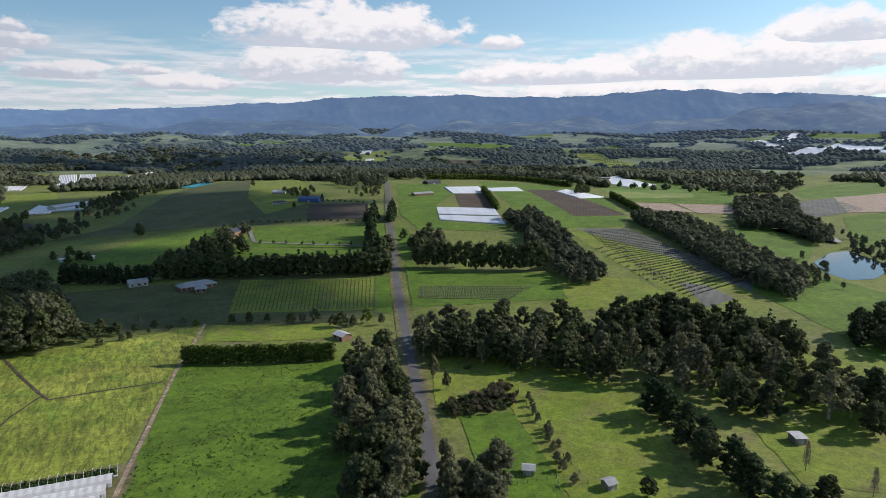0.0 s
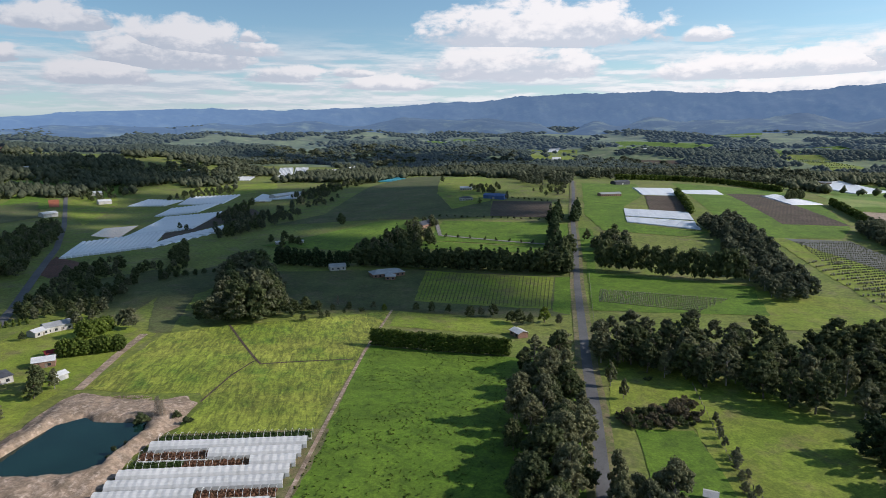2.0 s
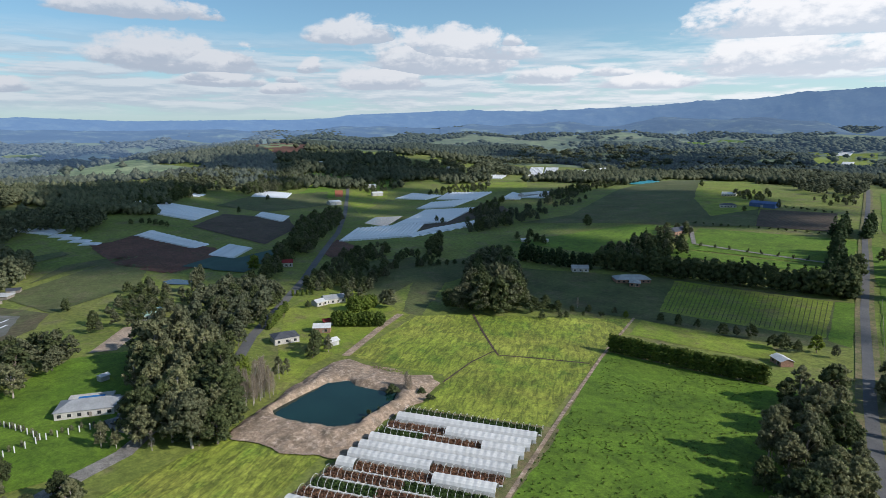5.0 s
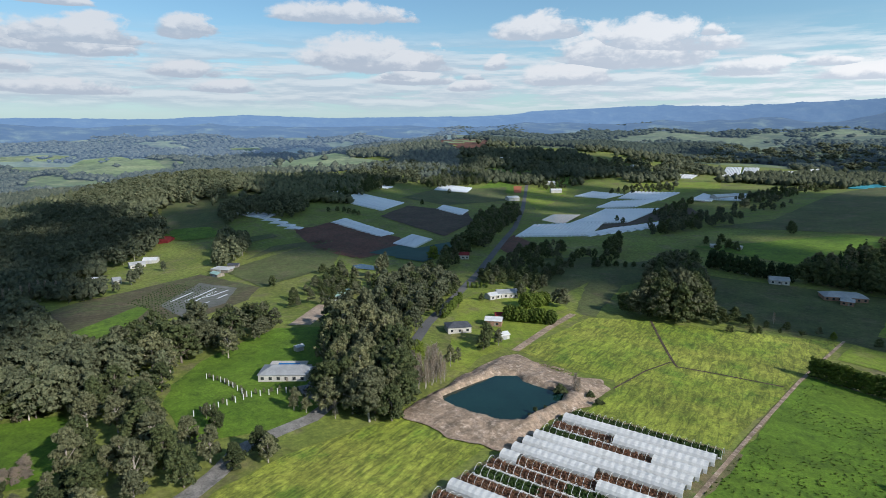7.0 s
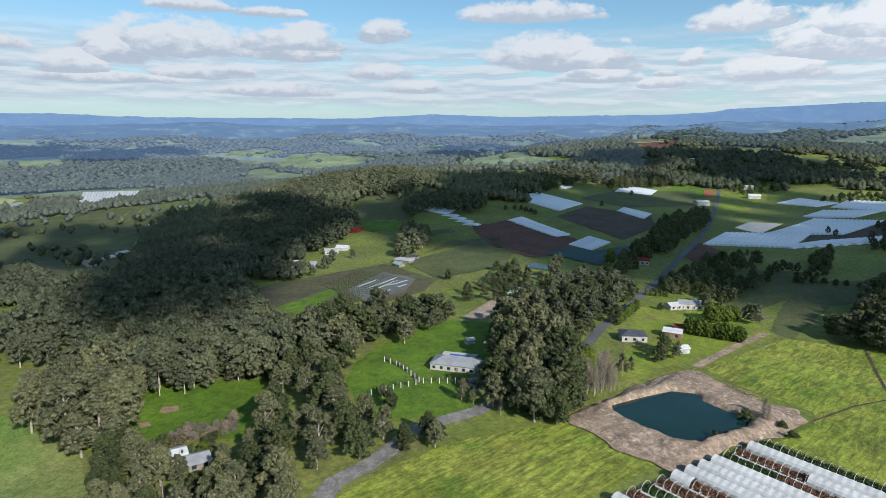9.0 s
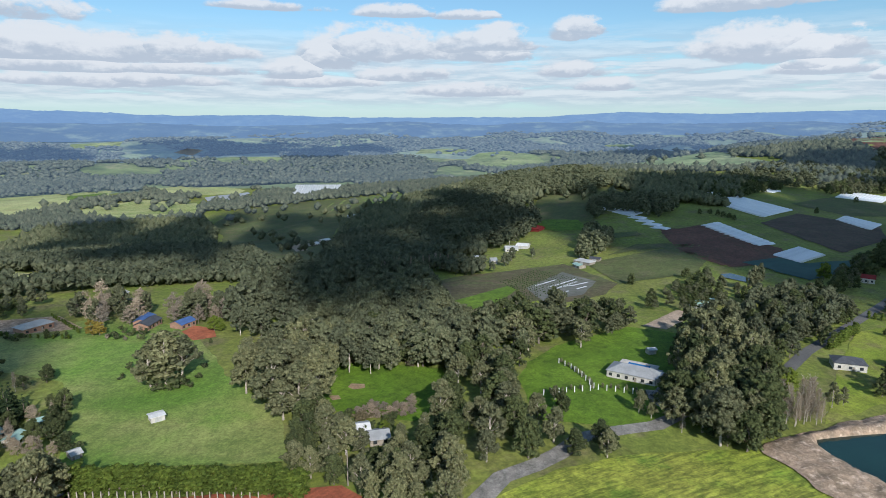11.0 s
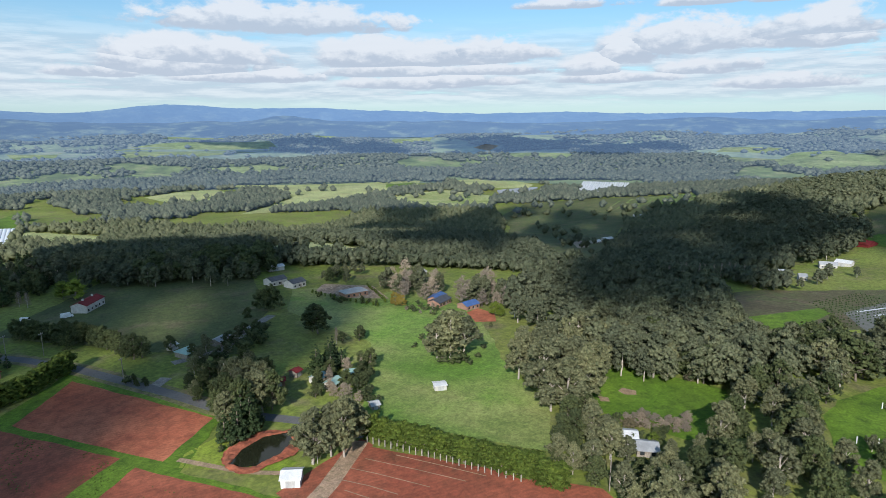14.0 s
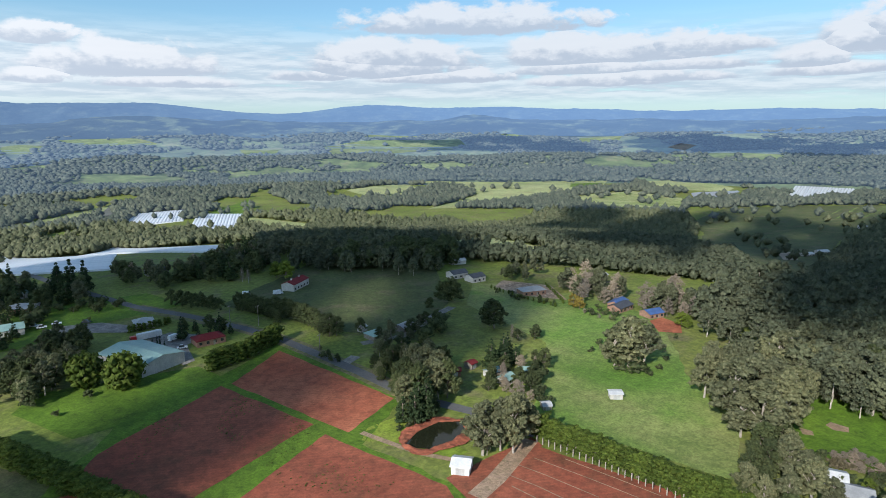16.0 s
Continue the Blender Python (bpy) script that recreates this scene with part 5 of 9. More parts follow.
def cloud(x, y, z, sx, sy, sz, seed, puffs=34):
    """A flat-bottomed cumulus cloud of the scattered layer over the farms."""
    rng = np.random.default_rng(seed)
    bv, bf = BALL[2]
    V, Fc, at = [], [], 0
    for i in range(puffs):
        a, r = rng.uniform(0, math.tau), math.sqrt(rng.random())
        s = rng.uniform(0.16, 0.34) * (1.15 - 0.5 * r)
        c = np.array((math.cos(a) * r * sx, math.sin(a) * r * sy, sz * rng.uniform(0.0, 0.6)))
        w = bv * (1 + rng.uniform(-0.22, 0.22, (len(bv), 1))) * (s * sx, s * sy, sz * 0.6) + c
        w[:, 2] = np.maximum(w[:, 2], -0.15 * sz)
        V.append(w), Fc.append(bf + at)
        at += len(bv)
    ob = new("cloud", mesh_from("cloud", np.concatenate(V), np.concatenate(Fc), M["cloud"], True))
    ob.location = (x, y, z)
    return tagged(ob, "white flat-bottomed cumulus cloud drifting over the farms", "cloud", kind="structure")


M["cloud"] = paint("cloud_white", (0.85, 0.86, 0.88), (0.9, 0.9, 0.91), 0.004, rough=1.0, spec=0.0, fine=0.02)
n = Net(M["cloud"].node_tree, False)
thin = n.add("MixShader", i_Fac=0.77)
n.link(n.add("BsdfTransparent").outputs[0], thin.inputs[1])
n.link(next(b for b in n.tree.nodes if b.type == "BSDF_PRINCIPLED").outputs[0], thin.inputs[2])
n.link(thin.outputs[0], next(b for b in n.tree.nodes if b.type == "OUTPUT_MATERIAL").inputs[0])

# ---- fields, roads, trees and buildings ----
strip("road", "asphalt", [(1.4, 107.0), (-2.3, 160.0), (-8.6, 221.8), (-15.3, 273.6), (-24, 352), (-34, 439), (-45, 552), (-57, 655), (-78, 881), (-100, 1103)], 4.6, "grey asphalt country road between grass verges", 4, "road")
strip("road_verge", "verge", [(1.4, 107.0), (-2.3, 160.0), (-8.6, 221.8), (-15.3, 273.6), (-24, 352), (-34, 439), (-45, 552), (-57, 655), (-78, 881), (-100, 1103)], 10, "worn grassy road verge", 3, "road")
strip("valley_road", "asphalt", [(-223.6, 122.7), (-244.5, 146.4), (-268.1, 169.1), (-300, 207), (-349, 264), (-425, 345), (-503, 429), (-633, 553), (-803, 708), (-916, 812)], 5.5, "dark country road down the valley", 4, "road")
strip("lane", "asphalt", [(-96, -1182), (-113, -445), (-127, -354), (-138.9, -316.9), (-148.7, -275.4), (-152.3, -245.6), (-152.3, -214.4), (-152.0, -187.0), (-150.3, -164.7), (-151.8, -148.0), (-156.6, -127.7), (-154.6, -113.8), (-161.6, -92.0)], 5.2, "grey asphalt lane beside red fields", 4, "road")
strip("lane_verge", "verge", [(-127, -354), (-148.7, -275.4), (-152.3, -245.6), (-152.3, -214.4), (-152.0, -187.0), (-150.3, -164.7), (-151.8, -148.0)], 10, "worn grass verge along the lane", 3, "road")
strip("driveway", "gravel", [(-147.8, 8.0), (-164.0, 18.5), (-170.5, 29.2), (-177.1, 37.5), (-188.1, 47.6), (-192.6, 60.9), (-196.2, 75.0), (-204.5, 86.4), (-215.7, 82.6), (-225.9, 84.1)], 6.5, "grey gravel driveway", 4, "road")
strip("farm_track", "track", [(-119.3, -147.9), (-121.0, -135.9), (-122.7, -124.8), (-127.0, -114.5)], 2.2, "pale dirt farm track round a dam", 4, "road")
strip("farm_track", "track", [(-117.1, -96.9), (-127.7, -98.1), (-142.5, -101.5), (-153.0, -104.0)], 5.5, "pale dirt farm track between red fields", 4, "road")
strip("fence_track", "dirt", [(-136, 338), (-120.1, 261.8), (-102.3, 191.4), (-88.5, 138.1), (-83.7, 119.6)], 1.5, "worn dirt strip along a fence", 4, "road")
strip("drain", "soil", [(-208.1, 277.7), (-181.8, 252.3), (-163.8, 235.6), (-157.5, 230.3), (-143.0, 238.4), (-120.2, 249.5)], 1.2, "dark drain ditch through grass", 4, "road")
strip("drain", "soil", [(-162.6, 232.9), (-161.4, 214.0), (-155.6, 186.7)], 0.9, "dark drain ditch through grass", 4, "road")
strip("track", "dirt", [(-239.8, 249.4), (-228.1, 220.1), (-210.5, 181.6)], 4, "brown dirt track above the dam", 4, "road")
strip("farm_drive", "gravel", [(-210, 658), (-180, 578), (-118, 568), (-65, 562)], 4, "pale gravel farm drive", 4, "road")
strip("garden_drive", "gravel", [(-174.4, -213.9), (-190.5, -207.9), (-206.1, -208.2), (-223.8, -217.4), (-247.5, -222.7)], 5, "pale gravel drive to farmhouses", 4, "road")
strip("side_drive", "gravel", [(-162.3, -203.2), (-149.7, -199.0)], 5, "pale gravel drive entrance", 4, "road")
field("paddock", "lush", [(-120.9, 270.2), (-49.6, 274.6), (-23.0, 280.1), (-5.2, 165.9), (1.4, 107.0), (-82.4, 106.9), (-93.6, 160.7)], "bright green grass paddock with scattered tufts", 2, "field")
field("paddock", "yellow", [(-209.2, 183.1), (-230.2, 252.9), (-209.1, 276.9), (-136, 335), (-123.6, 267.9), (-119.1, 249.0), (-101.8, 176.8), (-146.7, 161.3), (-153.4, 185.8), (-161.9, 194.4), (-181.6, 187.5)], "yellow-green rough grass between paddocks", 1, "field")
field("paddock", "yellow", [(-155.5, 229.2), (-119.1, 249.0), (-101.8, 176.8), (-146.7, 161.3), (-153.4, 185.8)], "yellow-green long grass paddock", 2, "field")
field("paddock", "yellow", [(-205.6, 277.1), (-136, 335), (-123.6, 267.9), (-119.9, 251.9), (-157.2, 231.7)], "yellow-green hummocky grass paddock", 2, "field")
field("paddock", "yellow", [(-209.2, 183.1), (-230.2, 252.9), (-209.1, 276.9), (-166.8, 236.0), (-161.9, 194.4), (-181.6, 187.5)], "yellow-green long grass paddock above a dam", 2, "field")
field("paddock", "yellow", [(-152.4, 14.0), (-169.1, 36.4), (-178.4, 68.1), (-180.4, 101.5), (-145.9, 115.4), (-131.5, 76.2), (-117.6, 53.0)], "yellow-green grass paddock by a dam", 2, "field")
field("paddock", "dull", [(-201, 316), (-257, 406), (-157, 452), (-40, 456), (-31, 358), (-60.0, 340.8), (-137, 337)], "dull green pasture", 1, "field")
field("vineyard_ground", "grass", [(-131, 362), (-151, 447), (-52, 453), (-44, 368)], "mown grass between vine rows", 2, "field")
field("paddock", "lush", [(-51, 453), (-40, 456), (-31, 358), (-42, 364)], "bright green grass strip", 2, "field")
field("paddock", "grass", [(-125.0, 305.4), (-131, 337), (-62.3, 335.3), (-53.8, 310.4)], "green paddock with a worn patch", 2, "field")
field("paddock", "lush", [(-198, 651), (-63, 660), (-54, 557), (-186, 555)], "bright green paddock", 2, "field")
field("paddock", "lush", [(-195, 551), (-54, 552), (-52, 531), (-187, 520)], "bright green strip of paddock", 2, "field")
field("ploughed_field", "soil", [(-174, 791), (-98, 800), (-82, 691), (-154, 686)], "brown ploughed field", 2, "field")
field("hill_pasture", "dull", [(-391, 606), (-365, 687), (-423, 954), (-452, 1485), (-206, 944), (-154, 686), (-210, 658), (-274, 652)], "dark green hill pasture", 1, "field")
field("hill_pasture", "grass", [(-367, 1187), (-356, 1482), (-206, 944), (-177, 791), (-210, 724), (-270, 854)], "green hill pasture", 2, "field")
field("paddock", "lush", [(-330, 494), (-270, 642), (-220, 654), (-223, 493)], "green paddock below a hill", 2, "field")
field("paddock", "lush", [(-80, 1045), (7, 1100), (14, 901), (-8, 786), (-4, 681), (77, 656), (50, 628), (-26, 637), (-50, 720)], "bright green paddock", 1, "field")
field("paddock", "lush", [(66, 1169), (224, 1127), (250, 984), (225, 746), (197, 671), (130, 651), (97, 718), (82, 926)], "bright green paddock", 1, "field")
field("ploughed_field", "soil", [(137, 1020), (192, 1039), (228, 755), (158, 737)], "brown ploughed field", 2, "field")
field("ploughed_field", "soil", [(18, 910), (65, 927), (70, 773), (22, 773)], "dark brown ploughed field", 2, "field")
field("orchard_ground", "grass", [(130, 651), (200, 661), (227, 443), (188, 360), (152, 377), (137, 551)], "grassed orchard ground", 1, "field")
field("netted_orchard", "net", [(142, 650), (200, 661), (229, 447), (205, 395), (197, 507)], "grey netted orchard", 2, "field")
field("netted_orchard", "net", [(167, 426), (184, 418), (186, 380), (159, 359)], "grey netted orchard", 2, "field")
field("paddock", "lush", [(-29, 472), (84, 455), (80, 383), (-19, 371)], "bright green paddock", 2, "field")
field("paddock", "lush", [(-81, 654), (-38, 640), (-25, 551), (-24, 472), (-28, 472), (-47, 599)], "bright green roadside grass", 1, "field")
field("paddock", "grass", [(82, 446), (142, 436), (150, 373), (76, 354)], "yellow-green paddock", 2, "field")
field("paddock", "grass", [(-7.0, 288.9), (38.7, 277.3), (74.0, 241.9), (74.1, 184.7), (61.0, 153.3), (35.4, 157.1), (24.7, 220.6), (-3.4, 222.0)], "green horse paddock", 2, "field")
field("paddock", "lush", [(5.5, 211.9), (25.3, 216.5), (35.4, 165.2), (29.4, 146.1), (13.9, 146.3)], "bright mown paddock", 3, "field")
field("paddock", "grass", [(102.2, 268.2), (107.6, 208.9), (104.7, 164.5), (130.0, 158.5), (166.7, 183.6), (201.4, 266.4), (176.8, 299.8)], "green paddock with a field shelter", 2, "field")
field("paddock", "lush", [(208, 411), (285, 470), (295, 399), (279, 343), (201.4, 266.4), (206, 309)], "bright green paddock by a pond", 1, "field")
field("paddock", "lush", [(318, 677), (367, 700), (349, 571), (298, 493), (299, 610)], "bright green paddock", 1, "field")
field("paddock", "lush", [(343, 1408), (444, 1401), (550, 1162), (428, 883), (276, 893)], "bright green paddock", 1, "field")
field("paddock", "pale", [(275, 1086), (443, 1107), (396, 966), (272, 934)], "pale stubble paddock", 2, "field")
field("stubble_field", "sand", [(625, 983), (753, 1045), (704, 893), (598, 793), (526, 796)], "tan stubble field", 2, "field")
field("ploughed_field", "net", [(528, 909), (607, 962), (563, 818), (470, 763), (462, 786)], "grey fallow field", 2, "field")
field("paddock", "lush", [(618, 1093), (798, 1251), (1014, 1294), (822, 1046), (562, 961)], "green paddock on a rise", 1, "field")
field("paddock", "lush", [(497, 761), (650, 822), (478, 599), (393, 573)], "green paddock beside ponds", 1, "field")
field("far_paddock", "lush", [(-107, 3130), (283, 3224), (353, 2745), (208, 2644), (-53, 2563)], "green far paddock", 1, "field")
field("far_paddock", "lush", [(340, 3881), (711, 3997), (548, 3157), (349, 3302)], "green far paddock", 1, "field")
field("far_paddock", "lush", [(525, 2872), (785, 2825), (812, 2659), (498, 2531)], "green far paddock", 1, "field")
field("far_paddock", "grass", [(498, 2531), (620, 2467), (585, 1799), (490, 1811)], "grassy vineyard slope", 1, "field")
field("far_paddock", "soil", [(-28, 2324), (158, 2262), (170, 2145), (-16, 2160)], "brown far field", 1, "field")
field("far_paddock", "lush", [(-967, 2793), (-941, 3330), (-748, 3148), (-825, 2659)], "green far paddock", 1, "field")
field("far_paddock", "grass", [(-461, 2782), (-223, 2643), (-178, 2100), (-335, 2130)], "mown far paddock", 1, "field")
field("far_paddock", "lush", [(1434, 3012), (1686, 3158), (1538, 2851), (1368, 2764)], "green far paddock", 1, "field")
field("far_paddock", "lush", [(1749, 3041), (2265, 3200), (1756, 2472), (1656, 2626)], "green far paddock", 1, "field")
field("far_paddock", "dull", [(-940, 2011), (-718, 2063), (-646, 1851), (-618, 1402)], "green terrace", 1, "field")
dam([(-185.5, 124.2), (-187.4, 134.0), (-188.6, 143.5), (-189.6, 153.5), (-184.8, 161.0), (-179.0, 159.0), (-169.0, 161.5), (-162.5, 165.5), (-157.0, 158.0), (-155.0, 147.1), (-153.0, 136.0), (-158.8, 130.3), (-166.1, 126.4), (-174.5, 123.8), (-180.2, 122.0)], [(-179.6, 104.5), (-186.7, 112.4), (-192.1, 126.2), (-199.9, 147.1), (-207.7, 172.0), (-205.9, 178.9), (-187.9, 178.1), (-174.9, 180.5), (-164.8, 188.4), (-155.4, 186.3), (-148.9, 164.8), (-149.2, 149.2), (-143.9, 132.3), (-139.8, 120.2), (-141.8, 116.0), (-156.2, 108.3), (-177.7, 103.4)], "pond", "dirt", "dark green still dam water", 1.8)
BERRY_A, BERRY_STEP, BERRY_WAY = Vector((-146.9, 155.6)), Vector((1.314, -5.827)), Vector((46.7, 18.6))
BERRY = ([(0, 1, "green")], [(0, 1, "film")], [(0, 0.42, "dry"), (0.42, 1, "film")], [(0, 0.32, "green"), (0.32, 0.72, "dry"), (0.72, 1, "film")],
         [(0, 1, "film")], [(0, 1, "film")], [(0, 0.55, "film"), (0.55, 1, "dry")], [(0, 0.12, "film"), (0.12, 0.62, "dry"), (0.62, 1, "film")],
         [(0, 0.5, "dry"), (0.5, 1, "green")], [(0, 0.4, "green"), (0.4, 1, "dry")], [(0, 0.6, "dry"), (0.6, 1, "film")], [(0, 1, "film")], [(0, 0.5, "dry"), (0.5, 1, "film")])
for i, stretches in enumerate(BERRY):
    start = BERRY_A + BERRY_STEP * i
    berry_tunnel(start, start + BERRY_WAY, 5.15, 2.9, stretches, 40 + i)
field("building_site", "dirt", [(-317.5, -240.1), (-329.3, -210.0), (-307.3, -184.8), (-295.5, -208.8), (-300.2, -233.9)], "bare churned clay round an unfinished house", 3, "yard")
field("red_yard", "red", [(-302.7, -132.0), (-313.7, -129.9), (-308.5, -117.6), (-294.3, -111.1), (-288.3, -120.7)], "bare orange earth below a house", 3, "yard")
field("worn_patch", "track", [(-233.5, -35.5), (-233.0, -30.0), (-229.0, -29.2), (-227.4, -33.4), (-229.8, -36.2)], "worn reddish patch in a meadow", 4, "yard")
field("worn_patch", "track", [(-221.6, -42.4), (-221.8, -38.4), (-218.6, -37.2), (-217.2, -40.2)], "worn reddish patch in a meadow", 4, "yard")
field("tunnel_yard", "verge", [(-150.0, 160.0), (-97.0, 181.0), (-78.0, 100.0), (-132.0, 77.0)], "worn ground under the poly tunnels", 3, "yard")
field("lawn", "lush", [(-239.7, 32.9), (-257.0, 39.2), (-279.4, 56.1), (-307.5, 98.7), (-292.5, 127.2), (-212.3, 88.5), (-193.9, 75.2), (-196.7, 54.0), (-200.9, 35.3), (-222.5, 33.3)], "bright green lawn round a house", 2, "field")
field("clearing", "lush", [(-232.5, -46.0), (-257.2, -44.5), (-255.0, -22.3), (-250.0, 1.3), (-210.9, 6.9), (-199.8, -8.6), (-205.5, -31.8), (-211.4, -44.2)], "bright green grass clearing", 2, "field")
field("slope_field", "terrace", [(-416, -16), (-448, 19), (-477, 99), (-404, 122), (-377, 106), (-346, 58), (-317.1, 24.5), (-340.0, 4.3)], "brown terraced slope field", 2, "field")
field("slope_strip", "lush", [(-360, 2), (-407, 47), (-396, 52), (-360, 35), (-335.9, 6.9)], "bright green crop strip", 3, "field")
field("slope_strip", "grass", [(-339.0, 26.6), (-365, 61), (-344.7, 60.6), (-314.6, 29.6)], "yellow-green crop strip", 3, "field")
field("slope_field", "net", [(-400, 58), (-447, 92), (-413, 109), (-378, 92), (-363, 64)], "grey mulched rows", 3, "field")
field("ploughed_field", "plum_soil", [(-591, 221), (-623, 275), (-508, 290), (-456, 271), (-446, 217)], "dark red ploughed field", 2, "field")
field("ploughed_field", "soil", [(-629, 333), (-698, 410), (-636, 463), (-555, 413), (-494, 332), (-584, 333)], "brown ploughed field", 2, "field")
field("ploughed_field", "plum_soil", [(-606, 220), (-600, 251), (-479, 257), (-451, 214), (-504, 201)], "dark red ploughed field", 2, "field")
field("ploughed_field", "plum_soil", [(-426, 341), (-468, 398), (-406, 377), (-397, 331)], "dark red ploughed field", 2, "field")
field("paddock", "dull", [(-476, 116), (-523, 202), (-485, 219), (-429, 184), (-404, 122)], "dull green paddock", 2, "field")
field("paddock", "dull", [(-771, 443), (-861, 557), (-854, 709), (-725, 601), (-696, 471)], "green paddock in the valley", 2, "field")
field("paddock", "lush", [(-833, 620), (-936, 741), (-834, 729), (-786, 663)], "green paddock", 2, "field")
field("paddock", "pale", [(-1002, 749), (-1065, 831), (-980, 904), (-913, 826)], "yellowish paddock", 2, "field")
field("ploughed_field", "red", [(-857, 726), (-847, 736), (-786, 683), (-795, 674)], "small red ploughed plot", 3, "field")
field("paddock", "dull", [(-369, 330), (-345, 388), (-301, 352), (-261, 235)], "dull green paddock by the road", 2, "field")
field("paddock", "grass", [(-265.0, 184.6), (-297, 212), (-309, 239), (-302, 268), (-234.5, 253.0), (-219.8, 204.2), (-212.7, 164.7), (-196.9, 133.7)], "green garden lawns above the dam", 2, "field")
field("ploughed_field", "soil", [(-447, 495), (-464, 621), (-442, 679), (-504, 743), (-548, 747), (-490, 554)], "brown field between tunnels", 1, "field")
field("paddock", "grass", [(-841, 723), (-823, 826), (-721, 722), (-624, 571)], "green paddock by tunnels", 1, "field")
field("paddock", "lush", [(-889, 819), (-884, 903), (-808, 854), (-809, 770)], "green paddock", 2, "field")
field("paddock", "grass", [(-752, 918), (-674, 1077), (-587, 938), (-665, 841)], "pale green fields by greenhouses", 1, "field")
field("paddock", "dull", [(-325, 360), (-301, 462), (-274, 372), (-271, 328), (-229.2, 256.5), (-239.8, 249.4)], "dull green slope", 1, "field")
field("hill_pasture", "dull", [(-666, 92), (-879, 147), (-918, 229), (-810, 264), (-661, 164)], "green hill pasture on a ridge", 2, "field")
field("hill_pasture", "lush", [(-665, 101), (-693, 121), (-670, 153), (-619, 153), (-625, 119)], "bright green strip on a ridge", 3, "field")
field("arena", "sand", [(-309.1, 106.7), (-338, 136), (-329, 144), (-302.2, 116.9)], "raked pale riding arena", 3, "arena")
field("paddock", "dull", [(-499, 137), (-541, 176), (-536, 231), (-523, 228), (-517, 168)], "dull green slope pasture", 2, "field")
field("paddock", "dull", [(-593, 146), (-597, 194), (-578, 194), (-565, 144)], "dull green slope pasture", 2, "field")
tunnels([(-760, 336), (-816, 396), (-718, 416), (-664, 354)], 8, 2.6, "pale blue-white film-covered crop beds", "plastic_tunnels", "white")
tunnels([(-616, 267), (-631, 288), (-527, 293), (-520, 275)], 5, 2.4, "pale film-covered crop beds", "plastic_tunnels", "white")
tunnels([(-483, 269), (-457, 276), (-483, 310), (-513, 307)], 5, 2.6, "white film-covered crop beds", "plastic_tunnels", "white")
tunnels([(-666, 436), (-694, 463), (-645, 470), (-608, 433)], 4, 2.4, "white film-covered crop beds", "plastic_tunnels", "white")
tunnels([(-851, 550), (-917, 609), (-862, 637), (-817, 593)], 6, 2.4, "white film-covered crop beds", "plastic_tunnels", "white")
tunnels([(-898, 457), (-911, 484), (-886, 494), (-865, 470)], 4, 2.4, "white film-covered crop beds", "plastic_tunnels", "white")
field("shade_cloth", "teal", [(-460, 232), (-475, 269), (-449, 276), (-432, 243)], "dark teal shade cloth over seedlings", 5, "shade cloth")
field("shade_cloth", "teal", [(-431, 240), (-453, 274), (-464, 321), (-439, 309), (-403, 251)], "dark teal shade cloth over seedlings", 5, "shade cloth")
pond("pond", [(-423, 199), (-426, 208), (-410, 215), (-401, 206), (-413, 198)], "lake", "pale blue lined pond")
pond("pond", [(-546, 507), (-576, 555), (-555, 584), (-505, 503)], "lake", "pale blue storage pond")
tunnels([(-456, 390), (-511, 463), (-490, 554), (-427, 461)], 8, 3.2, "long white plastic crop tunnels", "plastic_tunnels", "white")
tunnels([(-500, 507), (-583, 660), (-534, 714), (-475, 578)], 8, 3.2, "long white plastic crop tunnels", "plastic_tunnels", "white")
tunnels([(-603, 664), (-633, 730), (-595, 796), (-572, 710)], 6, 3.2, "long white plastic crop tunnels", "plastic_tunnels", "white")
tunnels([(-649, 763), (-683, 833), (-618, 876), (-587, 786)], 6, 3.2, "long white plastic crop tunnels", "plastic_tunnels", "white")
tunnels([(-429, 450), (-445, 521), (-447, 609), (-429, 573)], 4, 3, "long white plastic crop tunnels", "plastic_tunnels", "white")
tunnels([(-710, 730), (-730, 792), (-670, 802), (-662, 750)], 5, 3, "white plastic crop tunnels", "plastic_tunnels", "white")
tunnels([(-553, 807), (-583, 886), (-546, 863), (-521, 812)], 4, 3, "white plastic crop tunnels", "plastic_tunnels", "white")
tunnels([(-530, 830), (-546, 910), (-520, 912), (-490, 834)], 5, 3, "white plastic crop tunnels", "plastic_tunnels", "white")
tunnels([(-744, 1189), (-871, 1409), (-850, 1440), (-722, 1218)], 5, 4, "white arched greenhouses on bare ground", "plastic_tunnels", "roof_white")
tunnels([(-729, 1234), (-845, 1443), (-824, 1473), (-707, 1254)], 5, 4, "white arched greenhouses on bare ground", "plastic_tunnels", "roof_white")
house(-691, 1333, 89, 116.3, 22, 6, "roof_grey", "roof_white", "long pale metal farm shed", "shed", windows=False, category='shed')
house(-700, 1469, 95, 162.2, 22, 6, "roof_white", "roof_grey", "long white-roofed metal farm shed", "shed", windows=False, category='shed')
tunnels([(-803, 1007), (-830, 1062), (-776, 1156), (-739, 1079)], 8, 3.5, "white arched greenhouses on bare ground", "plastic_tunnels", "roof_white")
tunnels([(-724, 181), (-737, 191), (-715, 207), (-704, 199)], 2, 2.2, "white film cover over beds", "plastic_tunnels", "white")
tunnels([(-700, 199), (-716, 213), (-688, 230), (-671, 212)], 3, 2.4, "white film cover over beds", "plastic_tunnels", "white")
tunnels([(-669, 211), (-676, 219), (-601, 226), (-595, 219)], 2, 2, "white film cover over beds", "plastic_tunnels", "white")
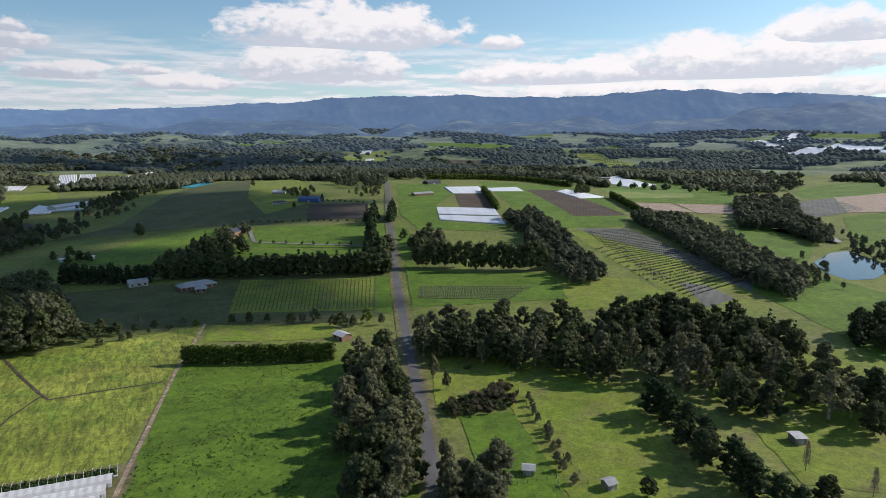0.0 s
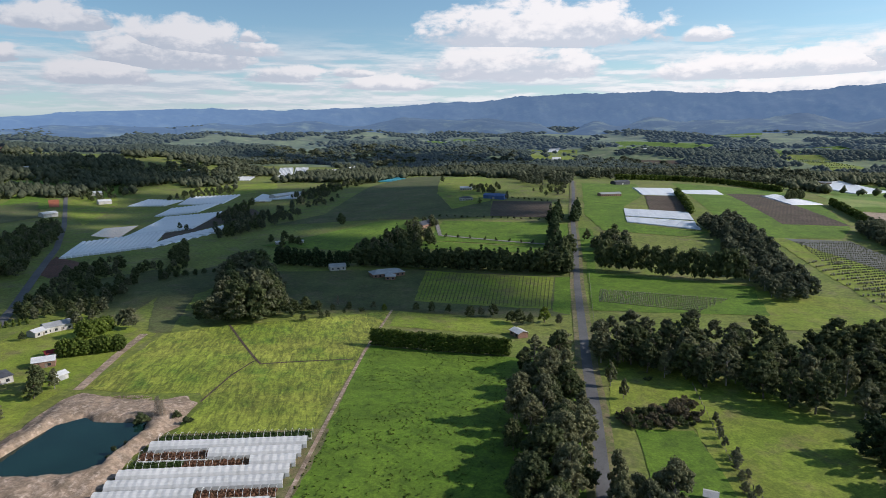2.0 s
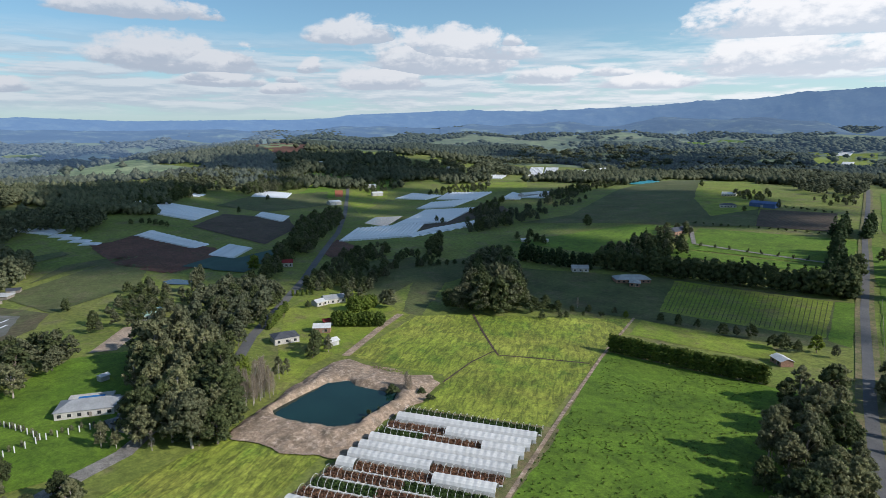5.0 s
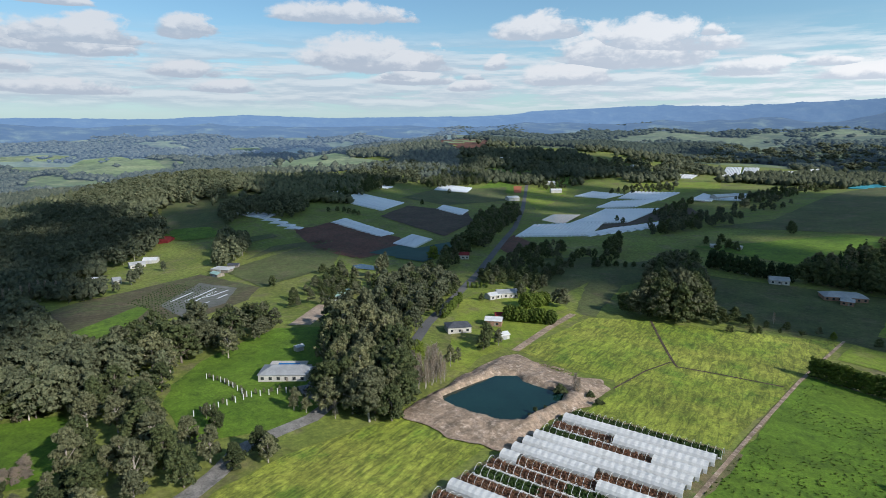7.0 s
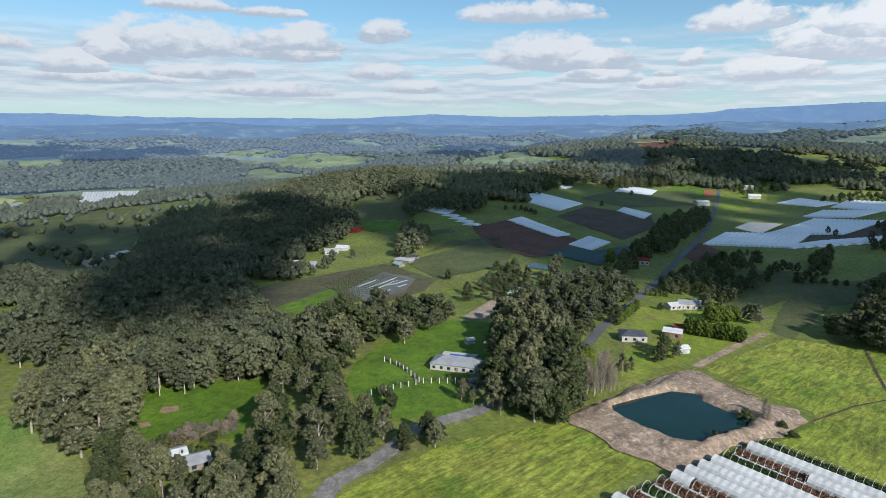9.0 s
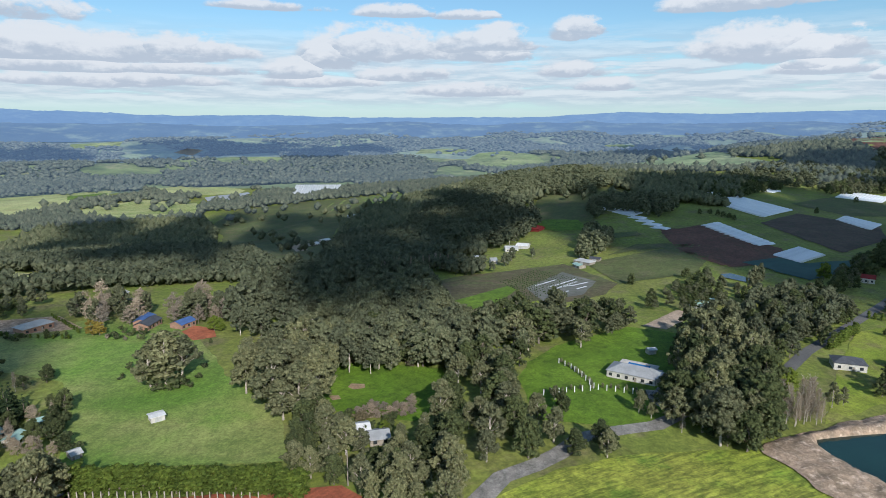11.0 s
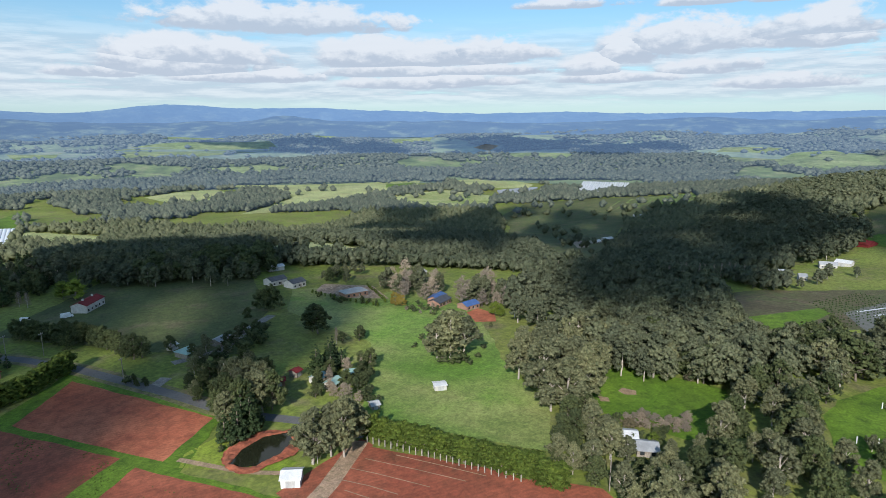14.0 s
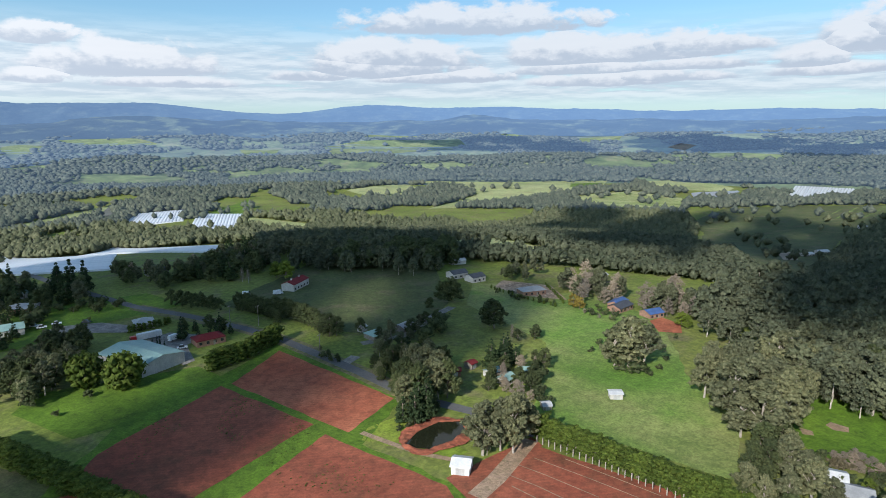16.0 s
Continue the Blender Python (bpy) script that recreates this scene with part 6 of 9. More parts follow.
strip("row_cover", "white", [(-404.3, 65.0), (-421.1, 82.3)], 1.5, "white fleece row cover on bare rows", 5, "row cover")
strip("row_cover", "white", [(-398.9, 72.9), (-410.2, 84.9), (-421.4, 96.6)], 1.5, "white fleece row cover on bare rows", 5, "row cover")
strip("row_cover", "white", [(-394.8, 78.1), (-413.3, 95.3)], 1.5, "white fleece row cover on bare rows", 5, "row cover")
strip("row_cover", "white", [(-399.4, 81.1), (-402.7, 91.0), (-410.6, 102.3)], 1.5, "white fleece row cover on bare rows", 5, "row cover")
strip("row_cover", "white", [(-392.2, 90.8), (-398.8, 98.5)], 1.5, "white fleece row cover on bare rows", 5, "row cover")
strip("row_cover", "white", [(-379.8, 74.6), (-387.3, 84.5)], 1.5, "white fleece row cover on bare rows", 5, "row cover")
field("paddock", "pale", [(-170.8, -115.1), (-218.7, -138.8), (-274.2, -181.8), (-319, -195), (-330, -181), (-309.8, -130.0), (-243.5, -88.2), (-203.3, -56.4), (-173.0, -45.9), (-170.8, -76.0)], "pale green paddock sloping to woods", 1, "field")
field("paddock", "pale", [(-297, -249), (-313, -231), (-289.3, -176.7), (-252.8, -135.9), (-232.6, -142.8), (-257.2, -220.8)], "green paddock by a farmhouse", 2, "field")
field("paddock", "dull", [(-160, -322), (-273, -380), (-320, -306), (-252.8, -230.3), (-195.0, -196.7), (-179.5, -235.3)], "dark green paddock", 1, "field")
field("red_field", "red", [(-110.3, -216.5), (-143.6, -234.5), (-144.4, -159.3), (-116.7, -151.2)], "freshly tilled red soil field", 3, "field")
field("field_margin", "lush", [(-64.7, -212.4), (-107.4, -224.7), (-151.2, -243.9), (-150.0, -158.2), (-114.2, -141.7), (-117.3, -105.8), (-109.0, -79.7), (-53.3, -92.8), (-24.7, -174.3)], "bright green grass margin between red fields", 2, "field")
field("red_field", "darkred", [(-54.9, -198.6), (-106.1, -217.5), (-112.0, -164.5), (-62.6, -153.7), (-38.6, -138.7), (-29.5, -169.4)], "tilled dark red field", 3, "field")
field("red_field", "darkred", [(-72.2, -143.9), (-110.3, -155.9), (-115.5, -106.4), (-104.8, -83.5), (-53.3, -92.8), (-51.7, -124.7)], "tilled dark red field", 3, "field")
field("red_field", "darkred", [(-134.3, -99.2), (-151.1, -101.4), (-159.6, -28.1), (-142.7, -8.5), (-101.2, -64.5), (-115.0, -97.9)], "tilled red field with pale lines", 3, "field")
field("red_yard", "darkred", [(-118.4, -109.1), (-154.9, -104.8), (-152.7, -99.0), (-128.2, -94.1), (-113.8, -94.6)], "bare red earth yard", 2, "yard")
field("paddock", "lush", [(-44.3, -250.1), (-54.5, -263.4), (-89.1, -250.6), (-109.5, -243.5), (-111.2, -222.8), (-64.7, -212.4), (-53.3, -214.5)], "bright green grass by a shed", 2, "field")
field("paddock", "lush", [(-38.0, -332.8), (-63.4, -324.9), (-90.1, -336.1), (-149, -338), (-143, -379), (-71, -393)], "green paddock by sheds", 1, "field")
field("yard", "gravel", [(-77, -342), (-86, -348), (-104, -338), (-116.6, -313.0), (-107.6, -310.9)], "worn gravel farm yard", 3, "yard")
field("yard", "gravel", [(-107.2, -293.0), (-120.8, -296.3), (-131.7, -277.3), (-143.9, -283.6), (-118.2, -272.5), (-112.0, -251.2), (-106.1, -249.3)], "paved yard by a green shed", 3, "yard")
dam([(-123.4, -131.1), (-131.9, -134.0), (-140.8, -133.4), (-146.8, -128.4), (-143.1, -123.4), (-135.2, -121.9), (-126.6, -123.7), (-123.5, -128.2)], [(-122.9, -134.2), (-130.7, -139.3), (-143.8, -139.0), (-151.0, -128.1), (-144.8, -121.4), (-136.3, -117.6), (-128.9, -119.8), (-120.9, -126.5)], "mud", "darkred", "dark still water in a small dam", 0.45)
field("paddock", "grass", [(-116.1, -144.0), (-127.0, -114.5), (-134.2, -113.9), (-134.6, -147.9), (-122.7, -149.0)], "rough grass beside a small dam", 2, "field")
field("paddock", "dull", [(-17.4, -199.2), (-32.6, -211.5), (-41.4, -189.5), (-48.3, -166.1), (-31.1, -152.9)], "dull grass behind a hedge", 2, "field")
field("clearing_pond_field", "mown", [(-352, -335), (-598, -531), (-522, -404), (-420, -244), (-389, -256), (-384, -326)], "pale green clearing with a pond", 2, "field")
field("pond", "lake", [(-467, -415), (-577, -488), (-482, -384), (-432, -360)], "small pale pond in a clearing", 4, "pond")
field("far_pasture", "mown", [(-1332, -1349), (-1580, -1026), (-1683, -891), (-1439, -770), (-1218, -793), (-911, -792), (-854, -831), (-1146, -943)], "pale green pasture among woods", 1, "field")
field("far_pasture", "mown", [(-959, -1215), (-1209, -1263), (-1101, -1100), (-918, -1008), (-941, -1143)], "pale green pasture among woods", 1, "field")
field("far_pasture", "pale", [(-1155, -710), (-1384, -685), (-1321, -510), (-1102, -449), (-1056, -536)], "pale stubble pasture", 1, "field")
field("far_pasture", "mown", [(-1700, -822), (-1842, -769), (-1618, -508), (-1545, -501), (-1465, -644)], "green pasture by a lake", 1, "field")
field("far_pasture", "dull", [(-1024, -384), (-1226, -397), (-1331, -301), (-1401, -93), (-1200, -69), (-1008, -143), (-884, -241), (-927, -329)], "shaded green pasture", 1, "field")
field("far_pasture", "mown", [(-239, -1213), (-341, -1284), (-505, -1472), (-469, -1325), (-345, -1175), (-241, -1152)], "green hill pasture", 1, "field")
field("far_pasture", "lush", [(-543, -1111), (-737, -1295), (-623, -1087), (-517, -988)], "green pasture", 1, "field")
field("far_pasture", "mown", [(-496, -896), (-566, -998), (-596, -837), (-533, -779)], "green pasture", 1, "field")
pond("lake", [(-1462, -556), (-1618, -508), (-1557, -476), (-1386, -477), (-1375, -516)], "lake", "blue farm lake")
field("far_hill", "mown_far", [(-2535, 61), (-2826, 180), (-2918, 327), (-2523, 409), (-2421, 412), (-2314, 256), (-2257, 123)], "sunlit green hill pasture, haze glow added", 1, "field")
field("far_hill", "mown_far", [(-1390, 374), (-2258, 740), (-2337, 909), (-1428, 694), (-1240, 660), (-1241, 562), (-1330, 462)], "sunlit green hill pasture, haze glow added", 1, "field")
field("far_hill", "mown_far", [(-3030, 708), (-3047, 883), (-2987, 981), (-2782, 805)], "sunlit green hill pasture, haze glow added", 1, "field")
field("far_pasture", "pale", [(-1267, -232), (-1344, -193), (-1425, -86), (-1192, -65), (-1165, -137), (-1151, -212)], "pale pasture", 1, "field")
field("far_pasture", "dull", [(-1137, -210), (-1147, -128), (-1052, -111), (-927, -156), (-929, -174)], "shaded green pasture", 1, "field")
field("far_pasture", "lush", [(-1614, -971), (-1665, -890), (-1418, -766), (-1387, -837)], "green pasture", 1, "field")
field("far_pasture", "mown", [(-1222, -740), (-1315, -729), (-1408, -672), (-1363, -536), (-1128, -441), (-1074, -535), (-1139, -691)], "pale green pasture", 1, "field")
field("far_pasture", "pale", [(-427, -265), (-455, -282), (-445, -253), (-421, -240)], "pale clearing", 2, "field")
field("far_clearing", "mown_far", [(-980, -3522), (-1293, -3739), (-1310, -3060), (-1015, -3018)], "green clearing among woods, haze glow added", 1, "field")
field("far_clearing", "mown_far", [(-1526, -2753), (-1718, -2662), (-1518, -2400), (-1398, -2477)], "green clearing among woods, haze glow added", 1, "field")
field("far_clearing", "mown_far", [(-1815, -2518), (-2073, -2485), (-2622, -2354), (-2316, -1969), (-1884, -2028), (-1632, -2146)], "green clearing among woods, haze glow added", 1, "field")
field("far_clearing", "mown_far", [(-2397, -2871), (-2832, -2733), (-2548, -2549), (-2272, -2673)], "green clearing among woods, haze glow added", 1, "field")
field("far_clearing", "mown_far", [(-3117, -2462), (-3353, -2239), (-3154, -1949), (-2673, -1997)], "green clearing among woods, haze glow added", 1, "field")
field("far_clearing", "mown_far", [(-544, -2628), (-691, -2585), (-645, -2486), (-489, -2370)], "green clearing among woods, haze glow added", 1, "field")
field("far_clearing", "mown_far", [(-996, -2206), (-1208, -1953), (-1141, -1881), (-968, -2104)], "green clearing among woods, haze glow added", 1, "field")
field("far_clearing", "mown_far", [(-1381, -1819), (-1453, -1747), (-1389, -1670), (-1333, -1725)], "green clearing among woods, haze glow added", 1, "field")
field("far_clearing", "mown_far", [(-1595, -1718), (-1780, -1598), (-1792, -1467), (-1628, -1573)], "green clearing among woods, haze glow added", 1, "field")
field("far_clearing", "mown_far", [(-676, -3214), (-897, -3404), (-776, -3038), (-612, -2925)], "green clearing among woods, haze glow added", 1, "field")
field("far_clearing", "mown_far", [(-3170, -1822), (-3370, -1658), (-2943, -1501), (-2798, -1657)], "green clearing among woods, haze glow added", 1, "field")
field("far_clearing", "mown_far", [(-4388, -1380), (-4674, -1111), (-4524, -1116), (-4208, -1326)], "green clearing among woods, haze glow added", 1, "field")
field("far_clearing", "mown_far", [(-4080, 53), (-4281, 252), (-4063, 269), (-3931, 79)], "green clearing among woods, haze glow added", 1, "field")
field("far_clearing", "mown_far", [(-2999, -88), (-2891, 163), (-2794, 95), (-2802, -104)], "green clearing among woods, haze glow added", 1, "field")
field("far_clearing", "mown_far", [(-1385, 576), (-1503, 695), (-1401, 703), (-1240, 697), (-1242, 621)], "green clearing among woods, haze glow added", 1, "field")
field("far_clearing", "mown_far", [(-1731, 858), (-1948, 1015), (-1540, 801), (-1581, 782)], "green clearing among woods, haze glow added", 1, "field")
field("quarry", "sand", [(-2766, -1172), (-2895, -1164), (-2863, -1079), (-2731, -1078)], "pale bare quarry ground", 1, "field")
field("far_field", "plum_soil", [(-1446, 947), (-2784, 1917), (-1445, 1133), (-1258, 969), (-1296, 904)], "dark red field on a wooded hill", 1, "field")
tunnels([(-1525, -367), (-1777, -411), (-1798, -284), (-1551, -254)], 9, 3.5, "large white industrial sheds", "industrial_sheds", "roof_white")
tunnels([(-1447, -362), (-1587, -382), (-1520, -294), (-1393, -282)], 4, 3, "white metal industrial sheds by woods", "industrial_sheds", "roof_white")
tunnels([(-367, -1057), (-452, -1208), (-548, -1203), (-470, -1048)], 8, 3, "white crop tunnels on a slope", "plastic_tunnels", "white")
tunnels([(-441, -964), (-525, -1109), (-577, -1038), (-502, -915)], 7, 3, "white plastic crop tunnels among trees", "plastic_tunnels", "white")
tunnels([(-416, -912), (-449, -953), (-523, -907), (-471, -868)], 4, 3, "white plastic crop tunnels among trees", "plastic_tunnels", "white")
tunnels([(-64, -548), (-177, -923), (-206, -609), (-152, -468)], 16, 2.4, "large white plastic crop tunnels", "plastic_tunnels", "white")
tunnels([(-203, -705), (-287, -855), (-300, -596), (-244, -471)], 14, 2.4, "large white plastic crop tunnels", "plastic_tunnels", "white")
field("ploughed_field", "net", [(-371, -1173), (-497, -1466), (-506, -1437), (-384, -1129)], "grey fallow strip", 3, "field")
tunnels([(1363, 2807), (1449, 2853), (1373, 2380), (1246, 2341)], 6, 4, "far white plastic crop tunnels", "plastic_tunnels", "white")
tunnels([(1467, 2763), (1731, 3111), (1766, 3073), (1528, 2739)], 6, 4, "far white plastic crop tunnels", "plastic_tunnels", "white")
tunnels([(1173, 2239), (1336, 2314), (1587, 2513), (1326, 2190)], 6, 4, "far white plastic crop tunnels", "plastic_tunnels", "white")
tunnels([(1373, 2380), (1647, 2612), (1704, 2396), (1487, 2088)], 6, 4, "far white plastic crop tunnels", "plastic_tunnels", "white")
tunnels([(340, 1343), (412, 1496), (432, 1261), (347, 1160)], 6, 2.5, "white film-covered crop beds in fields", "plastic_tunnels", "white")
tunnels([(186, 1009), (209, 1054), (248, 944), (203, 917)], 5, 2.2, "white film-covered crop beds in fields", "plastic_tunnels", "white")
tunnels([(2, 1009), (59, 1048), (62, 934), (14, 916)], 5, 2.2, "white film-covered crop beds in fields", "plastic_tunnels", "white")
tunnels([(67, 1019), (126, 1067), (130, 998), (76, 974)], 4, 2, "white film-covered crop beds in fields", "plastic_tunnels", "white")
tunnels([(-8, 773), (65, 776), (67, 722), (-5, 724)], 4, 2.2, "white film-covered crop beds in fields", "plastic_tunnels", "white")
tunnels([(-5, 716), (67, 714), (70, 667), (-2, 688)], 3, 2.2, "white film-covered crop beds in fields", "plastic_tunnels", "white")
field("bare_bed", "sand", [(270, 886), (326, 883), (327, 794), (274, 811)], "pale bare mulched bed", 2, "field")
field("bare_bed", "sand", [(335, 884), (406, 870), (386, 784), (329, 789)], "pale bare mulched bed", 2, "field")
tunnels([(-356, 2656), (-347, 2774), (-306, 2751), (-304, 2622)], 4, 3, "small white arched greenhouses on a hill", "plastic_tunnels", "roof_white")
tunnels([(-270, 2151), (-279, 2271), (-253, 2298), (-238, 2123)], 3, 3, "small white arched greenhouses on a hill", "plastic_tunnels", "roof_white")
pond("pond", [(309, 503), (349, 545), (370, 553), (365, 501), (354, 474), (319, 443), (296, 439), (296, 467)], "lake", "bright reflecting farm pond")
pond("pond", [(359, 684), (387, 700), (383, 664), (399, 616), (390, 592), (371, 607), (365, 637)], "lake", "bright reflecting farm pond")
pond("pond", [(-559, 815), (-568, 852), (-545, 848), (-523, 799)], "lake", "small pale blue pond")
house(-219, 430, 36, 12.5, 9, 3.2, "roof_grey", "wall", "small pale farm cottage with a grey roof", "house", chimney=False)
house(-175, 425, 41, 24.8, 12, 3, "roof_grey", "brick", "long low brick farmhouse with a grey roof", "house", hip=True)
house(-168, 415, 22, 7.3, 8, 3, "roof_grey", "brick", "wing of a low brick farmhouse", "farmhouse_wing", hip=True)
house(-175, 813, -13, 30.4, 12, 5, "roof_blue", "roof_blue", "blue metal farm shed on a hill", "shed", windows=False, category='shed')
house(-237, 894, 8, 17.5, 11, 4, "roof_white", "wall", "white farmhouse on a hill", "house")
house(-211, 795, 21, 17.8, 10, 3.5, "roof_dark", "wall", "farmhouse with a dark roof", "house", hip=True)
house(-29, 883, 36, 32.1, 10, 3.5, "roof_grey", "brick", "brick farmhouse with a pale roof", "house")
house(-19, 1072, 49, 33.6, 12, 5, "roof_dark", "roof_dark", "dark metal farm shed by a hedge", "shed", windows=False, category='shed')
house(-211, 620, 82, 32.2, 14, 4, "roof_dark", "brick", "large house among trees", "house", hip=True)
house(-422, 1697, 14, 60.0, 10, 4, "roof_white", "wall", "long white farm building", "house")
house(-318, 505, 44, 5.0, 5, 2.5, "roof_white", "wall", "small white shed by a paddock", "shed", windows=False, category='shed')
house(-300, 515, 21, 5.9, 5, 2.5, "roof_white", "wall", "small white shed by a paddock", "shed", windows=False, category='shed')
house(-527, 863, 78, 56.1, 14, 4, "roof_white", "wall", "pale farm packing shed", "shed", windows=False, category='shed')
house(-53.0, 309.6, -47, 8.4, 6, 2.8, "roof_white", "brick", "small cottage by the road", "house")
house(102, 441, 9, 10.8, 7, 3, "roof_dark", "wood", "dark timber stable beside trees", "stable", category='shed')
house(117.7, 190.4, 2, 3.6, 4.5, 2.4, "roof_white", "wood", "small field shelter with a pale roof", "field_shelter", windows=False, category='shed', pitch=0.1)
house(47.8, 163.5, 24, 3.1, 3.5, 2.2, "roof_grey", "wood", "small timber garden shed", "shed", windows=False, category='shed')
house(25.6, 171.8, -8, 3.4, 3.4, 2.2, "roof_grey", "wood", "small timber chicken house on grass", "shed", windows=False, category='shed')
house(27.2, 149.0, -3, 7.3, 8, 2.6, "roof_white", "wall", "pale roofed house by the paddock", "house", hip=True)
house(370, 1411, -2, 22.9, 8, 4, "roof_grey", "brick", "farm shed beside beds", "shed", windows=False, category='shed')
house(278, 2707, -10, 53.7, 14, 5, "roof_grey", "wall", "distant pale farm building among trees", "farm_building", windows=False, category='shed')
house(378, 2640, -8, 52.0, 14, 5, "roof_grey", "wall", "distant pale farm building among trees", "farm_building", windows=False, category='shed')
house(456, 2698, 18, 59.8, 14, 5, "roof_dark", "wall", "distant pale farm building among trees", "farm_building", windows=False, category='shed')
house(30, 2513, -5, 50.1, 14, 5, "roof_white", "wall", "distant pale farm building among trees", "farm_building", windows=False, category='shed')
house(797, 1537, -27, 27.3, 14, 5, "roof_white", "wall", "distant pale farm building among trees", "farm_building", windows=False, category='shed')
house(1136, 3612, -31, 70.1, 14, 5, "roof_white", "wall", "distant pale farm building among trees", "farm_building", windows=False, category='shed')
house(1206, 3530, -32, 68.1, 14, 5, "roof_white", "wall", "distant pale farm building among trees", "farm_building", windows=False, category='shed')
house(1445, 3206, -50, 64.4, 14, 5, "roof_white", "wall", "distant pale farm building among trees", "farm_building", windows=False, category='shed')
house(-1708, 3924, 64, 93.1, 14, 5, "roof_white", "wall", "distant pale farm building among trees", "farm_building", windows=False, category='shed')
house(2098, 3286, -33, 54.9, 14, 5, "roof_grey", "wall", "distant pale farm building among trees", "farm_building", windows=False, category='shed')
house(2231, 3261, -51, 55.7, 14, 5, "roof_white", "wall", "distant pale farm building among trees", "farm_building", windows=False, category='shed')
fence([(21.4, 165.6), (33.6, 168.7), (33.3, 162.6)], 3, 1.2)
fence([(28.2, 260.5), (33.9, 197.1), (42.2, 165.7)], 5, 1.3)
fence([(-28, 472), (-17, 352), (-10.6, 272.8)], 6, 1.2)
house(-290, 231, 89, 8.1, 6, 3, "roof_white", "wall", "small white cottage beside lawns", "house", hip=False)
house(-289, 241, 68, 12.9, 8, 3.5, "roof_grey", "wall", "pale farmhouse with a grey roof", "house")
house(-248.2, 198.8, 45, 8.7, 7, 3.2, "roof_white", "brick", "brick cottage with a pale roof", "house")
house(-249.8, 176.3, 69, 12.2, 9, 3.4, "roof_dark", "wall", "low house with a dark roof", "house", hip=True)
house(-228.0, 188.1, 83, 5.5, 5, 2.6, "roof_white", "wall", "small white outbuilding beside a house", "shed", windows=False, category='shed')
house(-255.2, 209.1, 60, 6.3, 5, 2.6, "roof_red", "brick", "small red outbuilding beside a cottage", "shed", windows=False, category='shed')
house(-400, 287, 54, 9.8, 9, 3.4, "roof_red", "wall", "red-roofed house by the road", "house")
house(-239.4, 80.7, 57, 19.6, 11, 3.2, "roof_grey", "wall", "long white house with a grey roof on a lawn", "house", hip=True)
house(-234.4, 88.2, 38, 5.6, 7, 3.4, "roof_grey", "wall", "garage wing with a grey gable roof", "garage_wing", windows=False, category='house')
swimming_pool(-250.7, 85.9, 57)
house(-267.2, 97.1, 101, 3.8, 3, 2.4, "roof_white", "wall", "small white shed beside a pool", "shed", windows=False, category='shed')
house(-346, 154, 109, 14.6, 7, 3, "roof_teal", "wall", "house with a green roof among trees", "house")
house(-475, 115, 42, 15, 8, 2.8, "roof_grey", "wood", "low grey farm shed on a slope", "shed", windows=False, category="shed", hip=True)
house(-462, 108, 20, 9, 6, 2.5, "roof_teal", "wood", "small shed with a pale green roof on a slope", "shed", windows=False, category="shed")
house(-484, 126, 60, 8, 6, 2.5, "roof_dark", "wood", "small dark shed on a slope", "shed", windows=False, category="shed")
house(-647, 99, 52, 24.2, 14, 4, "roof_red", "roof_red", "long low barn with a red roof", "barn", windows=False, category='barn')
house(-552, 66, 93, 11.9, 9, 3.4, "roof_grey", "wall", "farmhouse on the far slope", "house")
house(-560, 78, 66, 11.0, 9, 3.4, "roof_white", "wall", "farm shed on the far slope", "shed", windows=False, category='shed')
house(-506, 15, 95, 8.1, 9, 3.4, "roof_white", "wall", "pale farmhouse half hidden among trees", "house")
house(-512, 33, 78, 7.1, 9, 3.4, "roof_white", "wall", "pale house half hidden among trees", "house")
house(-498, 45, 96, 5.1, 8, 3.4, "roof_grey", "wall", "pale house half hidden among trees", "house")
house(-803, -67, 99, 12.0, 10, 3.4, "roof_white", "wall", "white house in a clearing", "house")
house(-1026, -145, 63, 14.0, 10, 3.4, "roof_grey", "wall", "grey-roofed house in a clearing", "house")
house(-1142, 931, 65, 87.1, 14, 5, "roof_white", "wall", "long pale packing sheds", "shed", windows=False, category='shed')
house(-2327, 2654, 96, 93.0, 12, 5, "roof_white", "wall", "distant pale farm building", "farm_building", windows=False, category='shed')
house(-2349, 2795, 7, 65.4, 12, 5, "roof_white", "wall", "distant pale farm building", "farm_building", windows=False, category='shed')
house(-2820, 2711, 35, 64.6, 12, 5, "roof_white", "wall", "distant pale farm building", "farm_building", windows=False, category='shed')
house(-900, 1114, 78, 27.1, 12, 5, "roof_white", "wall", "distant pale farm building", "farm_building", windows=False, category='shed')
house(-725, 612, 79, 18.6, 12, 5, "roof_white", "wall", "distant pale farm building", "farm_building", windows=False, category='shed')
house(-837, 795, 58, 19.5, 12, 5, "roof_white", "wall", "distant pale farm building", "farm_building", windows=False, category='shed')
house(-761, 738, 59, 17.8, 12, 5, "roof_white", "wall", "distant pale farm building", "farm_building", windows=False, category='shed')
house(-799, 355, 90, 17.4, 12, 5, "roof_white", "wall", "distant pale farm building", "farm_building", windows=False, category='shed')
field("valley_meadow", "dull", [(-1010, -356), (-1073, -267), (-1046, -170), (-920, -155), (-688, -130), (-535, -119), (-538, -140), (-663, -193), (-749, -271)], "shaded green meadow in a wooded valley", 1, "field")
field("arena", "sand", [(-758, -186), (-783, -179), (-698, -151), (-679, -160)], "small sandy arena", 2, "arena")
house(-752, -156, 153, 15.4, 8, 3, "roof_white", "wall", "white house below the woods", "house")
house(-792, -149, 142, 13.5, 8, 3, "roof_white", "wall", "white house below the woods", "house")
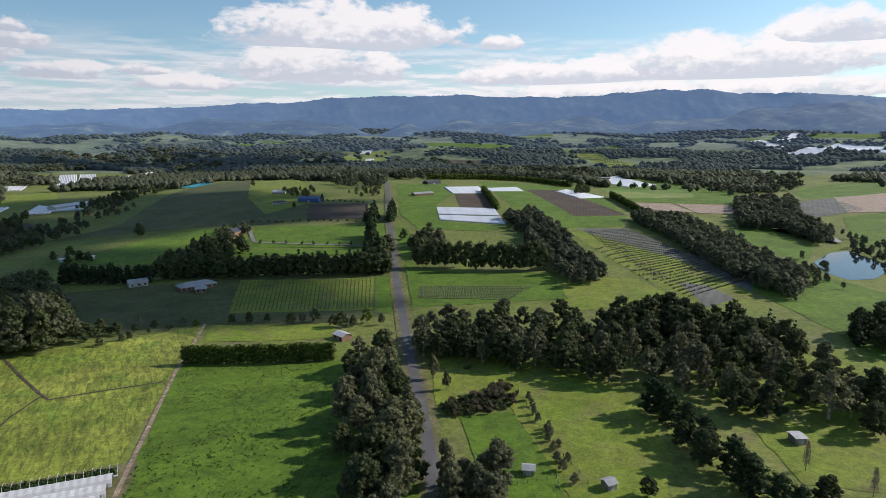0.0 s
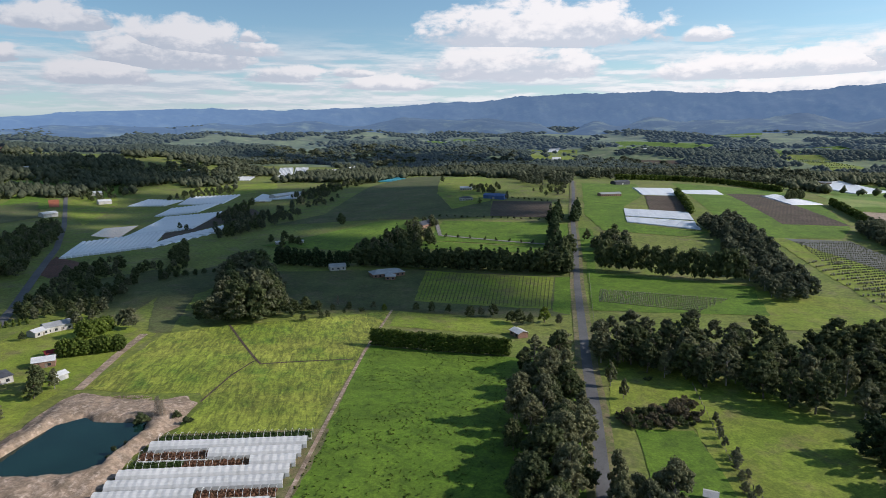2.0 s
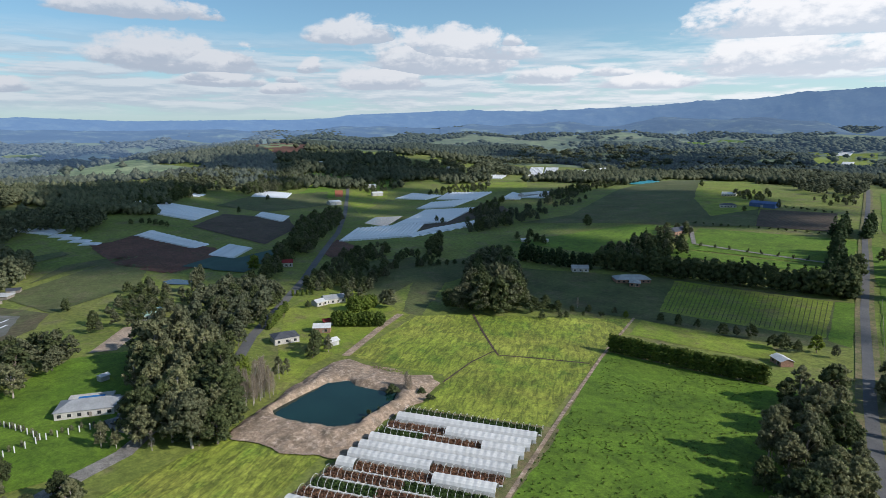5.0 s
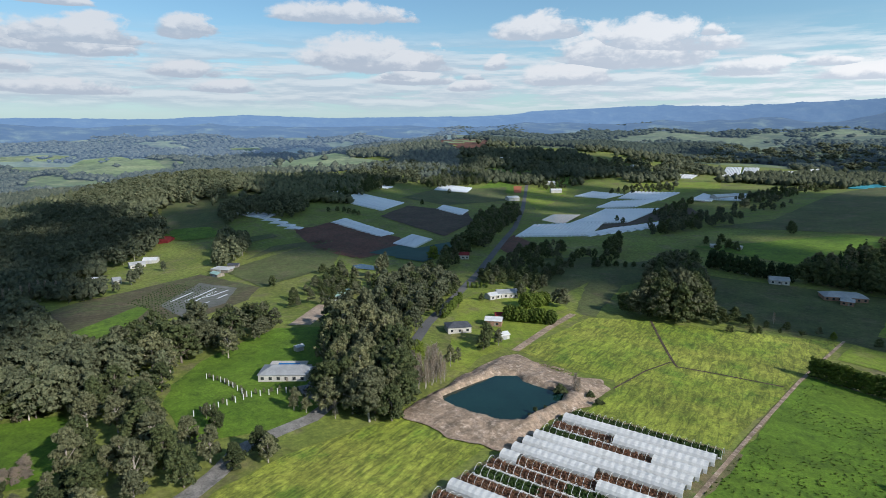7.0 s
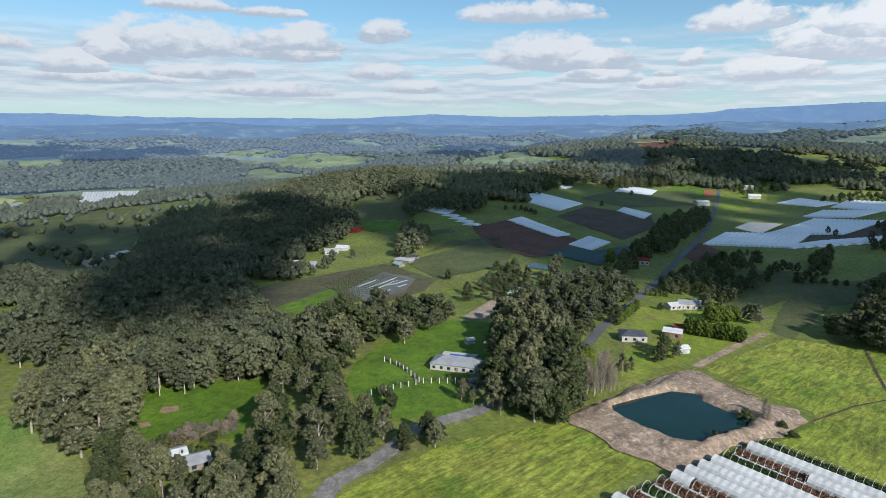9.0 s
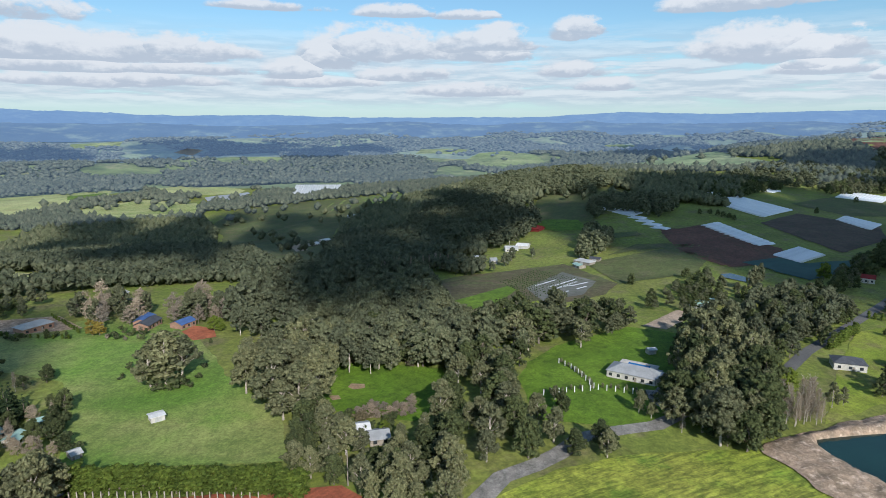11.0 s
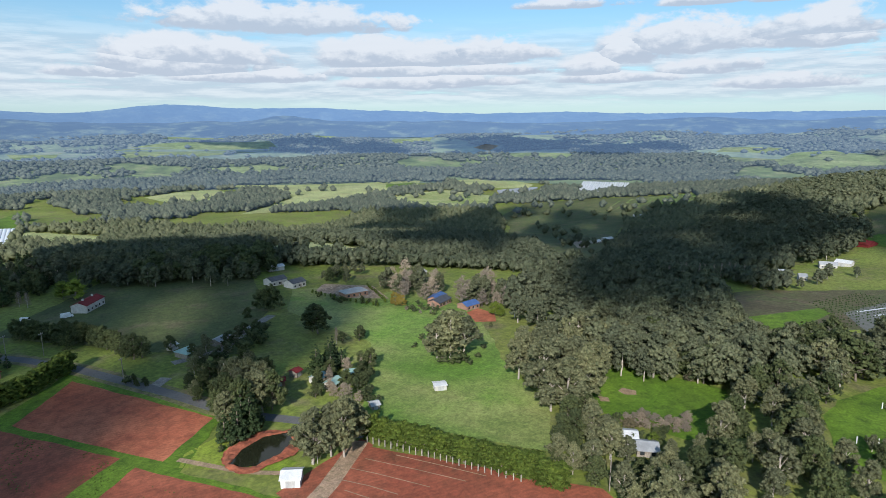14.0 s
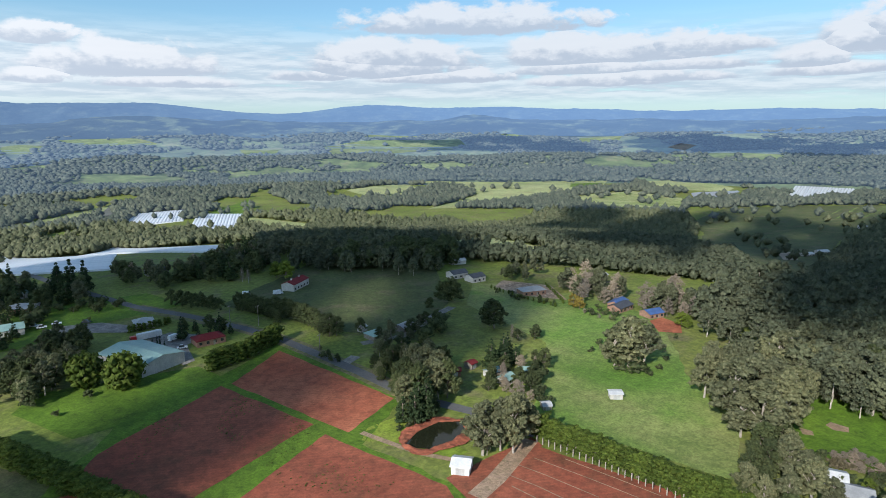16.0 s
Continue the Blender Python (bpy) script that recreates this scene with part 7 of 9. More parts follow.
house(-395, -110, 156, 7.8, 9, 3.2, "roof_white", "wall", "white house in the woods", "house")
house(-95.5, -265.4, 102, 30.1, 20, 4.8, "roof_teal", "wall", "large pale green metal farm shed", "shed", windows=False, category='shed', pitch=0.2)
house(-212, -323, -153, 19, 8.5, 4.4, "roof_red", "wall", "white farmhouse with a dark red roof and chimneys", "house", chimney=True)
house(-127.1, -268.7, 172, 13.1, 9, 3, "roof_red", "brick", "low red-roofed house by a hedge", "house", hip=True)
house(-116.2, -315.2, 166, 9.1, 9, 3.2, "roof_grey", "wall", "pale house with a grey roof", "house", hip=True)
house(-169, -426, 175, 14.1, 8, 3.2, "roof_dark", "wall", "pale house with a dark roof", "house")
house(-68, -353, 169, 10.3, 10, 3.4, "roof_teal", "wall", "farm shed with a pale green roof", "shed", windows=False, category='shed')
house(-83, -389, 148, 14.3, 10, 3.4, "roof_grey", "brick", "brick house with a pale roof", "house")
house(-91, -427, 154, 12.0, 10, 3.4, "roof_teal", "wall", "house with a pale green roof", "house", hip=True)
house(-279, -996, 154, 22.8, 10, 4, "roof_dark", "brick", "brick house with a dark roof", "house")
house(-220, -988, -167, 18.2, 10, 4, "roof_white", "wall", "pale house with a white roof", "house")
house(-242, -1009, 176, 12.4, 9, 4, "roof_white", "wall", "small white shed beside a house", "shed", windows=False, category='shed')
house(-184.5, -215.4, 177, 8.2, 8, 2.6, "roof_teal", "wood", "house with a blue-green roof under trees", "house", hip=True)
house(-186.5, -145.8, 172, 5.7, 5, 2.4, "roof_teal", "wall", "small cottage with a pale green roof", "house")
house(-185.2, -137.6, -174, 5.8, 5, 2.4, "roof_teal", "wall", "small cottage with a pale green roof", "house")
house(-196.7, -136.6, 125, 5.5, 5, 2.4, "roof_teal", "wall", "small cottage with a pale green roof", "house")
house(-176.9, -157.7, 132, 4.6, 4, 2.4, "roof_red", "brick", "small red shed by the lane", "shed", windows=False, category='shed')
house(-187.1, -157.8, -178, 3.8, 4, 2.4, "roof_red", "wood", "small red outbuilding beside a cottage", "shed", windows=False, category='shed')
house(-202.4, -213.8, -173, 9.0, 6, 2.6, "roof_grey", "wood", "weathered timber outbuilding by a drive", "shed", windows=False, category='shed')
house(-186.6, -227.9, -173, 4.1, 3, 2.4, "roof_white", "wall", "small white garden shed", "shed", windows=False, category='shed')
house(-124.8, -108.6, 120, 5.4, 6, 2.8, "roof_white", "roof_white", "white nursery shed clad in plastic", "shed", windows=False, category='shed')
house(-201.4, -99.1, 129, 4.6, 4, 2.2, "roof_white", "wall", "small pale field shed", "field_shelter", windows=False, category='shed', pitch=0.12)
house(-176.1, -113.2, 142, 3.0, 4, 1.8, "roof_grey", "wood", "low grey shed by the hedge", "shed", windows=False, category='shed')
house(-303, -268, 167, 12.1, 9, 3.6, "roof_dark", "wall", "white house with a dark roof", "house")
house(-304, -253, 170, 10.7, 9, 3.6, "roof_dark", "wall", "white house with a dark roof", "house")
house(-304, -208, 152, 15.2, 9, 3.2, "roof_grey", "brick", "unfinished grey-roofed house among earthworks", "house", hip=True)
house(-334, -295, 157, 11.5, 6, 3, "roof_white", "wall", "long white shed by a paddock", "shed", windows=False, category='shed')
house(-311.4, -153.1, 176, 13.8, 8, 3, "roof_dark", "brick", "brick house with a dark roof", "house")
house(-318, -158, -175, 12.8, 7, 3, "roof_blue", "brick", "house with a blue-grey roof", "house")
house(-312.4, -135.1, 158, 10.0, 8, 3, "roof_blue", "brick", "house with a blue-grey roof", "house")
house(-374, -199, 169, 7.7, 6, 3, "roof_grey", "wood", "timber house by the woods", "house")
house(-189.5, -28.0, 105, 9.5, 9, 2.6, "roof_white", "wood", "white-roofed timber house below gum trees", "house")
house(-186.2, -19.8, 105, 6.5, 7, 2.5, "roof_grey", "wood", "grey-roofed timber house below gum trees", "house")
vehicle(-181, -328, 130, "white_paint", "white van parked on grass", 5, 2.2, "van")
vehicle(-195, -316, 162, "white_paint", "white van parked on grass", 6, 2.4, "van")
vehicle(-108.0, -292.1, -5, "red_paint", "red truck cab with a long white trailer", 14, 3.6, "truck")
vehicle(-117.0, -282.8, -158, "white_paint", "white van parked in a yard", 6, 2.6, "van")
vehicle(-114.5, -268.6, 157, "white_paint", "white car parked in a yard", 4.6, 1.5, "car")
vehicle(-78, -355, 143, "white_paint", "white parked car in a yard", 4.6, 1.5, "car")
vehicle(-80, -350, 167, "white_paint", "white parked car in a yard", 4.6, 1.5, "car")
vehicle(-87, -351, 166, "white_paint", "white parked car in a yard", 4.6, 1.5, "car")
vehicle(-98, -342, 138, "black_paint", "dark parked car in a yard", 4.6, 1.5, "car")
vehicle(-219.8, 83.0, 110, "black_paint", "dark parked car by the house", 4.6, 1.5, "car")
vehicle(-223.1, 85.7, 116, "black_paint", "dark parked car by the house", 4.6, 1.5, "car")
power_pole(-151.1, -214.0, 20)
power_pole(-146.3, -283.5, 20)
power_pole(-155.9, -272.6, 20)
power_pole(-159.9, -26.0, 20)
row_of("olive", [(-223.2, 41.4), (-225.5, 49.9), (-227.6, 58.3), (-228.4, 63.2), (-226.8, 72.2), (-223.5, 78.8), (-211.8, 78.7)], 3.6, 2.6, "", 0.8, 0.12, 0.15, "young sapling in a pale tree guard")
row_of("olive", [(-257.6, 53.1), (-249.6, 56.9), (-240.8, 59.5), (-229.9, 61.7)], 3.4, 2.6, "", 0.8, 0.12, 0.15, "young sapling in a pale tree guard")
fence([(-221.4, 40.3), (-223.6, 49.5), (-226.5, 62.6), (-221.6, 78.1)], 3.5, 2.3, label='row of white guard posts beside a drive', material='roof_white', rails=0, post=0.16)
fence([(-255.6, 52.7), (-248.6, 56.6), (-239.8, 59.2), (-227.9, 61.2)], 3.5, 2.3, label='row of white guard posts on a lawn', material='roof_white', rails=0, post=0.16)
grove(('gum', 'gum', 'dark'), [(-43.5, 257.4), (-25.4, 278.8), (-12.5, 218.7), (-7.0, 174.9), (-5.6, 131.9), (-19.8, 131.8), (-34.8, 191.2)], 9, 17, "", 1)
tree("pine", -18.1, 190.1, 15, 1, "", "")
grove(('gum',), [(1.4, 162.0), (10.6, 166.7), (18.9, 158.9), (18.2, 133.8), (1.8, 134.0)], 9, 16, "", 1)
tree("gum", 0.6, 166.0, 16, 0.7, "", "")
tree("gum", 2.1, 154.0, 16, 0.8, "", "")
tree("gum", -4.2, 250.0, 12, 0.7, "", "")
tree("gum", 1.1, 238.0, 9, 0.7, "", "")
grove(('gum', 'dark'), [(-11.4, 298.8), (32.7, 296.2), (44.3, 262.3), (36.2, 258.5), (-10.7, 276.8)], 8, 16, "", 1)
grove(('dark', 'gum'), [(-12.2, 320.8), (66.7, 325.2), (112.5, 297.4), (164.2, 255.8), (167.5, 219.4), (139.1, 198.0), (114.7, 207.4), (89.2, 220.6), (72.4, 237.2), (41.3, 259.7), (-10.7, 278.8)], 12.0, 17, "", 1)
grove(('dark', 'dark', 'pine'), [(83.5, 330.6), (124, 329), (178.2, 278.9), (156.8, 255.8), (112.5, 297.4)], 10, 19, "", 1)
row_of("cypress", [(75.4, 217.3), (81.0, 198.1), (84.2, 182.5), (87.8, 167.4), (88.8, 153.1), (89.7, 138.5)], 7, 13, "", 1.15, 0.12, 0.3, "")
grove(('dark',), [(79.5, 205.1), (84.4, 192.3), (87.6, 170.8), (81.1, 164.0), (76.1, 180.6)], 9, 12, "", 1)
grove(('pine', 'dark'), [(213, 311), (236, 316), (243, 296), (222.4, 270.3), (194.3, 279.0)], 9, 17, "", 1)
tree("dark", 103.9, 151.9, 11, 1.1, "", "")
tree("dark", 57.7, 158.8, 7, 1.1, "", "")
tree("bare", 109.8, 171.9, 10, 1, "", "")
tree("bare", 120.9, 158.1, 9, 1, "", "")
grove(('dark', 'gum'), [(143.6, 221.5), (172.8, 226.6), (155.3, 193.4), (140.9, 181.8)], 10, 14, "", 1)
row_of("cypress", [(-274, 432), (-242, 433), (-213, 439)], 6.0, 14, "", 1.0, 0.12, 0.15, "")
row_of("dark", [(-215, 445), (-173, 454), (-131, 459), (-80, 461), (-41, 466)], 6, 18, "", 1, 0.12, 0.15, "")
row_of("pine", [(-209, 450), (-132, 462), (-42, 470)], 9, 18, "", 1.1, 0.12, 0.15, "")
grove(('dark', 'pine'), [(-68, 522), (-47, 531), (-39, 462), (-58, 463)], 9, 20, "", 1)
row_of("dark", [(-21, 483), (3, 481), (14, 481)], 6.0, 24, "", 0.72, 0.12, 0.15, "")
row_of("dark", [(18, 473), (51, 470), (81, 468)], 6.0, 24, "", 0.72, 0.12, 0.15, "")
row_of("pine", [(-72, 605), (-64, 553)], 7, 22, "", 1, 0.12, 0.15, "")
row_of("pine", [(-58, 669), (-59, 720)], 8, 20, "", 1, 0.12, 0.15, "")
row_of("pine", [(-76, 654), (-78, 702)], 8, 20, "", 1, 0.12, 0.15, "")
tree("pine", -83, 669, 20, 1, "", "")
tree("dark", -38, 587, 12, 1, "", "")
tree("dark", -25, 551, 14, 1, "", "")
tree("gum", -30, 552, 12, 1, "", "")
tree("dark", -14, 613, 14, 1, "", "")
grove(('dark', 'gum'), [(-26, 566), (-13, 590), (8, 542), (-11, 497)], 10, 16, "", 1)
grove(('dark', 'gum', 'pine'), [(-229, 542), (-221, 590), (-195, 577), (-170, 531), (-177, 491), (-216, 465), (-235, 489)], 11, 14, "", 1)
grove(('gum', 'dark'), [(-239, 623), (-207, 649), (-190, 614), (-219, 582)], 13, 10, "", 1)
tree("dark", -313, 628, 13, 1.1, "", "")
tree("dark", -306, 493, 10, 1, "", "")
tree("dark", -307, 510, 9, 1, "", "")
tree("dark", -324, 526, 11, 1, "", "")
tree("gum", -155, 791, 15, 0.6, "", "")
tree("dark", -312, 1017, 12, 1, "", "")
tree("dark", -186, 768, 8, 1, "", "")
tree("gum", -221, 883, 10, 1, "", "")
grove(('gum', 'dark'), [(-234, 900), (-194, 948), (-174, 846), (-211, 840)], 16, 10, "", 1)
grove(('gum', 'dark'), [(-144, 904), (-101, 970), (-82, 865), (-125, 835)], 20, 9, "", 1)
row_of("shrub", [(-178, 573), (-65, 562)], 13, 5, "", 0.5, 0.12, 0.15, "")
row_of("shrub", [(-215, 675), (-84, 678)], 9, 3, "", 1, 0.12, 0.15, "")
row_of("shrub", [(-157, 818), (-98, 800)], 9, 3.5, "", 1, 0.12, 0.15, "")
row_of("dark", [(-458, 972), (-471, 1063), (-509, 1228)], 12, 9, "", 1, 0.12, 0.15, "")
tree("dark", -122, 342, 6, 1.1, "", "")
tree("dark", -112, 342, 7, 1.1, "", "")
tree("dark", -102, 344, 6, 1.1, "", "")
tree("dark", -87.0, 338.0, 8, 1.1, "", "")
tree("gum", -81, 341, 7, 1.1, "", "")
tree("dark", -74, 343, 9, 1.1, "", "")
tree("dark", -62.0, 333.3, 8, 1.1, "", "")
tree("dark", -56.8, 331.2, 10, 1.1, "", "")
tree("dark", -50.8, 333.1, 7, 1.1, "", "")
tree("bright", -43.6, 339.2, 10, 1.1, "", "")
tree("gum", -35.1, 335.2, 7, 1.1, "", "")
tree("gum", -147, 335, 6, 1.1, "", "")
tree("bright", -140, 335, 5, 1.1, "", "")
tree("dark", -161, 330, 6, 1.1, "", "")
tree("bare", -171, 335, 7, 1.1, "", "")
tree("dark", -169, 324, 5, 1.1, "", "")
tree("dark", -179, 319, 5, 1.1, "", "")
tree("shrub", -152, 328, 4, 1.1, "", "")
tree("dark", -186, 321, 6, 1.1, "", "")
row_of("hedge", [(-121.2, 272.2), (-96.1, 272.6), (-75.3, 273.8), (-51.5, 276.2)], 2, 9, "clipped hedge trees", 1.15, 0.05, 0.05, "")
for x, y, h, kind in ((-203, 284, 27, "dark"), (-197, 288, 25, "dark"), (-198, 297, 29, "gum"), (-196, 306, 24, "dark"), (-209, 303, 30, "gum"), (-207, 314, 27, "dark"), (-214, 294, 25, "dark")):
    tree(kind, x, y, h, 0.92)
for x, y, h in ((-226, 277, 14), (-222, 282, 12), (-184, 305, 12), (-182, 315, 11), (-175, 317, 9)):
    tree("dark", x, y, h, 1.15)
grove(('dark',), [(-179.3, 292.4), (-175, 311), (-160, 338), (-154, 323), (-167.5, 298.2)], 9, 5, "", 1)
row_of("dark", [(-323, 351), (-315, 368), (-298, 389), (-290, 395)], 7, 5, "", 1.2, 0.12, 0.15, "")
row_of("shrub", [(-288, 392), (-266, 407)], 5, 4, "", 1, 0.12, 0.15, "")
tree("gum", -253, 254, 13, 1.2, "", "")
tree("gum", -258, 254, 12, 1.1, "", "")
grove(('dark', 'gum'), [(-329, 278), (-353, 370), (-346, 390), (-330, 345), (-288, 269), (-272, 233)], 9, 9, "", 1)
grove(('dark', 'gum'), [(-423, 565), (-433, 639), (-396, 607), (-390, 553), (-384, 512)], 10, 11, "", 1)
grove(('dark',), [(-364, 410), (-393, 465), (-368, 442), (-332, 384)], 8, 10, "", 1)
tree("dark", -305, 615, 13, 1, "", "")
tree("dark", -330, 512, 9, 1, "", "")
tree("dark", -305, 508, 11, 1, "", "")
tree("dark", -295, 503, 10, 1, "", "")
tree("dark", -487, 573, 9, 1, "", "")
tree("dark", -473, 567, 8, 1, "", "")
grove(('dark', 'gum'), [(-498, 653), (-539, 764), (-539, 795), (-449, 636)], 11, 10, "", 1)
grove(('dark', 'gum'), [(-510, 831), (-512, 948), (-499, 1033), (-489, 1087), (-440, 833)], 12, 10, "", 1)
row_of("round", [(-250.7, 209.9), (-241.7, 217.3), (-231.5, 226.7)], 4.2, 9, "", 0.95, 0.12, 0.15, "")
row_of("round", [(-264, 233), (-262, 245), (-262, 251)], 4.2, 10, "", 1, 0.12, 0.15, "")
tree("dark", -290, 222, 5, 1.2, "", "")
grove(('gum', 'dark'), [(-219.9, 161.7), (-215.1, 172.9), (-221.2, 181.3), (-233.5, 188.3), (-232.7, 174.7)], 8, 10, "", 1)
row_of("hedge", [(-270.9, 181.4), (-297, 212)], 3, 6, "", 1.3, 0.12, 0.15, "")
row_of("hedge", [(-321, 232), (-312, 245)], 3, 4, "", 1.3, 0.12, 0.15, "")
tree("gum", -210.1, 144.5, 11, 0.8, "", "")
tree("gum", -212.3, 150.1, 8, 0.8, "", "")
tree("bright", -223.8, 136.2, 11, 1, "", "")
tree("bright", -220.7, 131.8, 10, 1, "", "")
grove(('bare',), [(-203.1, 114.1), (-204.7, 138.2), (-195.3, 132.6), (-194.1, 111.7)], 3.2, 13, "", 1)
tree("bare", -160.0, 169.4, 9, 1.3, "", "")
tree("bare", -157.6, 168.9, 8, 1.3, "", "")
tree("shrub", -163.3, 163.4, 5, 1.3, "", "")
tree("shrub", -154.0, 170.8, 4, 1, "", "")
tree("shrub", -147.5, 169.9, 4, 1, "", "")
tree("shrub", -152.8, 144.0, 4, 1, "", "")
tree("shrub", -152.0, 140.5, 3, 1, "", "")
tree("shrub", -153.6, 149.0, 3, 1, "", "")
grove(('gum', 'gum', 'dark'), [(-240.0, 97.3), (-286.8, 122.9), (-286.8, 139.7), (-256.9, 140.8), (-216.7, 122.7), (-177.0, 101.4), (-176.3, 90.1), (-208.8, 91.6)], 8.5, 21, "", 1)
grove(('pine', 'dark'), [(-194.7, 91.3), (-201.8, 114.5), (-180.1, 104.0), (-175.7, 91.3)], 7, 14, "", 1)
grove(('gum', 'dark'), [(-195.6, 79.2), (-236.3, 98.6), (-243.9, 115.9), (-218.0, 122.4), (-190.5, 112.0), (-180.5, 99.3)], 9, 18, "", 1)
grove(('dark', 'gum'), [(-302.2, 155.7), (-325, 187), (-329, 211), (-303, 200), (-275.9, 171.8), (-255.5, 147.5)], 8, 11, "", 1)
grove(('dark', 'gum'), [(-330, 184), (-339, 236), (-310, 223), (-268.4, 176.0), (-295.9, 169.4)], 9, 11, "", 1)
grove(('gum', 'dark', 'gum'), [(-262.9, 40.4), (-291.2, 53.3), (-275.2, 65.9), (-295.2, 94.7), (-308.5, 102.3), (-333.1, 93.6), (-300.0, 55.0), (-289.3, 39.7)], 8, 15, "", 1)
grove(('gum', 'gum', 'dark'), [(-206.0, 2.5), (-221.8, 9.7), (-230.7, 24.4), (-209.4, 33.1), (-179.2, 41.7), (-173.4, 29.9), (-166.1, 17.5), (-171.9, 4.6), (-193.0, -3.6)], 11.5, 15.0, "", 1)
grove(('gum', 'dark'), [(-183.6, 35.5), (-189.0, 51.8), (-178.8, 64.3), (-172.5, 58.1), (-168.6, 38.9)], 8.0, 9.7, "", 1)
grove(('gum', 'dark'), [(-220.8, 43.5), (-202.5, 47.5), (-204.1, 39.9), (-213.0, 35.7)], 10.3, 7.9, "", 1)
tree("gum", -205.8, 71.9, 10, 0.8, "", "")
tree("bare", -191.2, 81.8, 7, 1.2, "", "")
tree("gum", -201.5, 74.9, 7, 1, "", "")
grove(('dark', 'gum'), [(-243.0, -0.7), (-256.0, 39.2), (-231.7, 32.9), (-229.5, 26.3), (-226.8, 10.1)], 10.3, 15.8, "", 1)
grove(('gum', 'dark'), [(-295.8, 10.3), (-331.4, 61.3), (-321.8, 77.7), (-282.3, 51.5), (-270.9, 24.9)], 9, 17, "", 1)
grove(('gum', 'dark'), [(-285.9, -59.5), (-303.7, -37.8), (-269.0, -0.0), (-249.0, -0.5), (-259.8, -33.7), (-259.2, -55.0)], 9, 16, "", 1)
grove(('dark', 'scrub', 'gum'), [(-258.2, -44.6), (-257.0, -0.6), (-250.0, 1.3), (-253.2, -44.0)], 6, 5, "", 1)
grove(('scrub',), [(-207.5, -32.1), (-205.6, -13.4), (-199.6, -13.3), (-200.8, -29.9)], 3.7, 2.6, "", 1)
grove(('dark', 'gum'), [(-182.3, -41.8), (-191.7, -30.0), (-188.7, -9.8), (-172.0, -1.2), (-148.9, -4.5), (-153.0, -30.4)], 12.1, 10.6, "", 1)
grove(('gum',), [(-152.5, -21.4), (-168.7, -10.1), (-175.0, 3.5), (-158.7, 9.5), (-144.9, 5.7), (-140.3, -14.4)], 9.2, 14.1, "", 1)
tree("gold", -186.0, -19.7, 4, 1.2, "", "")
tree("pine", -155.5, -21.9, 8, 0.6, "", "")
woods("slope_woods", "wood_far", [[(-512, 116), (-609, 150), (-598, 165), (-552, 160), (-499, 132), (-470, 115)]], 10, 16, "stand of dark trees on a slope", seed=31, fill=1, wide=1)
woods("ridge_woods", "wood_far", [[(-654, 159), (-750, 187), (-774, 222), (-727, 282), (-656, 247), (-677, 221), (-689, 197)]], 10, 16, "dark woods behind covered beds", seed=32, fill=1, wide=1)
woods("ridge_woods", "wood_far", [[(-749, -39), (-938, -35), (-1018, 45), (-807, 100), (-696, 116), (-625, 98), (-567, 59), (-560, 21), (-686, -26)]], 10, 17, "dark wooded ridge", seed=33, fill=1, wide=1)
woods("ridge_woods", "wood_far", [[(-1055, 47), (-1689, 158), (-1936, 329), (-1089, 273), (-937, 270), (-808, 202), (-849, 143), (-900, 82)]], 11, 17, "dark wooded ridge line", seed=34, fill=1, wide=1)
woods("gully_woods", "wood_far", [[(-350, -70), (-353, -45), (-405, -24), (-435, -12), (-370, -6), (-294.8, 10.6), (-284.2, 31.7), (-261.9, 40.5), (-239.0, 1.6), (-255.4, -53.7)]], 10, 17, "shaded eucalypt woods in a gully", seed=36, fill=1, wide=1)
row_of("bare", [(-424, -56), (-448, -39), (-466, -20), (-478, 9)], 5, 13, "", 0.8, 0.12, 0.15, "")
woods("creek_trees", "wood_far", [[(-470, 9), (-505, 60), (-525, 86), (-463, 63), (-440, 19)]], 14, 11, "trees along a creek", seed=37, fill=0.7, wide=1)
grove(('dark', 'gum'), [(-340, 109), (-370, 139), (-373, 165), (-352, 171), (-330, 153), (-332, 135), (-333, 121)], 11, 9, "", 1)
woods("roadside_woods", "wood_far", [[(-280.9, 133.5), (-355, 189), (-372, 231), (-351, 232), (-321, 221), (-279.2, 174.0), (-245.1, 143.5), (-229.5, 120.1)]], 8.5, 12, "trees below the valley road", seed=38, fill=1, wide=1)
grove(('dark', 'gum', 'dark'), [(-302, 169), (-321, 201), (-370, 256), (-449, 342), (-569, 471), (-618, 486), (-453, 322), (-375, 241), (-322, 180), (-315, 157)], 10, 13)
grove(('dark', 'gum'), [(-329, 249), (-389, 329), (-410, 401), (-370, 372), (-338, 300), (-307, 248)], 9, 9)
grove(('dark', 'gum'), [(-328, 356), (-356, 420), (-337, 405), (-310, 348)], 8, 8)
tree("gum", -377, 200, 18, 0.7, "", "")
tree("gum", -392, 211, 16, 0.7, "", "")
tree("bright", -406, 262, 13, 1.2, "", "")
tree("dark", -400, 129, 9, 1, "", "")
tree("dark", -414, 171, 9, 1, "", "")
grove(('dark', 'gum'), [(-445, 322), (-576, 433), (-655, 561), (-581, 505), (-488, 402), (-412, 316)], 12, 12, "", 1)
grove(('dark',), [(-857, 353), (-932, 426), (-1035, 533), (-901, 503), (-771, 350)], 11, 12, "", 1)
row_of("hedge", [(-915, 418), (-934, 472), (-933, 513)], 6, 9, "", 1.6, 0.12, 0.15, "")
grove(('dark', 'gum'), [(-854, 534), (-1081, 738), (-982, 752), (-897, 686), (-875, 576)], 11, 15, "", 1)
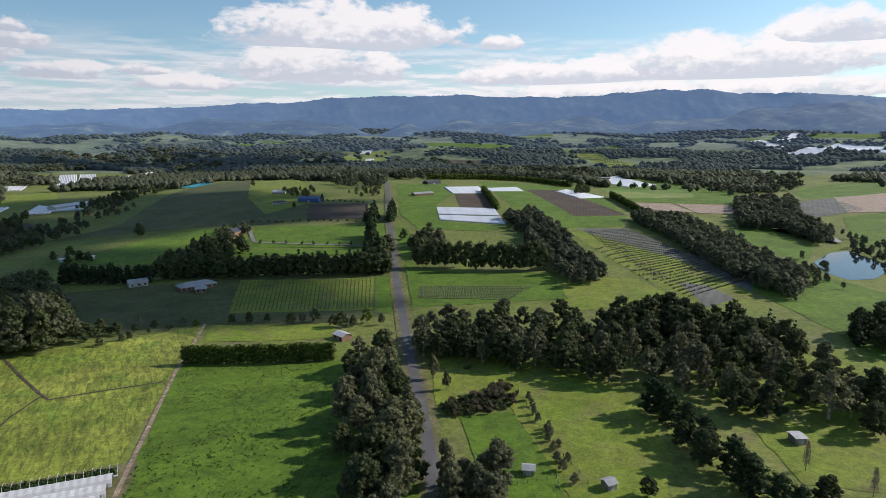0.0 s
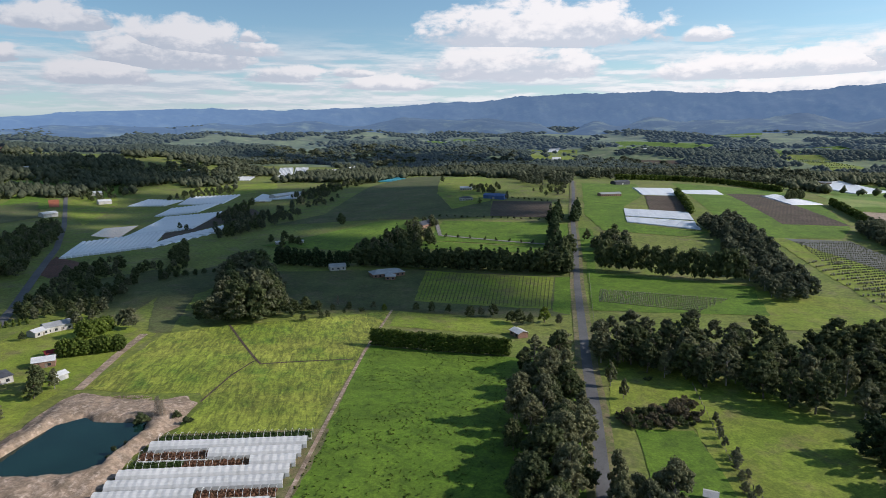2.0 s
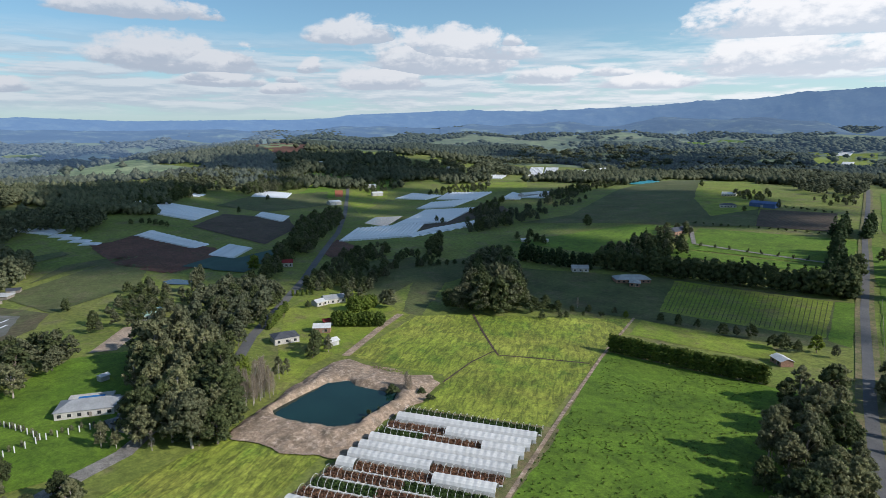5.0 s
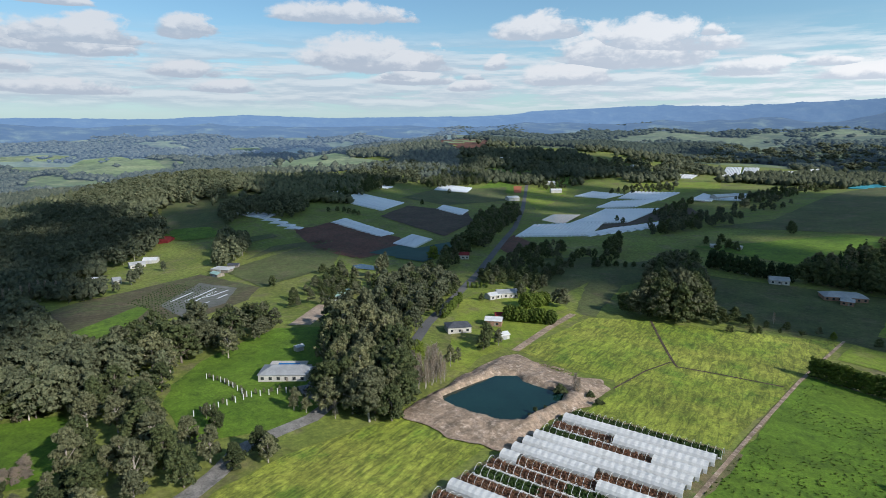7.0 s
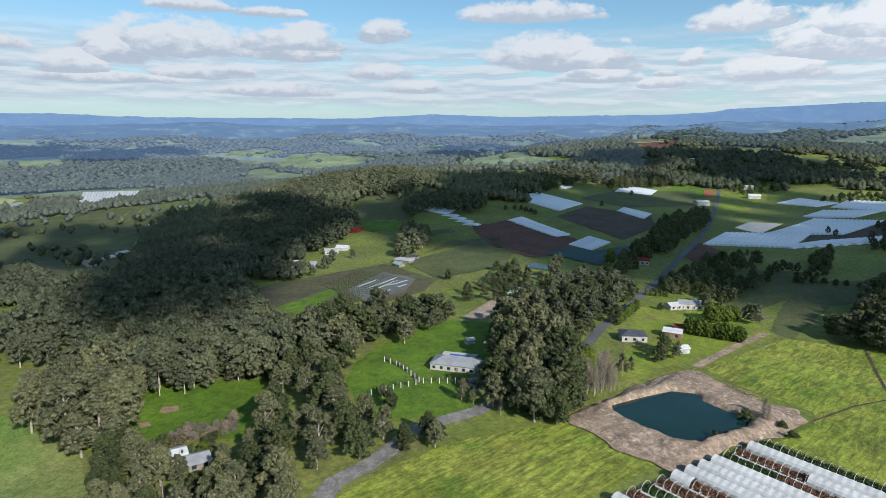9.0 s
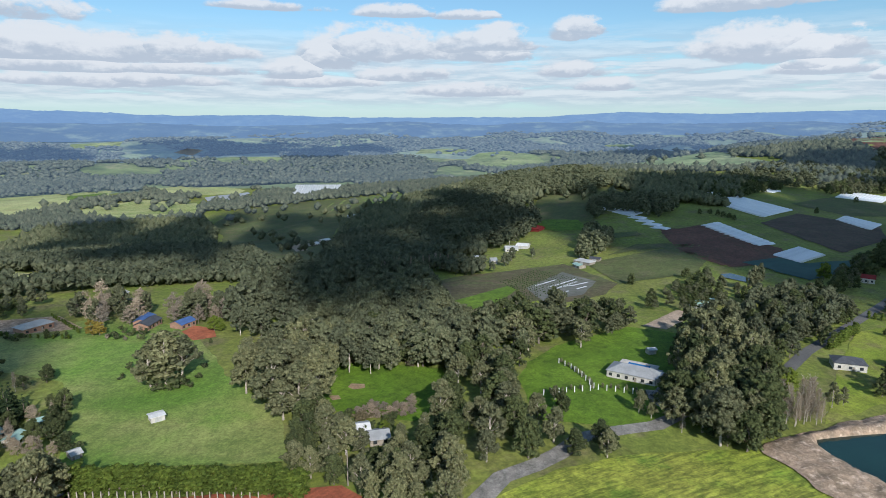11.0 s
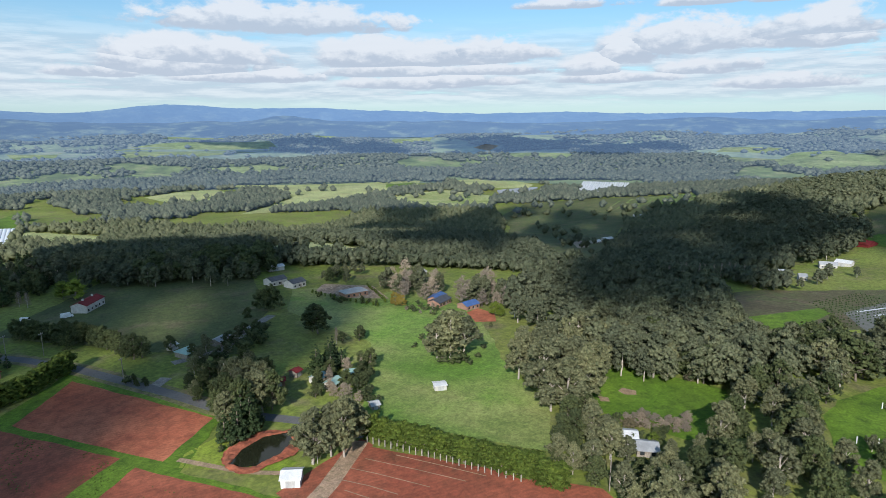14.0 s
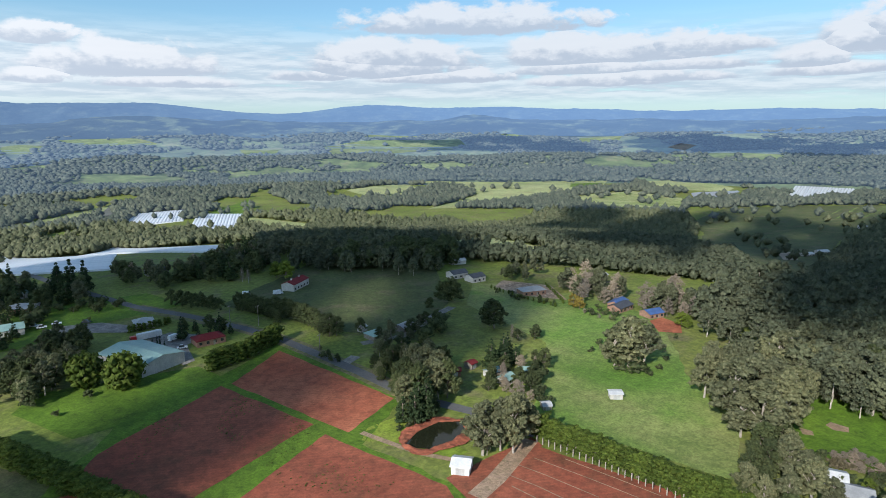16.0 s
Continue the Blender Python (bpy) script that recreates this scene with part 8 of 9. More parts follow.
row_of("dark", [(-678, 283), (-674, 304), (-639, 314)], 9, 7, "", 1.2, 0.12, 0.15, "")
grove(('dark', 'gum'), [(-895, 757), (-911, 839), (-832, 880), (-782, 798), (-770, 733)], 16, 10, "", 1)
tree("bright", -863, 796, 15, 0.6, "", "")
grove(('dark', 'gum'), [(-691, 784), (-723, 882), (-690, 941), (-632, 896)], 14, 9, "", 1)
tree("dark", -807, 551, 10, 1, "", "")
tree("dark", -702, 435, 9, 1, "", "")
tree("gum", -377, 198, 17, 0.8, "", "")
tree("dark", -414, 185, 10, 1, "", "")
grove(('dark', 'gum'), [(-392, 154), (-421, 185), (-378, 194), (-345, 179), (-331, 143)], 10, 9, "", 1)
for x, y, h, w in ((-232.6, -109.3, 22, 1.3), (-236.5, -115.5, 20, 1.3), (-237.5, -105.0, 21, 1.25), (-240.5, -111.5, 23, 1.35), (-230.5, -114.5, 18, 1.25)):
    tree("gum", x, y, h, w, "", "tall rounded dense gum in a pasture")
tree("shrub", -228.3, -111.4, 6, 1.5, "", "")
tree("shrub", -229.8, -103.4, 6, 1.5, "", "")
grove(('gum', 'gum', 'gum'), [(-223.6, -81.4), (-246.6, -79.2), (-273.1, -57.2), (-245.9, -45.2), (-209.6, -43.2), (-196.1, -52.3), (-205.7, -65.9)], 8, 22, "", 1)
grove(('dark', 'gum'), [(-177.4, -49.0), (-209.2, -49.5), (-204.9, -36.1), (-188.5, -31.0), (-163.9, -26.5), (-155.9, -31.4), (-161.4, -42.7), (-163.9, -52.3)], 9.2, 12.3, "", 1)
grove(('dark',), [(-168.6, -53.8), (-191.3, -46.9), (-183.1, -32.7), (-167.0, -31.6), (-162.1, -44.0)], 9.2, 8.8, "", 1)
grove(('gum', 'dark'), [(-158.0, -25.5), (-187.5, -13.0), (-201.0, 0.1), (-180.9, 7.0), (-159.0, -2.9), (-146.6, -20.4)], 11.5, 11.4, "", 1)
tree("dark", -234.5, -182.3, 17, 1.2, "", "")
tree("dark", -236.0, -186.8, 15, 1.1, "", "")
tree("dark", -255.7, -230.1, 16, 1.3, "", "")
tree("dark", -252.4, -233.7, 14, 1.2, "", "")
tree("dark", -236.0, -229.2, 8, 1, "", "")
tree("dark", -184.7, -226.2, 9, 1, "", "")
grove(('pine',), [(-189.0, -152.7), (-207.5, -153.3), (-202.3, -143.5), (-186.3, -143.2)], 6, 12, "", 1)
grove(('dark', 'bare'), [(-196.3, -136.4), (-211.7, -138.5), (-205.5, -131.5), (-185.6, -123.6)], 7, 9, "", 1)
grove(('bare', 'dark'), [(-225.1, -166.5), (-245.1, -164.1), (-235.1, -155.7), (-220.2, -159.6)], 7, 7, "", 1)
grove(('gum', 'dark'), [(-148.1, -165.4), (-170.5, -166.0), (-167.9, -151.3), (-155.4, -142.8), (-138.9, -146.6)], 6.5, 15, "", 1)
grove(('pine',), [(-133.6, -143.4), (-143.9, -140.4), (-151.7, -139.4), (-139.4, -133.4)], 6, 16, "", 1)
tree("pine", -136.1, -139.6, 15, 1, "", "")
tree("pine", -141.0, -139.0, 16, 1, "", "")
grove(('gum',), [(-131.9, -111.9), (-144.9, -113.4), (-155.4, -107.5), (-148.6, -101.6), (-135.7, -104.0)], 5.5, 20, "", 1)
tree("gum", -136.2, -109.9, 15, 0.9, "", "")
tree("bare", -136.2, -108.3, 10, 1, "", "")
grove(('dark', 'gum'), [(-166.2, -203.9), (-178.9, -195.5), (-186.3, -181.3), (-181.9, -167.1), (-166.0, -174.7)], 8, 10, "", 1)
row_of("hedge", [(-156.2, -104.6), (-155.6, -92.5), (-156.2, -81.1), (-156.0, -70.1), (-155.9, -59.9), (-156.0, -50.6), (-154.5, -37.4)], 2.4, 8.6, "tall clipped hedge trees", 1.7, 0.08, 0.1, "")
fence([(-153.4, -101.6), (-153.6, -79.6), (-153.1, -58.7), (-153.2, -49.6)], 2.2, 2.2, label='row of pale trunks and posts below a hedge', material='palebark', rails=0, post=0.13)
row_of("hedge", [(-110.0, -234.5), (-125.9, -235.4), (-150.7, -245.4)], 2.2, 9, "clipped hedge trees", 1.5, 0.06, 0.05, "")
grove(('dark', 'gum', 'dark'), [(-47.9, -278.6), (-64.7, -303.4), (-83.8, -319.3), (-77.1, -289.6), (-65.0, -259.8), (-45.7, -248.7)], 8, 13)
row_of("hedge", [(-30.4, -229.0), (-38.3, -199.4), (-44.4, -175.5), (-49.5, -154.2), (-53.7, -134.7)], 2.4, 8, "tall clipped hedge trees", 1.9, 0.05, 0.08, "")
row_of("hedge", [(-106.4, -311.3), (-117.9, -309.3), (-128.5, -310.5)], 2.4, 4, "", 1.6, 0.05, 0.15, "")
tree("round", -70.6, -256.5, 15.6, 0.95, "", "")
tree("round", -80.9, -245.0, 15.6, 1.05, "", "")
grove(('gum', 'dark'), [(-37.0, -262.4), (-51.9, -300.5), (-76.5, -313.8), (-88.2, -305.5), (-78.1, -281.4), (-62.5, -263.7), (-46.6, -251.7)], 7.5, 11, "", 1)
tree("pine", -120.4, -281.3, 12, 1, "", "")
tree("pine", -137.7, -277.7, 11, 1.1, "", "")
row_of("pine", [(-107.2, -284.5), (-111.2, -277.6)], 2.2, 5, "", 0.35, 0.12, 0.15, "")
row_of("dark", [(-173.5, -278.3), (-173.2, -257.1), (-170.2, -229.8)], 5, 9, "", 1.2, 0.12, 0.15, "")
row_of("dark", [(-142, -345), (-149, -324), (-157.1, -308.3)], 6, 10, "", 1.1, 0.12, 0.15, "")
row_of("dark", [(-162.4, -305.5), (-166.6, -283.7), (-165.4, -265.7)], 6, 8, "", 1.1, 0.12, 0.15, "")
grove(('dark',), [(-156.6, -222.4), (-155.8, -206.9), (-154.9, -203.8), (-152.9, -215.2)], 4, 3, "", 1)
row_of("dark", [(-151, -380), (-176, -396), (-200, -404), (-215, -417)], 7, 11, "", 1.1, 0.12, 0.15, "")
grove(('dark', 'pine'), [(-176, -395), (-237, -456), (-270, -471), (-232, -382), (-186, -361)], 10, 14, "", 1)
tree("bright", -220, -346, 14, 1.3, "", "large yellow-green tree beside a farmhouse")
tree("bright", -218, -354, 12, 1.3, "", "")
tree("bare", -197, -361, 9, 1.6, "", "")
tree("bare", -198, -355, 9, 1.6, "", "")
grove(('dark', 'pine', 'gum'), [(-68, -455), (-94, -470), (-109, -408), (-123, -392), (-97, -377), (-62, -394)], 11, 14, "", 1)
row_of("pine", [(-113, -445), (-111, -426), (-125, -409)], 12, 18, "", 1, 0.12, 0.15, "")
tree("shrub", -116, -373, 6, 1.3, "", "")
tree("shrub", -119, -362, 7, 1.3, "", "")
tree("shrub", -54.7, -236.8, 3, 1, "", "")
tree("shrub", -68.2, -244.7, 4, 1, "", "")
tree("shrub", -100, -346, 3, 1, "", "")
grove(('dark', 'gum'), [(-254, -358), (-291, -381), (-340, -329), (-311, -285), (-292, -317), (-254, -332)], 10, 15, "", 1)
grove(('dark',), [(-321, -348), (-375, -337), (-324, -286), (-307, -315)], 10, 17, "", 1)
grove(('dark', 'gum'), [(-315, -253), (-347, -258), (-358, -236), (-325, -223), (-309, -238)], 10, 10, "", 1)
row_of("hedge", [(-296, -235), (-291, -207), (-290.0, -179.3)], 4, 2.5, "", 1.5, 0.12, 0.15, "")
row_of("hedge", [(-329, -215), (-297.6, -180.3)], 4, 2.5, "", 1.5, 0.12, 0.15, "")
tree("gold", -295.8, -173.7, 9, 1.2, "", "")
tree("gold", -295.6, -169.9, 8, 1.2, "", "")
tree("bright", -304.7, -115.9, 9, 1.2, "", "")
tree("bright", -304.7, -113.0, 8, 1, "", "")
grove(('winter', 'winter', 'gum'), [(-335, -219), (-363, -195), (-335, -161), (-303.1, -158.3), (-308, -187)], 9, 14, "", 1)
grove(('winter', 'winter', 'gum'), [(-312.1, -149.3), (-361, -147), (-336, -119), (-312.1, -113.1), (-316.5, -134.9)], 8, 15, "", 1)
grove(('shrub', 'winter'), [(-307.0, -163.9), (-301.0, -147.0), (-284.6, -141.8), (-289.5, -164.6)], 6, 4, "", 1)
grove(('dark', 'gum'), [(-275.3, -119.2), (-289.4, -111.2), (-282.9, -105.8), (-268.1, -113.2)], 6, 4, "", 1)
tree("shrub", -250.9, -133.1, 3, 1.1, "", "")
tree("shrub", -237.7, -130.1, 3, 1.1, "", "")
tree("shrub", -239.3, -99.1, 3, 1.1, "", "")
tree("shrub", -251.6, -100.7, 3, 1.1, "", "")
tree("shrub", -229.8, -98.5, 3, 1.1, "", "")
woods("valley_woods", "wood_far", [[(-201, -404), (-262, -465), (-324, -456), (-297, -360), (-343, -333), (-329, -296), (-293, -318), (-243, -344), (-218, -359)]], 11, 13, "dark woods behind paddocks", seed=41, fill=0.85, wide=1, keep_out=[[(-330, -318), (-352, -345), (-610, -545), (-522, -404), (-420, -244), (-375, -240), (-340, -290)]])
woods("valley_woods", "wood_far", [[(-255, -440), (-466, -680), (-596, -710), (-375, -374), (-310, -282), (-281, -291), (-249, -347)]], 11, 13, "dark woods behind paddocks", seed=42, fill=0.85, wide=1, keep_out=[[(-330, -318), (-352, -345), (-610, -545), (-522, -404), (-420, -244), (-375, -240), (-340, -290)]])
woods("tree_belt", "wood_far", [[(68, 692), (105, 730), (119, 568), (116, 433), (89, 400), (82, 473), (79, 580)]], 6.5, 14, "belt of mixed trees between fields", seed=44, fill=0.85, wide=1)
woods("tree_belt", "wood_far", [[(219, 727), (280, 728), (277, 556), (248, 408), (221, 374), (210, 434), (224, 609)]], 6.5, 14, "belt of mixed trees between fields", seed=45, fill=1, wide=1)
woods("tree_belt", "wood_far", [[(430, 906), (513, 906), (435, 741), (404, 626), (358, 577), (364, 659), (328, 674)]], 7, 14, "trees round a pond", seed=46, fill=1, wide=1)
woods("tree_belt", "wood_far", [[(287, 498), (330, 538), (293, 455), (277, 416), (283, 407), (257, 415)]], 10, 7, "shrubs round a pond", seed=47, fill=0.6, wide=1)
woods("tree_belt", "wood_far", [[(422, 643), (424, 581), (384, 478), (351, 477), (368, 551)]], 10, 8, "shrubs round a pond", seed=48, fill=0.7, wide=1)
row_of("hedge", [(-31, 1209), (76, 1240), (163, 1215), (229, 1104)], 6, 10, "", 2, 0.05, 0.15, "")
row_of("hedge", [(63, 959), (68, 768)], 5, 9, "", 1.8, 0.12, 0.15, "")
row_of("hedge", [(259, 946), (251, 787)], 5, 9, "", 2, 0.12, 0.15, "")
grove(('dark',), [(220, 1038), (254, 1079), (242, 1007), (211, 973)], 9, 10, "", 1)
woods("hill_woods", "wood_far", [[(-624, 1765), (-712, 2596), (-576, 2854), (-346, 2079), (-121, 1424), (-91, 960), (-160, 952), (-326, 1468), (-470, 1500)]], 13, 15, "trees behind the hill", seed=49, fill=0.8, wide=1)
woods("hill_woods", "wood_far", [[(-195, 2304), (-72, 2403), (151, 2155), (406, 1671), (327, 1295), (110, 1246), (-26, 1237), (-89, 1175)]], 13, 15, "trees beyond the fields", seed=50, fill=0.85, wide=1)
woods("hill_woods", "wood_far", [[(411, 1691), (692, 1825), (786, 1637), (824, 1464), (654, 1122), (471, 995), (457, 1261)]], 14, 14, "trees beyond the fields", seed=51, fill=0.8, wide=1)
woods("hill_woods", "wood_far", [[(-981, 1309), (-1399, 2262), (-1091, 2496), (-876, 2524), (-683, 1935), (-913, 1918), (-938, 1508)]], 13, 16, "dark woods in the valley", seed=52, fill=1, wide=1)
woods("hill_woods", "wood_far", [[(-390, 506), (-384, 571), (-371, 612), (-414, 744), (-380, 773), (-456, 898), (-460, 800), (-443, 680), (-474, 620)]], 14, 11, "trees in the valley", seed=53, fill=0.6, wide=1)
grove(('dark', 'gum'), [(-237, 301), (-278, 365), (-297, 424), (-255, 394), (-214, 343), (-192, 302), (-200.4, 279.6), (-218, 275)], 8, 17, "", 1)
woods("hill_woods", "wood_far", [[(-1038, 865), (-1080, 997), (-1011, 1151), (-888, 1311), (-774, 1238), (-738, 1009), (-865, 916), (-891, 821)]], 13, 14, "trees behind greenhouses", seed=54, fill=0.8, wide=1)
woods("hill_woods", "wood_far", [[(-1011, 463), (-1265, 656), (-1147, 723), (-1053, 822), (-972, 732), (-908, 579), (-908, 459)]], 12, 14, "woods in the valley", seed=55, fill=0.8, wide=1)
grove(('scrub', 'shrub', 'scrub'), [(-0.1, 219.0), (7.6, 226.9), (19.4, 235.2), (27.4, 235.4), (28.0, 221.2), (17.7, 214.3), (3.0, 212.0)], 3.2, 4, "", 1)
grove(('scrub',), [(17.1, 235.4), (24.9, 244.7), (27.4, 235.4), (21.4, 232.0)], 3, 3.5, "", 1)
tree("shrub", 10.0, 260.8, 2.5, 1.5, "", "")
row_of("olive", [(33.4, 228.6), (33.9, 210.3), (35.4, 194.8), (35.9, 181.5), (36.4, 170.2), (38.2, 162.6)], 6.5, 4.2, "", 0.95, 0.12, 0.15, "small silvery orchard tree in a grass row")
row_of("olive", [(36.3, 205.8), (37.7, 191.3), (39.0, 174.7)], 9, 4, "", 0.95, 0.12, 0.15, "small silvery orchard tree in a grass row")
tufts("grass_tufts", "hedge", [(-116.8, 264.4), (-52.5, 274.0), (-33.9, 165.6), (-74.1, 108.0), (-87.1, 133.0), (-99.5, 190.6)], 1500, 0.34, "dark green grass tufts across a paddock", seed=14, squash=0.45)
tufts("bank_rubble", "dirt", [(-179.8, 104.6), (-190.3, 122.0), (-176.7, 122.4), (-154.6, 131.5), (-140.1, 120.8), (-161.2, 107.9)], 1500, 0.36, "lumps of clay and dead weeds on a bank", seed=20, squash=0.5, category='rubble')
tufts("bank_rubble", "dirt", [(-202.6, 156.5), (-203.0, 176.5), (-179.5, 185.3), (-164.9, 179.8), (-166.9, 165.5), (-185.9, 159.5)], 1000, 0.36, "lumps of clay and dead weeds on a bank", seed=21, squash=0.5, category='rubble')
plant_rows("vine_rows", "olive", [(-130, 367), (-149, 444), (-53, 450), (-45, 371)], 34, 1.6, 0.32, "trellised vine rows", category='vines')
plant_rows("orchard_rows", "blossom", [(-17, 425), (63, 417), (42, 381), (-17, 392)], 9, 1.2, 0.55, "rows of pale blossoming orchard trees", category='orchard')
plant_rows("orchard_rows", "olive", [(148, 637), (199, 658), (227, 438), (157, 380)], 34, 2.4, 0.7, "rows of netted orchard trees", category='orchard')
plant_rows("orchard_rows", "blossom", [(137, 551), (165, 580), (163, 427), (147, 426)], 9, 3, 1, "rows of flowering orchard trees", category='orchard')
plant_rows("crop_rows", "crop", [(-421, 42), (-460, 74), (-418, 102), (-367, 58)], 14, 3, 0.5, "rows of low crops on a slope")
plant_rows("crop_rows", "crop", [(510, 2476), (610, 2429), (575, 1819), (500, 1820)], 10, 6, 1.5, "rows of far vines on a slope")
grove(("winter",), [(-208.5, -32.6), (-215.0, -10.2), (-203.5, -9.4), (-201.6, -31.2)], 3.2, 3.4, "", 1.5)
tree("bright", -190.4, -18.4, 5.5, 1.2, "", "rounded yellow-green bush beside a house")
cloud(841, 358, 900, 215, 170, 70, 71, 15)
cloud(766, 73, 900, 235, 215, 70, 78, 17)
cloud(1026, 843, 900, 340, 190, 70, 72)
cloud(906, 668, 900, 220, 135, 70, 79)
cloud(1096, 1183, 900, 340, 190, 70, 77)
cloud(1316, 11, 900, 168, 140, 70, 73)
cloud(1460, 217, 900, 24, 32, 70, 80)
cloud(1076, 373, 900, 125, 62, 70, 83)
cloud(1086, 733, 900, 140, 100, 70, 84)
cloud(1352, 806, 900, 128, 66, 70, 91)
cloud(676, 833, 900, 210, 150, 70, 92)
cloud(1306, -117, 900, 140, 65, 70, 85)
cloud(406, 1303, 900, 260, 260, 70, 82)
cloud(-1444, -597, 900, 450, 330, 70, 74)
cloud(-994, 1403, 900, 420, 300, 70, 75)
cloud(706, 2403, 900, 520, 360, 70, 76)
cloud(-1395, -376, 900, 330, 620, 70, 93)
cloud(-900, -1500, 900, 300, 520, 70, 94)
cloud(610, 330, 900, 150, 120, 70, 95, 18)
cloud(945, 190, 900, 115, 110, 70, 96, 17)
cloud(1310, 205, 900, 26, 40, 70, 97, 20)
woods("valley_woods", "wood_far", [[(-349, -131), (-419, -114), (-450, -8), (-313.0, 5.5), (-265.8, 11.0), (-236.0, -37.7), (-259.4, -54.3), (-296.1, -101.6)]], 9, 17, "eucalypt woods at a valley edge", seed=40, fill=1, wide=1)
woods("valley_woods", "wood_far", [[(-338.2, -68.0), (-357, -42), (-398, -12), (-347.0, -3.0), (-285.8, 10.1), (-274.0, 32.8), (-252.0, 2.0), (-261.3, -54.7)]], 9, 17, "shaded woods along a creek", seed=57, fill=1, wide=1)
grove(('dark', 'gum', 'shrub'), [(-177.7, -217.7), (-193.2, -214.9), (-207.0, -217.2), (-226.6, -216.0), (-227.5, -204.7), (-211.6, -192.4), (-196.5, -196.7), (-181.3, -190.6), (-180.4, -200.9)], 8, 8, "", 1)
grove(('gum', 'dark', 'dark'), [(-153.3, -188.5), (-174.2, -190.3), (-189.2, -184.1), (-181.9, -167.1), (-169.3, -158.6), (-161.8, -170.4), (-150.1, -174.3)], 7, 9, "", 1)
grove(('dark', 'winter', 'shrub'), [(-171.0, -140.0), (-188.5, -150.2), (-197.8, -144.6), (-211.7, -138.5), (-188.6, -120.9), (-170.5, -115.7), (-176.1, -126.8), (-171.3, -131.6)], 6.5, 7, "", 1)
grove(('dark', 'shrub'), [(-296, -244), (-294, -218), (-301, -198), (-297.6, -180.3), (-285.8, -178.5), (-283.4, -201.9), (-289, -232)], 8, 4, "", 1)
grove(('dark', 'shrub', 'pine'), [(-50.7, -335.2), (-71, -389), (-89, -399), (-89, -368), (-71, -347), (-56.7, -323.1)], 9, 9, "", 1)
grove(('dark', 'shrub'), [(-88, -393), (-101, -402), (-117, -368), (-109, -353), (-94, -377)], 9, 6, "", 1)
grove(('dark', 'pine'), [(-131.3, -320.1), (-135.0, -295.6), (-141.9, -268.8), (-132.1, -261.5), (-123.1, -276.9)], 8, 8, "", 1)
grove(('dark', 'gum'), [(-193, -996), (-243, -1037), (-306, -998), (-295, -921), (-211, -911)], 12, 9, "", 1)
grove(('dark', 'gum', 'winter'), [(-150, -453), (-177, -424), (-233, -449), (-244, -418), (-201, -390), (-162, -389), (-142, -410)], 10, 12, "", 1)
row_of("dark", [(-172.3, -287.3), (-176.3, -271.8), (-174.3, -249.0), (-173.0, -229.0)], 4.5, 11, "", 1.1, 0.12, 0.15, "")
row_of("dark", [(-165, -311), (-167.7, -296.9), (-169.6, -283.1)], 5, 10, "", 1.1, 0.12, 0.15, "")
grove(('shrub', 'dark'), [(-153.2, -219.9), (-155.3, -202.3), (-150.6, -198.3), (-150.1, -213.5)], 4, 3.5, "", 1)
grove(('dark', 'shrub'), [(-135.7, -115.2), (-144.9, -118.1), (-148.0, -120.7), (-136.8, -117.0)], 4, 4, "", 1)
grove(('shrub',), [(-127.8, -143.3), (-134.0, -145.8), (-141.1, -143.2), (-134.7, -139.6), (-121.7, -134.0)], 4, 2.5, "", 1)
grove(('dark', 'shrub', 'scrub'), [(-205.1, -34.5), (-201.4, -15.6), (-191.5, -14.3), (-185.1, -33.0)], 5.8, 4.4, "", 1)
tufts("field_weeds", "hedge", [(-106.8, -206.0), (-110.8, -162.9), (-102.4, -154.1), (-86.1, -152.4), (-88.1, -187.3)], 260, 0.26, "patches of green weeds in red soil", seed=31, squash=0.25)
tufts("field_weeds", "hedge", [(-86.1, -152.4), (-106.3, -155.0), (-106.7, -117.9), (-96.2, -120.3), (-83.2, -139.0)], 110, 0.26, "patches of green weeds in red soil", seed=32, squash=0.25)
tufts("field_weeds", "hedge", [(-56.7, -199.1), (-85.3, -215.7), (-81.3, -193.6), (-58.9, -182.7)], 120, 0.26, "patches of green weeds in red soil", seed=33, squash=0.25)
strip("row_strip", "track", [(-137.8, -101.3), (-139.0, -88.9), (-139.6, -71.9)], 0.35, "thin pale line of seedlings across red soil", 4, "row")
strip("row_strip", "track", [(-131.5, -99.6), (-132.7, -87.6), (-132.6, -78.3)], 0.35, "thin pale line of seedlings across red soil", 4, "row")
strip("row_strip", "track", [(-144.6, -96.7), (-146.0, -79.0), (-146.7, -63.9)], 0.35, "thin pale line of seedlings across red soil", 4, "row")
strip("row_strip", "track", [(-127.9, -92.8), (-127.7, -86.0), (-127.7, -78.7)], 0.35, "thin pale line of seedlings across red soil", 4, "row")
strip("row_strip", "track", [(-150.5, -89.3), (-151.3, -73.0), (-151.7, -59.7)], 0.35, "thin pale line of seedlings across red soil", 4, "row")
tunnels([(-434, 1050), (-446, 1079), (-469, 1224), (-433, 1135)], 2, 2, "long turquoise shade-cloth cover on a hill", "plastic_tunnels", "turquoise")

# clearings kept free of the distant bush
CLEARINGS = [[(-1059, -384), (-1118, -279), (-1085, -168), (-884, -141), (-657, -117), (-469, -100), (-462, -125), (-600, -180), (-701, -261)],
             [(-1203, -456), (-1237, -70), (-1060, -55), (-1088, -173), (-1044, -260), (-984, -352), (-1089, -426)],
             [(-1290, -560), (-1420, -575), (-1640, -540), (-1640, -480), (-1500, -440), (-1290, -450)]]
CLEARINGS.append([(-198, 651), (-63, 660), (-54, 557), (-186, 555)])
